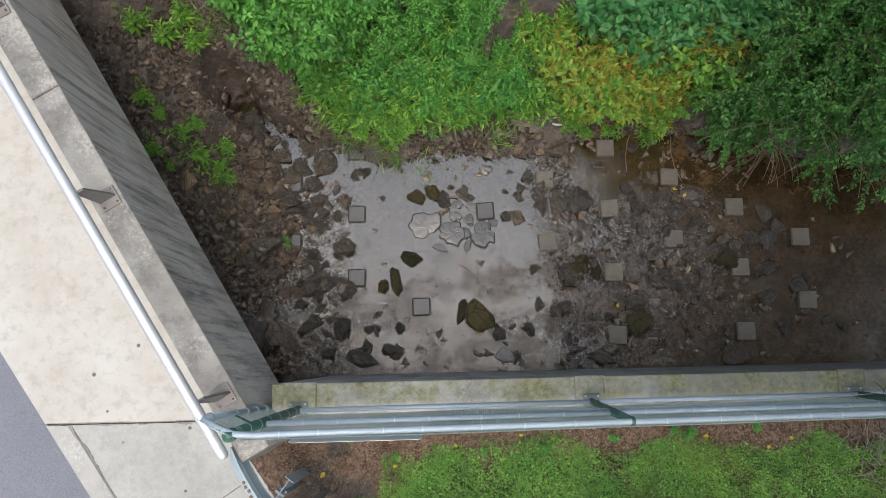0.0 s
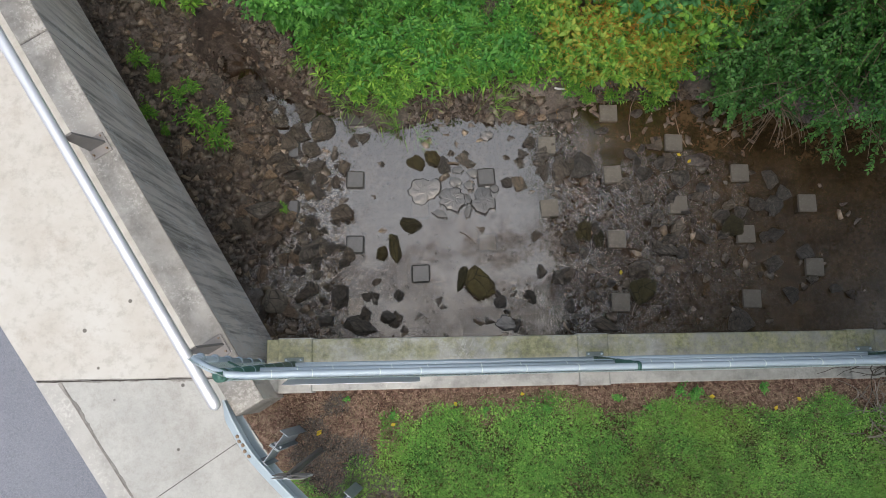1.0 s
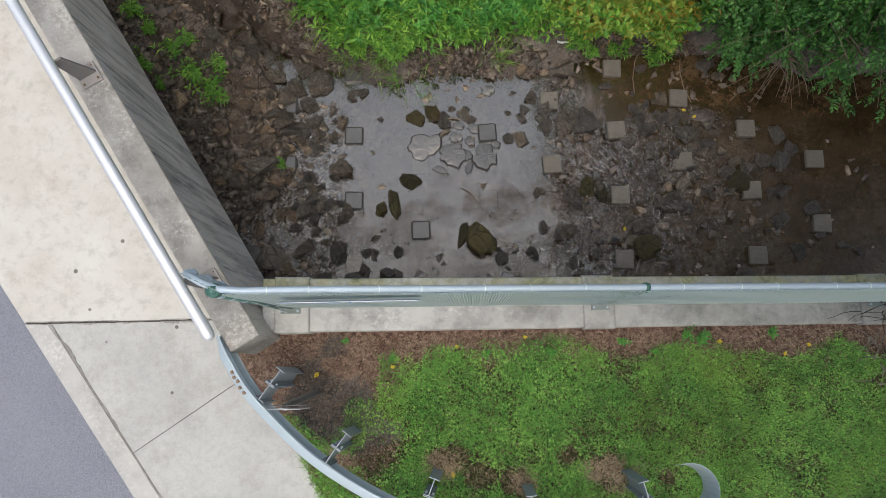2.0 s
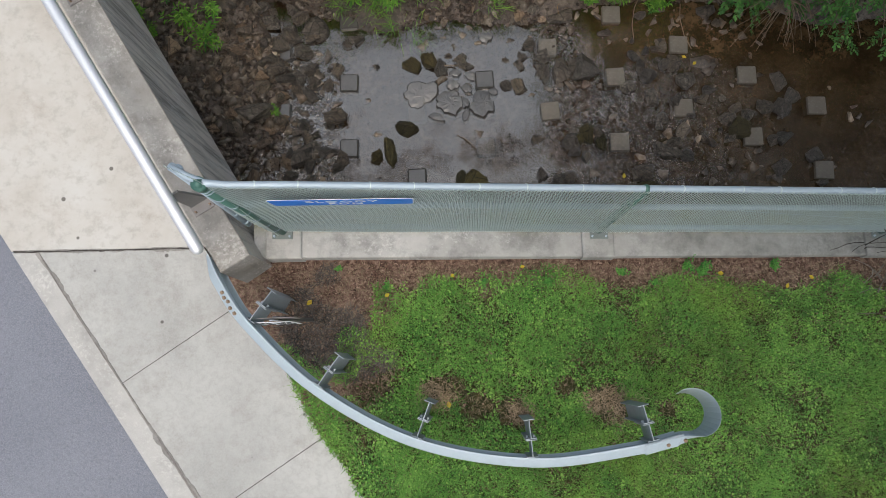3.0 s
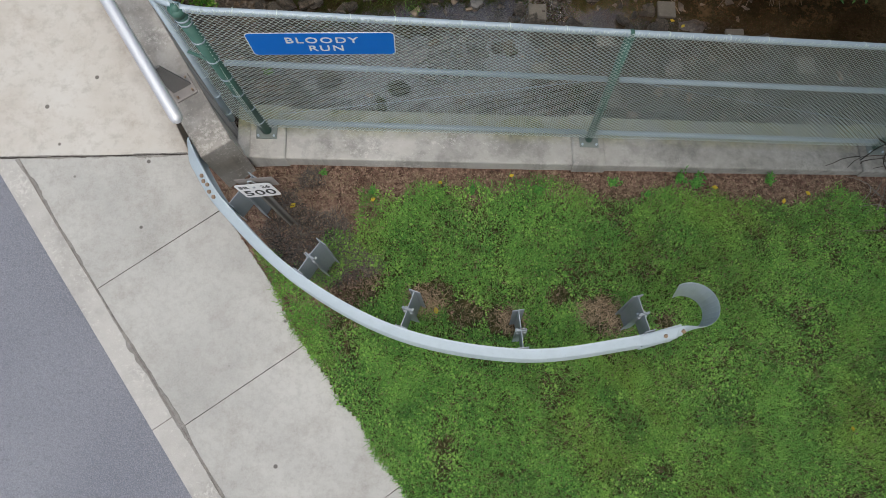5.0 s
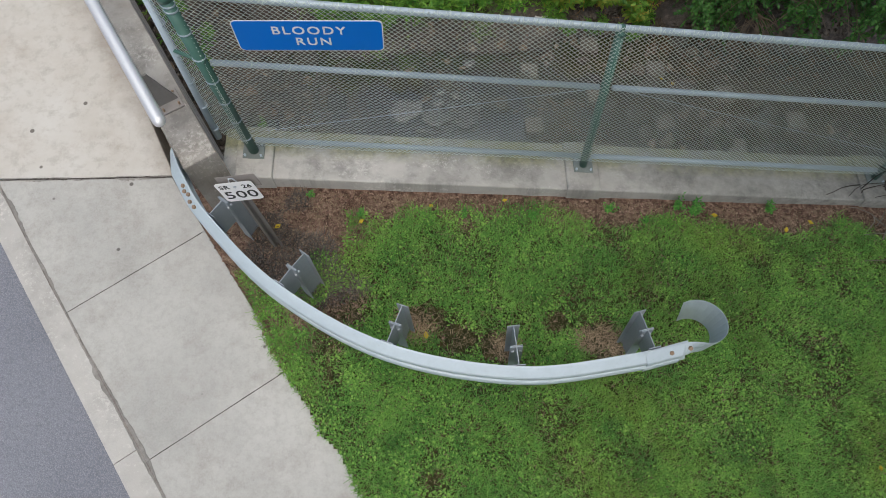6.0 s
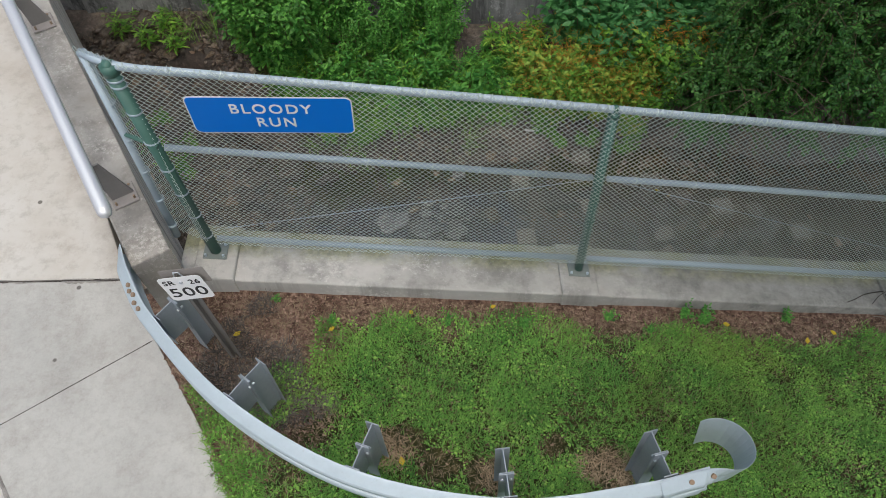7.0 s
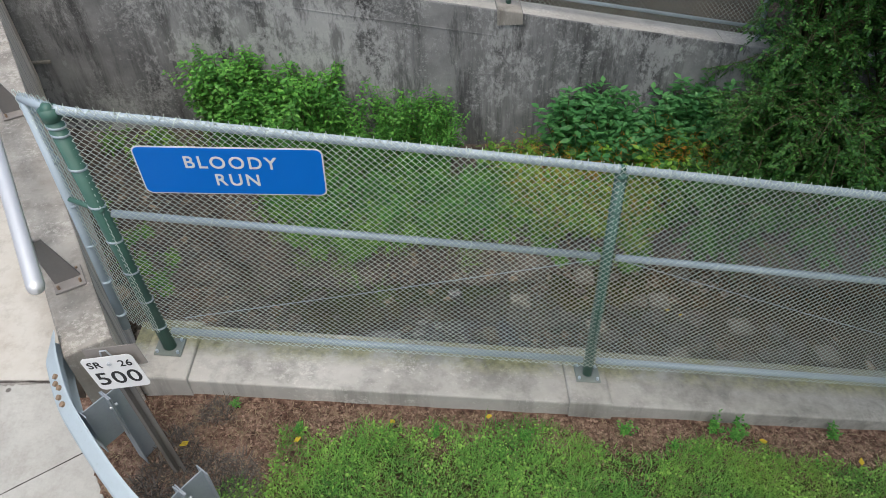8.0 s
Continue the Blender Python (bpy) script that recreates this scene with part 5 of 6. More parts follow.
for j, (x, y, a, b, turn) in enumerate(((-2.62, 0.48, 0.42, 0.42, 30), (-2.29, 3.44, 0.27, 0.18, -40), (-3.71, 2.42, 0.26, 0.16, 15), (-3.0, 1.56, 0.2, 0.22, 0), (3.9, 3.05, 0.16, 0.14, 0), (-3.6, 3.55, 0.16, 0.1, 20), (-3.1, 3.75, 0.17, 0.12, 60))):
    ob = new("rock", PALE[j % 4])
    ob.matrix_basis = pose(x, y, max(float(bed_z(np.array(x), np.array(y))), float(water_z(x, y)) - 0.05) + 0.05, 8, -6, turn) @ Matrix.Diagonal((a, b, 0.75 * min(a, b), 1))
    tagged(ob, "pale grey angular stone in the stream", "rock", "pale stones")

# clusters of dark wet stones round the blocks
rc = random.Random(23)
for cx, cy, sx, sy, count in ((-1.95, 0.7, 0.3, 0.4, 16), (-1.85, 1.7, 0.3, 0.35, 14), (-1.1, 0.35, 0.3, 0.2, 8), (-1.9, 2.6, 0.3, 0.3, 9), (1.5, 2.35, 0.3, 0.15, 9), (1.3, 2.75, 0.25, 0.2, 6), (1.75, 1.4, 0.25, 0.2, 9), (1.5, 0.5, 0.35, 0.25, 8),
                              (0.9, 0.3, 0.25, 0.2, 6), (2.6, 1.3, 0.35, 0.4, 11), (3.3, 2.2, 0.3, 0.2, 9), (3.6, 1.3, 0.35, 0.35, 12), (4.4, 1.8, 0.3, 0.3, 8), (2.6, 2.6, 0.3, 0.2, 7), (4.9, 0.6, 0.4, 0.3, 6), (0.15, 2.5, 0.25, 0.1, 7), (-2.3, 3.0, 0.2, 0.2, 12), (-2.8, 3.6, 0.22, 0.22, 12)):
    for _ in range(count):
        x, y = rc.gauss(cx, sx), rc.gauss(cy, sy)
        a = rc.uniform(0.08, 0.24)
        if y < -0.12:
            continue
        put_rock(x, y, a * rc.uniform(0.9, 1.4), a, 0.6 * a + 0.07, 0.28, rc.uniform(0, 360), k)
        k += 1
# loose stones on the gravel and in the shallows
rs = random.Random(11)


def stone_field(count, x0, x1, y0, y1, small, large, above=-0.3, rill=-0.02):
    done = 0
    while done < count:
        x, y = rs.uniform(x0, x1), rs.uniform(y0, y1)
        h = float(bed_h(np.array(x), np.array(y)))
        if h < above or (x < -2.0 and y > 2.7 and h < rill):
            continue
        a = small + (large - small) * rs.random() ** 2.2
        ob = new("stone", STONES[rs.randrange(12)])
        z = float(bed_z(np.array(x), np.array(y)))
        ob.matrix_basis = pose(x, y, z + a * 0.2, rs.uniform(-20, 20), rs.uniform(-20, 20), rs.uniform(0, 360)) @ Matrix.Diagonal((a, a * rs.uniform(0.55, 0.95), a * rs.uniform(0.35, 0.6), 1))
        tagged(ob, "small wet brown stone on the stream bed", "stone", "loose stones")
        done += 1


stone_field(140, -3.9, -1.5, 0.0, 3.2, 0.09, 0.30)
stone_field(100, -4.4, -1.9, 2.4, 4.6, 0.08, 0.26, rill=-0.2)
stone_field(55, -0.8, 4.6, 2.5, 3.5, 0.06, 0.2, -0.12)

# gravel, far too many to count
def chip_shape(seed):
    """Corners and triangles of a small angular chip."""
    r = random.Random(seed)
    bm = bmesh.new()
    for _ in range(8):
        bm.verts.new(Vector((r.gauss(0, 1), r.gauss(0, 1), r.gauss(0, 1))).normalized() * r.uniform(0.38, 0.55))
    hull = bmesh.ops.convex_hull(bm, input=bm.verts[:])
    bmesh.ops.delete(bm, geom=list({g for g in hull["geom_interior"] + hull["geom_unused"] if isinstance(g, bmesh.types.BMVert)}), context="VERTS")
    bmesh.ops.triangulate(bm, faces=bm.faces[:])
    bm.verts.index_update()
    out = np.array([v.co[:] for v in bm.verts]), np.array([[v.index for v in f.verts] for f in bm.faces])
    bm.free()
    return out


CHIPS = [chip_shape(k) for k in range(10)]


def pebbles(name, x, y, z, size, material):
    kind = rng.integers(0, len(CHIPS), len(x))
    all_v, all_f, base = [], [], 0
    for k, (cv, cf) in enumerate(CHIPS):
        i = np.nonzero(kind == k)[0]
        n = len(i)
        sc = np.stack([size[i], size[i] * rng.uniform(0.55, 0.95, n), size[i] * rng.uniform(0.4, 0.7, n)], 1)
        a = rng.uniform(0, 6.28, n)
        v = cv[None] * rng.uniform(0.8, 1.2, (n, len(cv), 1)) * sc[:, None, :]
        ca, sa = np.cos(a)[:, None], np.sin(a)[:, None]
        v = np.stack([v[..., 0] * ca - v[..., 1] * sa, v[..., 0] * sa + v[..., 1] * ca, v[..., 2]], -1) + np.stack([x[i], y[i], z[i]], 1)[:, None, :]
        all_v.append(v.reshape(-1, 3))
        all_f.append((cf[None] + (np.arange(n) * len(cv))[:, None, None]).reshape(-1, 3) + base)
        base += n * len(cv)
    return part(name, fast_mesh(name, np.concatenate(all_v), np.concatenate(all_f)), material)


def gravel_material():
    s = Surface("gravel", 0.6, spec=0.4)
    c = s.colours(s.island(), [(0.0, (0.035, 0.026, 0.018)), (0.5, (0.10, 0.068, 0.048)), (0.93, (0.17, 0.132, 0.10)), (1.0, (0.30, 0.26, 0.22))])
    c = s.mix(s.curve(s.noise(30, 4), 0.4, 0.7, 0.0, 0.5), c, (0.05, 0.035, 0.025))
    return s.base(c).bump(s.noise(60, 3), 0.5, 0.006).wet(0.5).m


gx, gy = np.concatenate([rng.uniform(-6.2, 6.5, 34000), rng.uniform(-5.2, -1.6, 26000), rng.uniform(-0.6, 4.6, 14000)]), np.concatenate([rng.uniform(-0.1, 5.14, 60000), rng.uniform(2.7, 3.7, 14000)])
keep = (bed_h(gx, gy) > -0.11 + 0.12 * (rng.random(74000) - 0.3)) & (value_noise(gx, gy, 1.8, 9) > 0.3) & (gy < 3.7 + 1.45 * smooth_step(-1.3, -2.2, gx))
gx, gy = gx[keep], gy[keep]
thin = rng.random(len(gx)) < 0.6
gx, gy = gx[thin], gy[thin]
gs = 0.016 + 0.11 * rng.random(len(gx)) ** 3.5
tagged(pebbles("gravel", gx, gy, bed_z(gx, gy) + gs * 0.15, gs, gravel_material()), "mixed brown gravel on the stream margins", "gravel", kind="stuff")

rest = [rng.uniform(lo, hi, (k, 2)) for k, lo, hi in ((1100, (-5.8, 1.6), (-1.9, 4.9)), (260, (1.3, 0.0), (4.6, 2.3)), (260, (-0.4, 2.7), (4.6, 3.5)), (50, (4.3, 0.3), (6.5, 2.2)), (620, (-3.6, -0.1), (-1.6, 2.8)), (60, (-1.6, 0.0), (1.2, 0.7)))]
around = [(x + rng.normal(0, 0.55) * (a + 0.1), y + rng.normal(0, 0.55) * (b + 0.1)) for x, y, a, b in big_rocks + more_rocks + left_rocks for _ in range(4)]
rest = np.concatenate(rest + [np.array(around)])
rest = rest[(rest[:, 0] > -2.0) | (rest[:, 1] < 2.7) | (bed_h(rest[:, 0], rest[:, 1]) > -0.03)]
size = 0.05 + 0.19 * rng.random(len(rest)) ** 2.2
tagged(pebbles("loose_stones", rest[:, 0], rest[:, 1], np.maximum(bed_z(rest[:, 0], rest[:, 1]), water_z(rest[:, 0], rest[:, 1]) - 0.045) + size * 0.18, size, M_LOOSE), "wet brown stones strewn over the stream bed", "stones", kind="stuff")

# sticks caught in the stream
for j, (x, y, length, turn) in enumerate(((-0.02, 2.47, 0.24, 0), (1.0, 0.35, 0.3, 40), (2.6, 0.3, 0.3, 60), (0.2, 1.35, 0.3, -40), (3.45, 3.0, 0.7, 100), (2.35, 3.4, 0.65, 12), (2.75, 3.15, 0.7, 80))):
    z = max(float(water_z(x, y)), float(bed_z(np.array(x), np.array(y)))) + 0.03
    d = Vector((math.cos(radians(turn)), math.sin(radians(turn)), 0.08))
    c = Vector((x, y, z))
    sag = Vector((-d.y, d.x, 0)) * 0.08 * length
    ob = part("stick", tube(Geo(), [c - d * length / 2, c - d * length / 6 + sag, c + d * length / 5 + sag, c + d * length / 2], 0.007 + 0.004 * (j == 0), 6).mesh("stick", True), M_TWIG)
    tagged(ob, "thin bare stick lying over the stream stones", "stick", "sticks in the stream")


# ---------------------------------------------------------------- lawn
def bare(x, y):
    """How bare the earth is: along the wall, by the bridge end and round the posts."""
    w = value_noise(x, y, 2.2, 12) - 0.5
    w2 = value_noise(x, y, 6.0, 13) - 0.5
    b = smooth_step(-1.12, -0.92, y + 0.30 * w + 0.12 * w2)
    b = np.maximum(b, smooth_step(-0.42, -0.78, x - 0.6 * (y + 1.0) + 0.9 * w + 0.9 * w2) * smooth_step(-2.45, -2.1, y + 0.3 * w + 0.1 * x))
    for px, py, r in ((-0.05, -2.02, 0.24), (0.62, -2.30, 0.22), (1.55, -2.22, 0.27), (2.15, -2.28, 0.15), (-0.75, -1.95, 0.3), (0.25, -2.2, 0.2), (1.1, -2.02, 0.14)):
        b = np.maximum(b, 0.95 * smooth_step(1.2, 0.45, np.hypot(x - px, (y - py) * 1.3) / r + 0.6 * w2))
    b = np.maximum(b, 0.35 * smooth_step(0.66, 0.88, value_noise(x, y, 3.1, 81) * 0.6 + value_noise(x, y, 8.0, 82) * 0.4 + 0.1))
    b = np.maximum(b, 0.85 * smooth_step(0.5, 0.0, (7.2 - x) / 2.2 + (y + 0.8) / -0.8 + 0.5 * w) * (y > -1.8))
    d = 0.84 * x + 0.542 * y - WALK_EDGE
    b = np.where((d < 0.24 + 0.15 * w) & (y < -1.55), 0.12, b)
    return np.clip(b, 0, 1)


def scatter(n, x0, x1, y0, y1):
    x, y = rng.uniform(x0, x1, n), rng.uniform(y0, y1, n)
    ok = (0.84 * x + 0.542 * y > WALK_EDGE + 0.02 - 0.11 * value_noise(x, y, 4, 20) * smooth_step(-1.8, -2.2, y)) & (y < -0.79)
    return x[ok], y[ok]


def sheaf(name, x, y, length, width, lift, material, label, cat, dz=0.0, height=lawn_z):
    a = rng.uniform(0, 6.28, len(x))
    d = np.stack([np.cos(a), np.sin(a), np.zeros(len(x))], 1)
    p = np.stack([x, y, height(x, y) - 0.004 + dz], 1)
    v, f = blade_cloud(p, d, length, width, lift)
    return tagged(part(name, fast_mesh(name, v, f), material), label, cat, kind="stuff")


x, y = scatter(300000, -2.2, 5.6, -5.0, -0.78)
tuft = value_noise(x, y, 3.0, 14)
ok = rng.random(len(x)) > bare(x, y) * 1.02 + 0.5 * smooth_step(0.5, 0.8, value_noise(x, y, 5, 17))
x, y, tuft = x[ok], y[ok], tuft[ok]
n = len(x)
sheaf("grass", x, y, rng.uniform(0.03, 0.07, n) * (0.8 + 0.5 * tuft), rng.uniform(0.003, 0.007, n), rng.uniform(0.3, 1.0, n), M_GRASS, "short mown green lawn grass", "grass")
x, y = scatter(60000, -1.0, 13.0, -13.0, -0.9)
ok = ((x > 5.5) | (y < -4.9)) & (bare(x, y) < 0.6)
x, y = x[ok], y[ok]
n = len(x)
sheaf("grass", x, y, rng.uniform(0.06, 0.12, n), rng.uniform(0.01, 0.018, n), rng.uniform(0.3, 0.9, n), M_GRASS, "mown lawn running on down the slope", "grass")
x, y = scatter(14000, -2.0, 5.6, -3.6, -0.85)
ok = (bare(x, y) < 0.8) & (value_noise(x, y, 2.6, 21) > 0.66)
x, y = x[ok], y[ok]
n = len(x)
sheaf("grass", x, y, rng.uniform(0.06, 0.14, n), rng.uniform(0.004, 0.008, n), rng.uniform(0.4, 0.9, n), M_GRASS, "longer tufts of coarse grass in the lawn", "grass")

# thin dry blades among the green
x, y = scatter(40000, -2.2, 5.6, -5.0, -0.85)
n = len(x)
sheaf("dry_grass", x, y, rng.uniform(0.02, 0.055, n), rng.uniform(0.003, 0.006, n), rng.uniform(0.15, 0.7, n), M_STRAW, "thin dry blades in the lawn", "dry grass", 0.006)
# clover and broad weeds between the grass
x, y = scatter(75000, -2.2, 5.6, -5.0, -0.85)
ok = (bare(x, y) < 0.5) & (value_noise(x, y, 2.0, 15) * 0.35 + value_noise(x, y, 6, 16) * 0.65 > 0.30 + 0.42 * rng.random(len(x)))
x, y = x[ok], y[ok]
n = len(x)
a = rng.uniform(0, 6.28, n)
d = np.stack([np.cos(a), np.sin(a), rng.uniform(-0.1, 0.25, n)], 1)
up = np.stack([rng.normal(0, 0.25, n), rng.normal(0, 0.25, n), np.ones(n)], 1)
size = rng.uniform(0.010, 0.022, n) * np.where(rng.random(n) < 0.07, 1.6, 1.0)
v, f = leaf_cloud(np.stack([x, y, lawn_z(x, y) + rng.uniform(0.015, 0.045, n)], 1), d, up, size, size * 0.85)
tagged(part("clover", fast_mesh("clover", v, f), M_CLOVER), "bright clover and round-leaved weeds in the lawn", "clover", kind="stuff")

# broad-leaved weeds in loose colonies, a rosette each
x, y = scatter(3800, -2.0, 5.6, -4.8, -0.85)
ok = (bare(x, y) < 0.85) & (value_noise(x, y, 1.5, 61) * 0.5 + value_noise(x, y, 4.5, 62) * 0.5 > 0.30 + 0.5 * rng.random(len(x)))
x, y = x[ok], y[ok]
m = rng.integers(4, 9, len(x))
x, y, near_size = np.repeat(x, m), np.repeat(y, m), np.repeat(rng.uniform(0.014, 0.034, len(m)), m)
n = len(x)
a = rng.uniform(0, 6.28, n)
d = np.stack([np.cos(a), np.sin(a), rng.uniform(0.0, 0.45, n)], 1)
up = np.stack([rng.normal(0, 0.25, n), rng.normal(0, 0.25, n), np.ones(n)], 1)
length = near_size * rng.uniform(0.6, 1.15, n)
v, f = leaf_cloud(np.stack([x + 0.012 * np.cos(a), y + 0.012 * np.sin(a), lawn_z(x, y) + rng.uniform(0.02, 0.05, n)], 1), d, up, length, length * 0.6)
tagged(part("lawn_weeds", fast_mesh("lawn_weeds", v, f), make_foliage("lawn_weed_leaves", [(0.06, 0.20, 0.035), (0.15, 0.36, 0.055), (0.33, 0.55, 0.11)], 0.5)), "light green broad-leaved weeds in the lawn", "weeds", kind="stuff")

# dry stalks and litter on the bare earth
x, y = scatter(60000, -2.1, 6.2, -2.9, -0.79)
b = bare(x, y)
ok = rng.random(len(x)) < b * 0.55
x, y = x[ok], y[ok]
n = len(x)
sheaf("dry_litter", x, y, rng.uniform(0.012, 0.07, n) , rng.uniform(0.0025, 0.006, n), rng.uniform(0.05, 0.5, n), M_STRAW, "dry brown stalks and litter on bare earth", "litter", 0.004)
dead = make_foliage("dead_stalks", [(0.010, 0.010, 0.010), (0.05, 0.045, 0.041), (0.24, 0.21, 0.18)], 0.85, 0.0)
x, y = scatter(26000, -1.9, -0.2, -2.2, -0.8)
ok = (np.minimum(np.hypot(x + 1.25, (y + 1.4) * 0.9), np.hypot(x + 0.93, y + 1.82) + 0.12) < 0.1 + 0.5 * value_noise(x, y, 3.5, 33)) & (rng.random(len(x)) < 0.75)
x, y = x[ok], y[ok]
n = len(x)
sheaf("dead_weeds", x, y, rng.uniform(0.025, 0.10, n), rng.uniform(0.003, 0.008, n), rng.uniform(0.15, 0.8, n), dead, "grey-brown sprayed dead weeds by the guardrail", "dead weeds")
# pale dead grass round the posts in the lawn
x, y = scatter(30000, -0.6, 2.2, -2.75, -1.85)
near = np.minimum.reduce([np.hypot(x - px, (y - py) * 1.2) / r for px, py, r in ((-0.14, -2.08, 0.22), (0.68, -2.27, 0.19), (1.66, -2.2, 0.28), (1.38, -2.2, 0.15))])
ok = rng.random(len(x)) < 0.45 * smooth_step(1.1, 0.45, near + 0.5 * (value_noise(x, y, 7, 51) - 0.5))
x, y = x[ok], y[ok]
n = len(x)
pale_straw = make_foliage("pale_straw", [(0.14, 0.095, 0.06), (0.33, 0.24, 0.15), (0.52, 0.41, 0.28)], 0.85, 0.1)
sheaf("dry_grass", x, y, rng.uniform(0.03, 0.10, n), rng.uniform(0.003, 0.006, n), rng.uniform(0.1, 0.5, n), pale_straw, "pale dead grass round the guardrail posts", "dry grass", 0.012)
# bark chips along the wall
x, y = scatter(60000, -1.8, 7.0, -2.3, -0.79)
ok = (rng.random(len(x)) < bare(x, y) * 0.9) & ((y > -1.45) | (x < -0.55) | (rng.random(len(x)) < 0.03))
x, y = x[ok], y[ok]
chips = make_foliage("bark_chips", [(0.032, 0.015, 0.011), (0.165, 0.085, 0.06), (0.48, 0.34, 0.26)], 0.9, 0.0)
tagged(pebbles("bark_chips", x, y, lawn_z(x, y) + 0.004, 0.008 + 0.032 * rng.random(len(x)) ** 2.2, chips), "reddish-brown bark chips along the wall", "bark chips", kind="stuff")


# ---------------------------------------------------------------- plants
def bundle(stems, r0, r1, sides=5):
    """Thin tapering stems, each a list of points."""
    g = Geo()
    for pts in stems:
        m = len(pts)
        for i in range(m - 1):
            a, b = Vector(pts[i]), Vector(pts[i + 1])
            d = (b - a).normalized()
            s = d.orthogonal().normalized()
            t = d.cross(s)
            ra, rb = r0 + (r1 - r0) * i / (m - 1), r0 + (r1 - r0) * (i + 1) / (m - 1)
            ring = lambda c, r: [c + (s * math.cos(6.2832 * q / sides) + t * math.sin(6.2832 * q / sides)) * r for q in range(sides)]
            g.add(ring(a, ra) + ring(b, rb), [(q, (q + 1) % sides, sides + (q + 1) % sides, sides + q) for q in range(sides)])
    return g


def weed(name, seed, height, spread, stems, nodes, leaf, wide, leaf_mat, label, cat, droop=0.2, crown=5):
    """A leafy plant: stems that fan out, leaves in whorls along them and a rosette on top."""
    r = np.random.default_rng(seed)
    thing = tagged(empty(name), label, cat)
    lines, P, D, N, L = [], [], [], [], []
    for _ in range(stems):
        a, lean, h = r.uniform(0, 6.28), r.uniform(0.1, 1.0) * spread, height * r.uniform(0.55, 1.0)
        pts = [np.array([math.cos(a) * lean * (t ** 1.4), math.sin(a) * lean * (t ** 1.4), h * (t - 0.12 * t * t)]) for t in np.linspace(0, 1, 6)]
        lines.append([tuple(p) for p in pts])
        for i in range(nodes):
            t = 0.25 + 0.75 * (i + r.random() * 0.6) / nodes
            p = np.array([math.cos(a) * lean * (t ** 1.4), math.sin(a) * lean * (t ** 1.4), h * (t - 0.12 * t * t)])
            b0 = r.uniform(0, 6.28)
            for w in range(3):
                b = b0 + w * 2.09 + r.normal(0, 0.25)
                d = np.array([math.cos(b), math.sin(b), r.uniform(-0.15, 0.45)])
                P.append(p + d * leaf * r.uniform(0.1, 0.45))
                D.append(d)
                N.append([r.normal(0, 0.3) - 0.2 * math.cos(b), r.normal(0, 0.3) - 0.2 * math.sin(b), 1])
                L.append(leaf * r.uniform(0.6, 1.15) * (1.1 - 0.35 * t))
        tip = pts[-1]
        for w in range(crown):
            b = w * 6.28 / crown + r.normal(0, 0.2)
            d = np.array([math.cos(b), math.sin(b), r.uniform(0.1, 0.9)])
            P.append(tip + r.normal(0, 0.012, 3))
            D.append(d + r.normal(0, 0.3, 3))
            N.append([-0.4 * math.cos(b), -0.4 * math.sin(b), 1])
            L.append(leaf * r.uniform(0.3, 0.8))
    P, D, N, L = np.array(P), np.array(D), np.array(N), np.array(L)
    part("stem", bundle(lines, 0.006, 0.002, 4).mesh("stem"), M_STEM, thing)
    v, f = leaf_cloud(P, D, N, L, L * wide, 0.2, droop)
    part("foliage", fast_mesh("foliage", v, f), leaf_mat, thing)
    return thing


def clump(name, seed, blades, length, width, material, label, cat):
    """A tuft of long grass that leans over to one side."""
    r = np.random.default_rng(seed)
    thing = tagged(empty(name), label, cat)
    a, d0 = r.normal(0, 1.1, blades), r.uniform(0, 0.16, blades)
    d = np.stack([np.cos(a), np.sin(a), np.zeros(blades)], 1)
    root = np.stack([r.normal(0, 0.08, blades), r.normal(0, 0.08, blades), np.zeros(blades)], 1)
    L = r.uniform(0.35, 1.0, blades) * length
    v, f = blade_cloud(root + d * d0[:, None], d, L, r.uniform(0.5, 1.0, blades) * width, r.uniform(0.2, 1.3, blades))
    part("foliage", fast_mesh("foliage", v, f), material, thing)
    return thing


def tendrils(thing, seed, height, spread):
    r = np.random.default_rng(seed)
    lines = []
    for _ in range(48):
        p = np.array([r.normal(0, spread * 0.45), r.normal(0, spread * 0.45), height * r.uniform(0.35, 1.0)])
        d = unit(r.normal(0, 1, 3) * [1, 1, 0.35])
        pts = [tuple(p)]
        for _ in range(5):
            d = unit(d + r.normal(0, 0.7, 3))
            p = p + d * 0.032
            pts.append(tuple(p))
        lines.append(pts)
    tagged(part("vine_growth", bundle(lines, 0.0022, 0.0018, 3).mesh("vine_growth"), M_TENDRIL, thing, "orange thread-like vine"), kind="stuff")


def spread_plants(kinds, count, x0, x1, y0, y1, s0, s1, group, seed, cond=None, lift=0.0):
    """Copies of the kinds over a stretch of the bank, standing on it."""
    r = random.Random(seed)
    done = tries = 0
    while done < count and tries < count * 30:
        tries += 1
        x, y = r.uniform(x0, x1), r.uniform(y0, y1)
        if cond and not cond(x, y):
            continue
        s = r.uniform(s0, s1)
        c = copy_thing(r.choice(kinds), pose(x, y, float(bed_z(np.array(x), np.array(y))) - 0.02 + lift, r.uniform(-6, 6), r.uniform(-6, 6), r.uniform(0, 360)) @ Matrix.Scale(s, 4))
        c["group"] = group
        done += 1


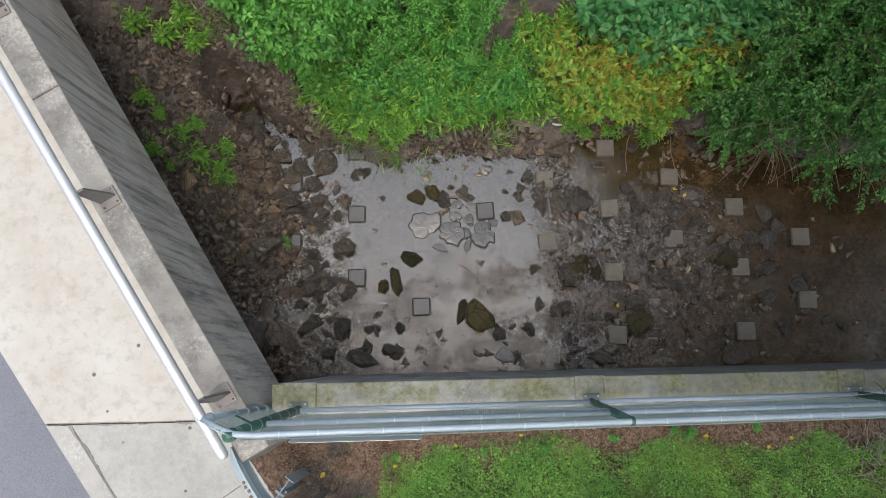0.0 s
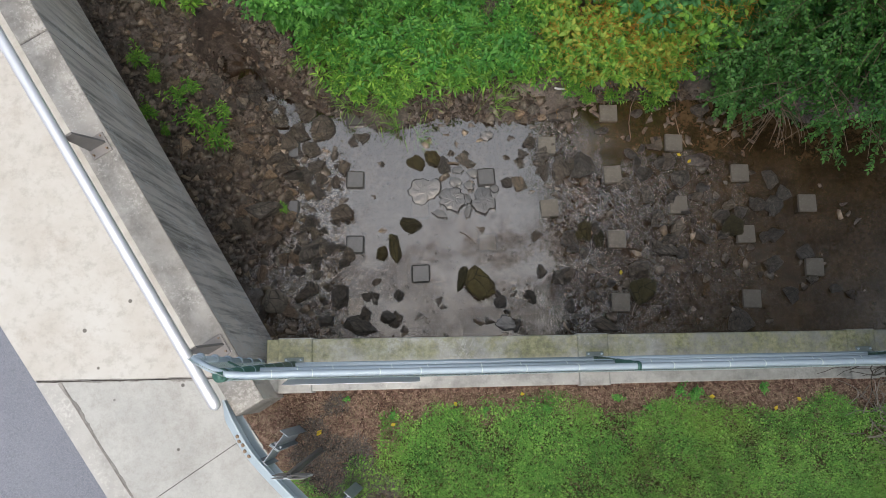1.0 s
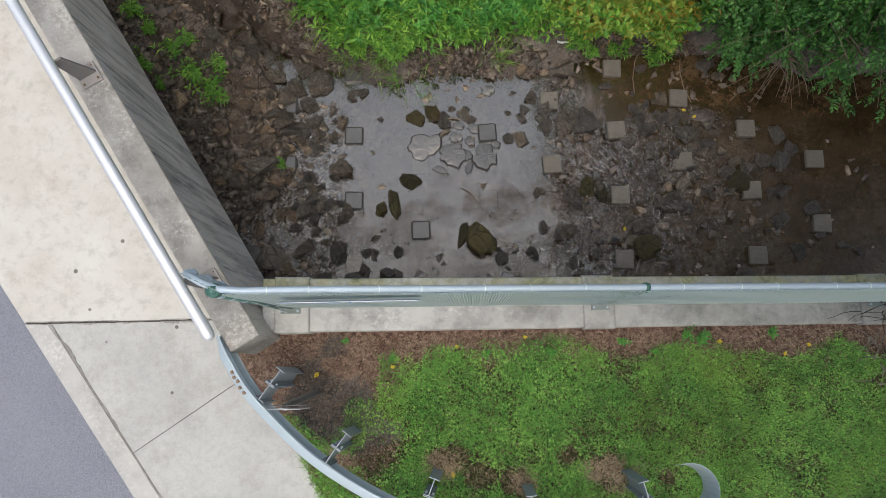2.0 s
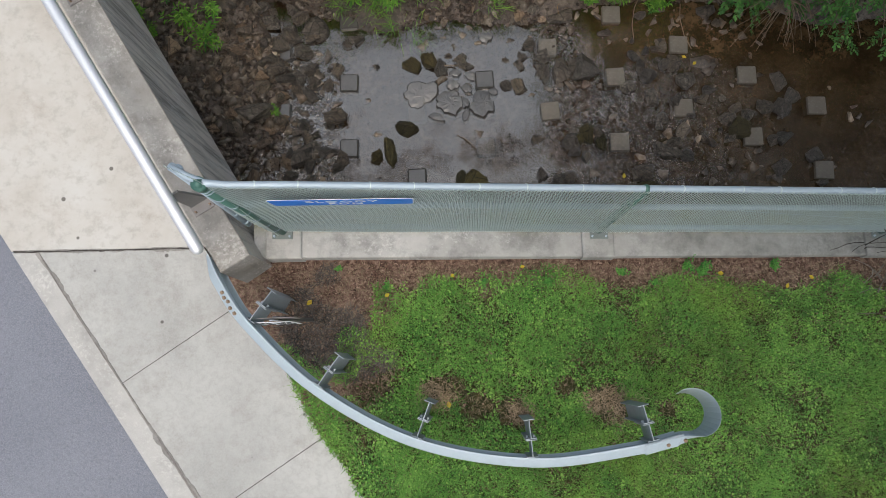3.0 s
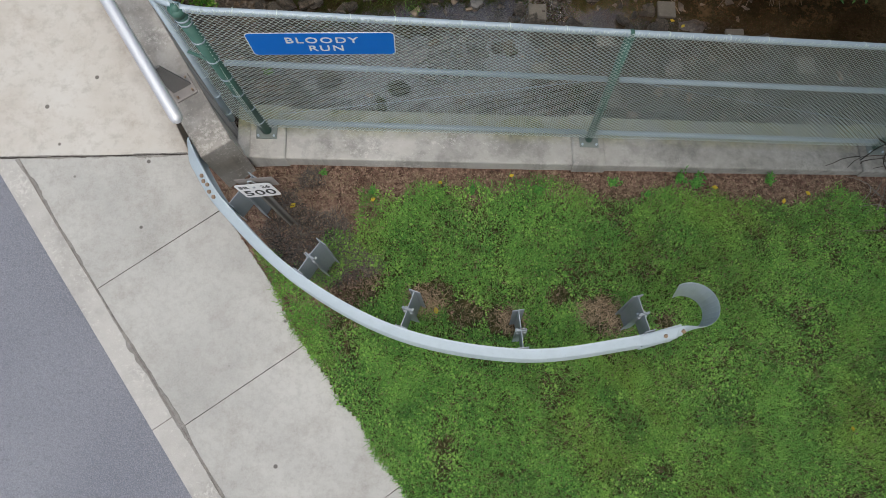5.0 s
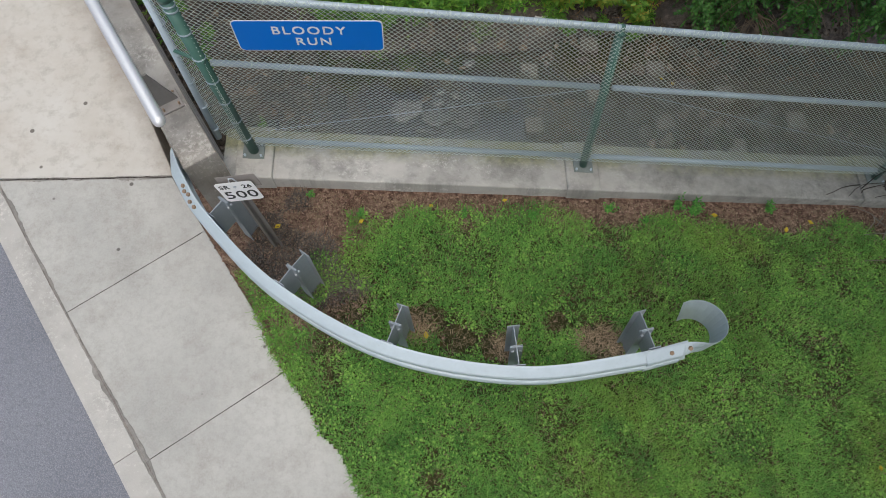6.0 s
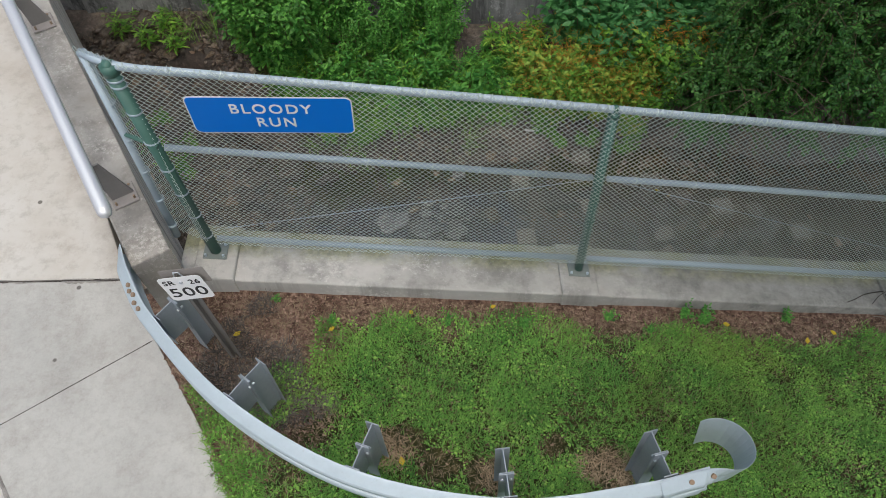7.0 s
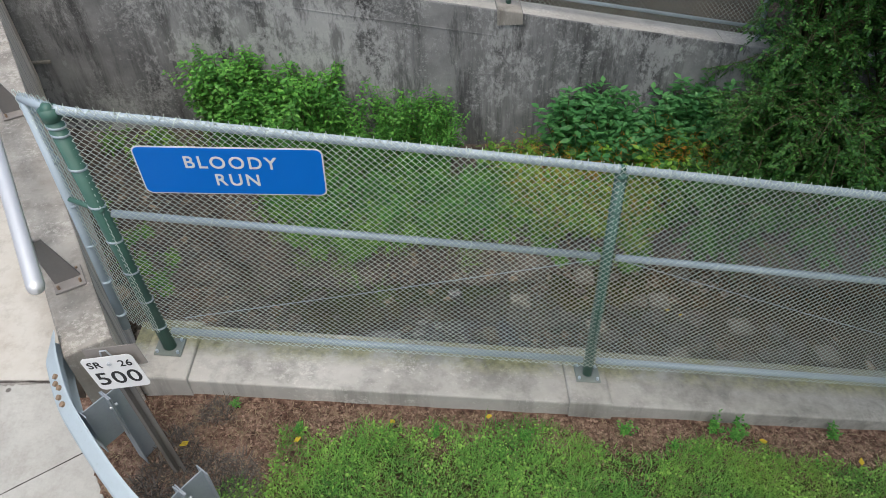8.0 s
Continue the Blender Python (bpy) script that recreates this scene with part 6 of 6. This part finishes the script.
tall = [weed("tall_weed", 100 + q, 1.45, 0.42, 13, 17, 0.084, 0.58, M_WEED, "tall bright green leafy weed on the bank", "weed", 0.35) for q in range(3)]
mid = [weed("leafy_weed", 120 + q, 0.68, 0.34, 8, 5, 0.108, 0.5, M_WEED, "bright green leafy weed on the bank", "weed") for q in range(4)]
herb = [weed("low_herb", 140 + q, 0.42, 0.30, 7, 4, 0.12, 0.30, M_HERB, "low narrow-leaved green herb on the bank", "herb", 0.3) for q in range(4)]
yellow = [weed("vine_covered_weed", 160 + q, 0.85, 0.46, 9, 7, 0.125, 0.52, M_YELLOW, "yellowing weed covered in orange vine threads", "weed") for q in range(3)]
for q, t in enumerate(yellow):
    tendrils(t, 200 + q, 0.85, 0.42)
mixed = [weed("vine_covered_weed", 170 + q, 0.95, 0.46, 9, 7, 0.118, 0.55, M_HERB, "green weed threaded with orange vine", "weed") for q in range(2)]
for q, t in enumerate(mixed):
    tendrils(t, 210 + q, 0.9, 0.4)
dark = [weed("broad_leaf_plant", 180 + q, 1.35, 0.45, 8, 8, 0.17, 0.55, M_DARKLEAF, "blue-green broad-leaved plant against the wall", "plant") for q in range(3)]
grassy = [clump("grass_clump", 190 + q, 60, 0.36, 0.009, M_HERB, "long arching green grass clump", "grass clump") for q in range(3)]

spread_plants(tall, 36, -2.75, -0.95, 4.2, 4.95, 1.05, 1.4, "tall weeds on the bank", 1, lambda x, y: y > 4.55 or x > -2.3)
spread_plants(tall, 16, -0.9, 0.55, 4.45, 4.95, 0.7, 0.98, "tall weeds on the bank", 2)
spread_plants(mid, 75, -3.0, 1.3, 3.45, 4.75, 0.6, 1.25, "weeds on the bank", 3, lambda x, y: y > 3.55 + 0.15 * (x > -0.2) + 1.1 * max(0, -1.5 - x))
spread_plants(herb, 125, -2.6, 1.9, 3.2, 4.8, 0.6, 1.35, "herbs on the bank", 4, lambda x, y: y > 3.4 + 0.2 * (x > -0.2) + 1.1 * max(0, -1.5 - x))
spread_plants(grassy, 50, -2.9, 1.5, 3.15, 4.6, 0.7, 1.2, "grass clumps on the bank", 5, lambda x, y: y > 3.4 + 0.2 * (x > 0) + 1.1 * max(0, -1.5 - x))
spread_plants(yellow, 22, 1.45, 3.4, 3.5, 4.4, 0.75, 1.15, "vine-covered weeds", 6)
spread_plants(mixed, 20, 1.5, 3.7, 3.6, 4.5, 0.8, 1.1, "vine-covered weeds", 7)
spread_plants(mixed, 7, 2.4, 4.1, 4.0, 4.4, 1.1, 1.35, "vine-covered weeds", 27)
spread_plants(dark, 26, 2.2, 4.4, 4.2, 4.92, 0.9, 1.25, "broad-leaved plants by the wall", 8)
spread_plants(herb, 16, 1.7, 3.6, 3.4, 3.7, 0.6, 1.0, "herbs on the bank", 9)
# small growth on the gravel by the bridge
for x, y, s in ((-4.35, 3.85, 0.85), (-4.2, 3.65, 0.75), (-3.85, 3.45, 0.9), (-3.7, 3.15, 0.95), (-3.45, 3.0, 1.0), (-3.3, 3.25, 0.7), (-4.35, 3.2, 0.8), (-4.2, 3.0, 0.6), (-2.5, 1.85, 0.5), (-3.6, 3.5, 0.7), (-3.35, 2.85, 0.8), (-4.3, 4.75, 1.1), (-3.9, 4.6, 1.1), (-3.6, 4.85, 1.2), (-3.5, 4.5, 1.0)):
    c = copy_thing(herb[int(x * 100) % 4], pose(x, y, float(bed_z(np.array(x), np.array(y))) - 0.02, 0, 0, x * 900) @ Matrix.Scale(s, 4))
    c["group"] = "herbs on the gravel"
for x, y, s, lift in ((-0.55, 2.95, 0.8, 0.0), (-0.45, 2.85, 0.7, 0.0), (-0.75, 3.1, 0.9, 0.0), (-2.9, 4.75, 1.1, 0.0), (-3.3, 4.8, 1.1, 0.0), (-3.6, 4.75, 1.0, 0.0)):
    c = copy_thing(grassy[int(-x * 10) % 3], pose(x, y, float(bed_z(np.array(x), np.array(y))) - 0.02, 0, 0, x * 700) @ Matrix.Scale(s, 4))
    c["group"] = "grass clumps on the bank"
# sprouts in the lawn's edge by the wall
for x, s in ((0.35, 0.22), (1.0, 0.25), (1.75, 0.28), (2.45, 0.32), (2.62, 0.4), (-1.05, 0.18), (-0.6, 0.2), (3.4, 0.3), (2.1, 0.2)):
    y = -0.93 - 0.1 * math.sin(x * 7)
    c = copy_thing(mid[int(abs(x) * 10) % 4], pose(x, y, float(lawn_z(np.array(x), np.array(y))) - 0.01, 0, 0, x * 500) @ Matrix.Scale(s, 4))
    c["group"] = "sprouts by the wall"
# the originals stand on the bank too
for q, t in enumerate(tall + mid + herb + yellow + mixed + dark + grassy):
    x = (-2.5, -2.2, -1.5, -1.9, -1.1, -0.4, 0.3, -1.6, -0.7, 0.1, 0.8, 2.0, 2.5, 3.0, 2.2, 2.9, 2.6, 3.1, 3.6, -1.5, -1.1, 0.6)[q]
    y = (4.7, 4.75, 4.8, 4.1, 4.0, 4.2, 4.1, 3.6, 3.5, 3.6, 3.7, 3.6, 3.7, 3.8, 4.1, 4.2, 4.7, 4.7, 4.6, 3.6, 3.3, 3.35)[q]
    t.location = (x, y, float(bed_z(np.array(x), np.array(y))) - 0.02)


def shrub(seed, at, reach, twigs, label, lean=(0.0, 0.0), trunk=True):
    """An arching shrub: trunk, limbs that bend over, twigs set with paired leaflets."""
    r = np.random.default_rng(seed)
    thing = tagged(empty("shrub", at), label, "shrub")
    limbs, P, D, N, L = [], [], [], [], []
    tlines = []
    for _ in range(twigs // 9):
        a = r.uniform(0, 6.28)
        out = np.array([math.cos(a), math.sin(a), 0.0]) * reach[0] * r.uniform(0.35, 1.0) + np.array([lean[0], lean[1], 0]) * r.uniform(0.3, 1.0)
        top = reach[1] * r.uniform(0.3, 1.0)
        fall = r.uniform(0.05, 0.4)
        pts = [np.array([out[0] * t ** 1.15, out[1] * t ** 1.15, top * (1 - (1 - min(t / 0.75, 1)) ** 1.8) - fall * max(0, t - 0.55) ** 1.3 * 1.6]) for t in np.linspace(0, 1, 8)]
        limbs.append([tuple(p) for p in pts])
        for _ in range(9):
            t = r.uniform(0.35, 1.0)
            i = min(int(t * 7), 6)
            base = pts[i] + (pts[i + 1] - pts[i]) * (t * 7 - i)
            way = unit(pts[i + 1] - pts[i] + 1e-6)
            d = unit(way * 0.6 + r.normal(0, 0.5, 3) + np.array([0, 0, -0.12]))
            length = r.uniform(0.22, 0.48)
            end = base + d * length + np.array([0, 0, -0.10 * length])
            tlines.append([tuple(base), tuple(base + d * length * 0.5), tuple(end)])
            up = unit(np.array([0, 0, 1.0]) + r.normal(0, 0.3, 3))
            s = unit(np.cross(d, up))
            m = int(length / 0.031)
            for j in range(m):
                q = base + d * length * (j + 0.5) / m + np.array([0, 0, -0.10 * length * (j / m) ** 2])
                for sign in (-1, 1):
                    e = d * r.uniform(0.3, 0.9) + s * sign * 0.85 + r.normal(0, 0.28, 3)
                    P.append(q)
                    D.append(e)
                    N.append(up + r.normal(0, 0.45, 3))
                    L.append(r.uniform(0.042, 0.078) * (1.0 - 0.35 * abs(j / m - 0.45)))
            P.append(end)
            D.append(d)
            N.append(up)
            L.append(0.07)
    P, D, N, L = np.array(P), np.array(D), np.array(N), np.array(L)
    part("branchwork", bundle(limbs, 0.014, 0.004, 6).mesh("branchwork", True), M_STEM, thing, "thin brown arching limbs")
    tagged(part("twig_growth", bundle(tlines, 0.0035, 0.0018, 3).mesh("twig_growth"), M_STEM, thing), kind="stuff")
    v, f = leaf_cloud(P, D, N, L, L * 0.52, 0.15, 0.12)
    part("foliage", fast_mesh("foliage", v, f), M_SHRUB, thing, "dark green paired leaflets")
    return thing


def on_bank(x, y, dz=0.0):
    return (x, y, float(bed_z(np.array(x), np.array(y))) + dz)


shrub(301, on_bank(4.95, 4.2), (1.0, 2.0), 800, "dense dark green arching shrub on the bank", (-0.1, -0.5))
shrub(302, on_bank(5.7, 3.9), (1.3, 2.3), 1000, "dense dark green arching shrub on the bank", (-0.1, -1.0))
shrub(303, on_bank(6.9, 3.6), (1.4, 2.4), 760, "dense dark green arching shrub on the bank", (-0.2, -1.1))
shrub(304, on_bank(5.55, 4.9), (1.15, 4.6), 1650, "tall dark green shrub reaching over the far wall", (-0.1, -0.3))
shrub(305, on_bank(6.9, 4.9), (1.5, 5.6), 1800, "tall dark green shrub reaching over the far wall", (-0.1, -0.3))
shrub(306, on_bank(4.2, 3.7), (0.75, 1.25), 400, "low arching shrub over the water's edge", (0.1, -0.35))
shrub(307, on_bank(8.3, 4.2), (1.6, 3.0), 660, "dense dark green arching shrub on the bank", (-0.3, -0.5))


def unseen_shade_tree(at, seed, leaves=270, low=12.0, high=15.5):
    """A broad unseen tree downstream, added so its high crown shades stream and lawn."""
    r = np.random.default_rng(seed)
    thing = tagged(empty("tree", at), "unseen broad leafy tree added to shade the stream from above", "tree")
    trunk = tube(Geo(), [(0, 0, -1.0), (-0.1, -0.1, 3.0), (-0.3, -0.3, 6.0), (-0.5, -0.6, 9.0)], 0.24, 12)
    part("trunk", trunk.mesh("trunk", True), M_TWIG, thing, "grey-brown trunk")
    limbs, P, D, N, L = [], [], [], [], []
    for _ in range(60):
        a, reach_, top = r.uniform(0, 6.28), r.uniform(1.2, 5.2), r.uniform(low, high)
        start = np.array([-0.4, -0.5, r.uniform(low - 5.0, low - 3.0)])
        end = np.array([math.cos(a) * reach_, math.sin(a) * reach_, top])
        pts = [start + (end - start) * t + np.array([0, 0, 1.2 * t * (1 - t)]) for t in np.linspace(0, 1, 6)]
        limbs.append([tuple(p) for p in pts])
        m = leaves
        t = r.uniform(0.45, 1.0, m)
        c = start + (end - start) * t[:, None] + r.normal(0, 0.45, (m, 3)) * [1, 1, 0.7]
        P.append(c)
        D.append(r.normal(0, 1, (m, 3)) * [1, 1, 0.5])
        N.append(np.array([0, 0, 1.0]) + r.normal(0, 0.4, (m, 3)))
        L.append(r.uniform(0.18, 0.34, m))
    part("branchwork", bundle(limbs, 0.07, 0.02, 6).mesh("branchwork", True), M_TWIG, thing)
    P, D, N, L = np.concatenate(P), np.concatenate(D), np.concatenate(N), np.concatenate(L)
    v, f = leaf_cloud(P, D, N, L, L * 0.6, 0.15, 0.12)
    part("crown", fast_mesh("crown", v, f), M_SHRUB, thing, "dense green leaves")


# unseen trees added to darken the east side and the water's reflections there
unseen_shade_tree((7.5, -2.8, float(lawn_z(np.array(7.5), np.array(-2.8)))), 77, 330, 9.0, 13.0)
unseen_shade_tree((11.5, 4.0, float(bed_z(np.array(11.5), np.array(4.0)))), 78)
unseen_shade_tree((8.5, 7.4, float(far_z(8.5))), 79, 75)

# bare dry stems hanging over the water
r = np.random.default_rng(55)
lines = []
for q in range(26):
    a = r.uniform(math.pi * 0.95, math.pi * 1.95)
    length = r.uniform(0.3, 0.75)
    c = np.array([4.55, 2.95, -2.25]) + r.normal(0, 0.06, 3)
    lines.append([tuple(c + np.array([math.cos(a) * length * t, math.sin(a) * length * t, 0.12 * t - 0.55 * t * t])) for t in np.linspace(0, 1, 5)])
for q in range(9):
    a, length = r.uniform(math.pi * 1.0, math.pi * 2.0), r.uniform(0.8, 1.7)
    c = np.array([4.7 + r.uniform(-0.3, 1.2), 3.0 + r.uniform(-0.2, 0.3), -1.75 + r.uniform(-0.2, 0.35)])
    lines.append([tuple(c + np.array([math.cos(a) * length * t, math.sin(a) * length * 0.7 * t, 0.25 * t - 0.5 * t * t])) for t in np.linspace(0, 1, 6)])
dry = tagged(empty("dry_branch"), "tangle of bare dry stems hanging over the water", "branch")
tagged(part("tangle", bundle(lines, 0.006, 0.003, 4).mesh("tangle"), M_TWIG, dry), kind="stuff")
def strands(count, start, way, wander, reach):
    """Crooked stems that each wander off from a random start."""
    out = []
    for _ in range(count):
        p = np.array(start(), float)
        d = unit(np.array(way(), float))
        pts = [tuple(p)]
        for _ in range(int(r.integers(5, 9))):
            d = unit(d + r.normal(0, wander, 3) * [1, 0.7, 0.8])
            p = p + d * reach * r.uniform(0.6, 1.2)
            pts.append(tuple(p))
        out.append(pts)
    return out


M_VINE = make_foliage("grey_vine_stems", [(0.10, 0.085, 0.07), (0.20, 0.175, 0.15), (0.33, 0.30, 0.26)], 0.85, 0.0)
M_DARKVINE = make_foliage("dark_vine_stems", [(0.02, 0.018, 0.014), (0.04, 0.034, 0.027), (0.075, 0.062, 0.05)], 0.85, 0.0)


def root_start():
    x, y = r.normal(4.95, 0.28), r.uniform(-1.55, -0.8)
    return x, y, float(lawn_z(np.array(x), np.array(y))) + r.uniform(0.01, 0.1)


def climb_start():
    x = r.normal(4.9, 0.25)
    return x, -0.655 + r.normal(0, 0.02), wing_z(x) + r.uniform(0.03, 0.5)


vine = tagged(empty("dead_vine"), "grey tangle of dead vine at the fence post", "vine")
tagged(part("tangle", bundle(strands(80, root_start, lambda: r.normal(0, 1, 3) * [1, 1, 0.15], 0.35, 0.09), 0.006, 0.003, 4).mesh("tangle"), M_VINE, vine, "pale grey runners"), kind="stuff")
tagged(part("climbing_stems", bundle(strands(60, climb_start, lambda: (r.normal(-0.4, 0.8), 0, r.uniform(0.0, 1.0)), 0.3, 0.08), 0.006, 0.003, 4).mesh("climbing_stems"), M_DARKVINE, vine, "dark climbing stems"), kind="stuff")

# a scrap of white plastic washed up on the bank
lx, ly = 1.65, 3.5
lz = float(bed_z(np.array(lx), np.array(ly))) + 0.03
scrap = tube(Geo(), [(lx - 0.1, ly + 0.012, lz + 0.012), (lx - 0.04, ly - 0.004, lz), (lx + 0.04, ly - 0.004, lz), (lx + 0.1, ly + 0.014, lz + 0.01)], 0.016, 10, round_end=True)
tagged(part("plastic_scrap", scrap.mesh("plastic_scrap", True), M_WHITE), "bent white plastic scrap washed up on the bank", "litter")

# ---------------------------------------------------------------- fallen leaves
fall_v, fall_f = leaf_cloud(np.zeros((1, 3)), np.array([[1.0, 0, 0.05]]), np.array([[0, 0.1, 1.0]]), np.array([0.075]), np.array([0.05]), 0.25, -0.1)
fallen = fast_mesh("fallen_leaf", fall_v, fall_f)
fallen.materials.append(M_FALLEN)
for q, (x, y) in enumerate(((0.716, -0.838), (3.52, -1.088), (3.83, -0.985), (-1.31, -1.141), (0.03, -0.9), (-0.62, -1.12), (-0.02, -2.2), (2.85, -0.92), (3.9, -3.29))):
    ob = new("fallen_leaf", fallen)
    ob.matrix_basis = pose(x, y, float(lawn_z(np.array(x), np.array(y))) + 0.035, 8, -10, q * 77) @ Matrix.Scale(0.75 + 0.08 * (q % 4), 4)
    tagged(ob, "fallen yellow leaf on the lawn", "leaf", "fallen leaves")
for q, (x, y) in enumerate(((-3.2, 2.52), (2.35, 3.1), (3.55, 2.45), (3.35, 2.55), (2.4, 0.75))):
    ob = new("fallen_leaf", fallen)
    ob.matrix_basis = pose(x, y, max(float(bed_z(np.array(x), np.array(y))), float(water_z(x, y))) + 0.03, 5, 5, q * 111) @ Matrix.Scale(1.0, 4)
    tagged(ob, "fallen yellow leaf on the stream", "leaf", "fallen leaves")
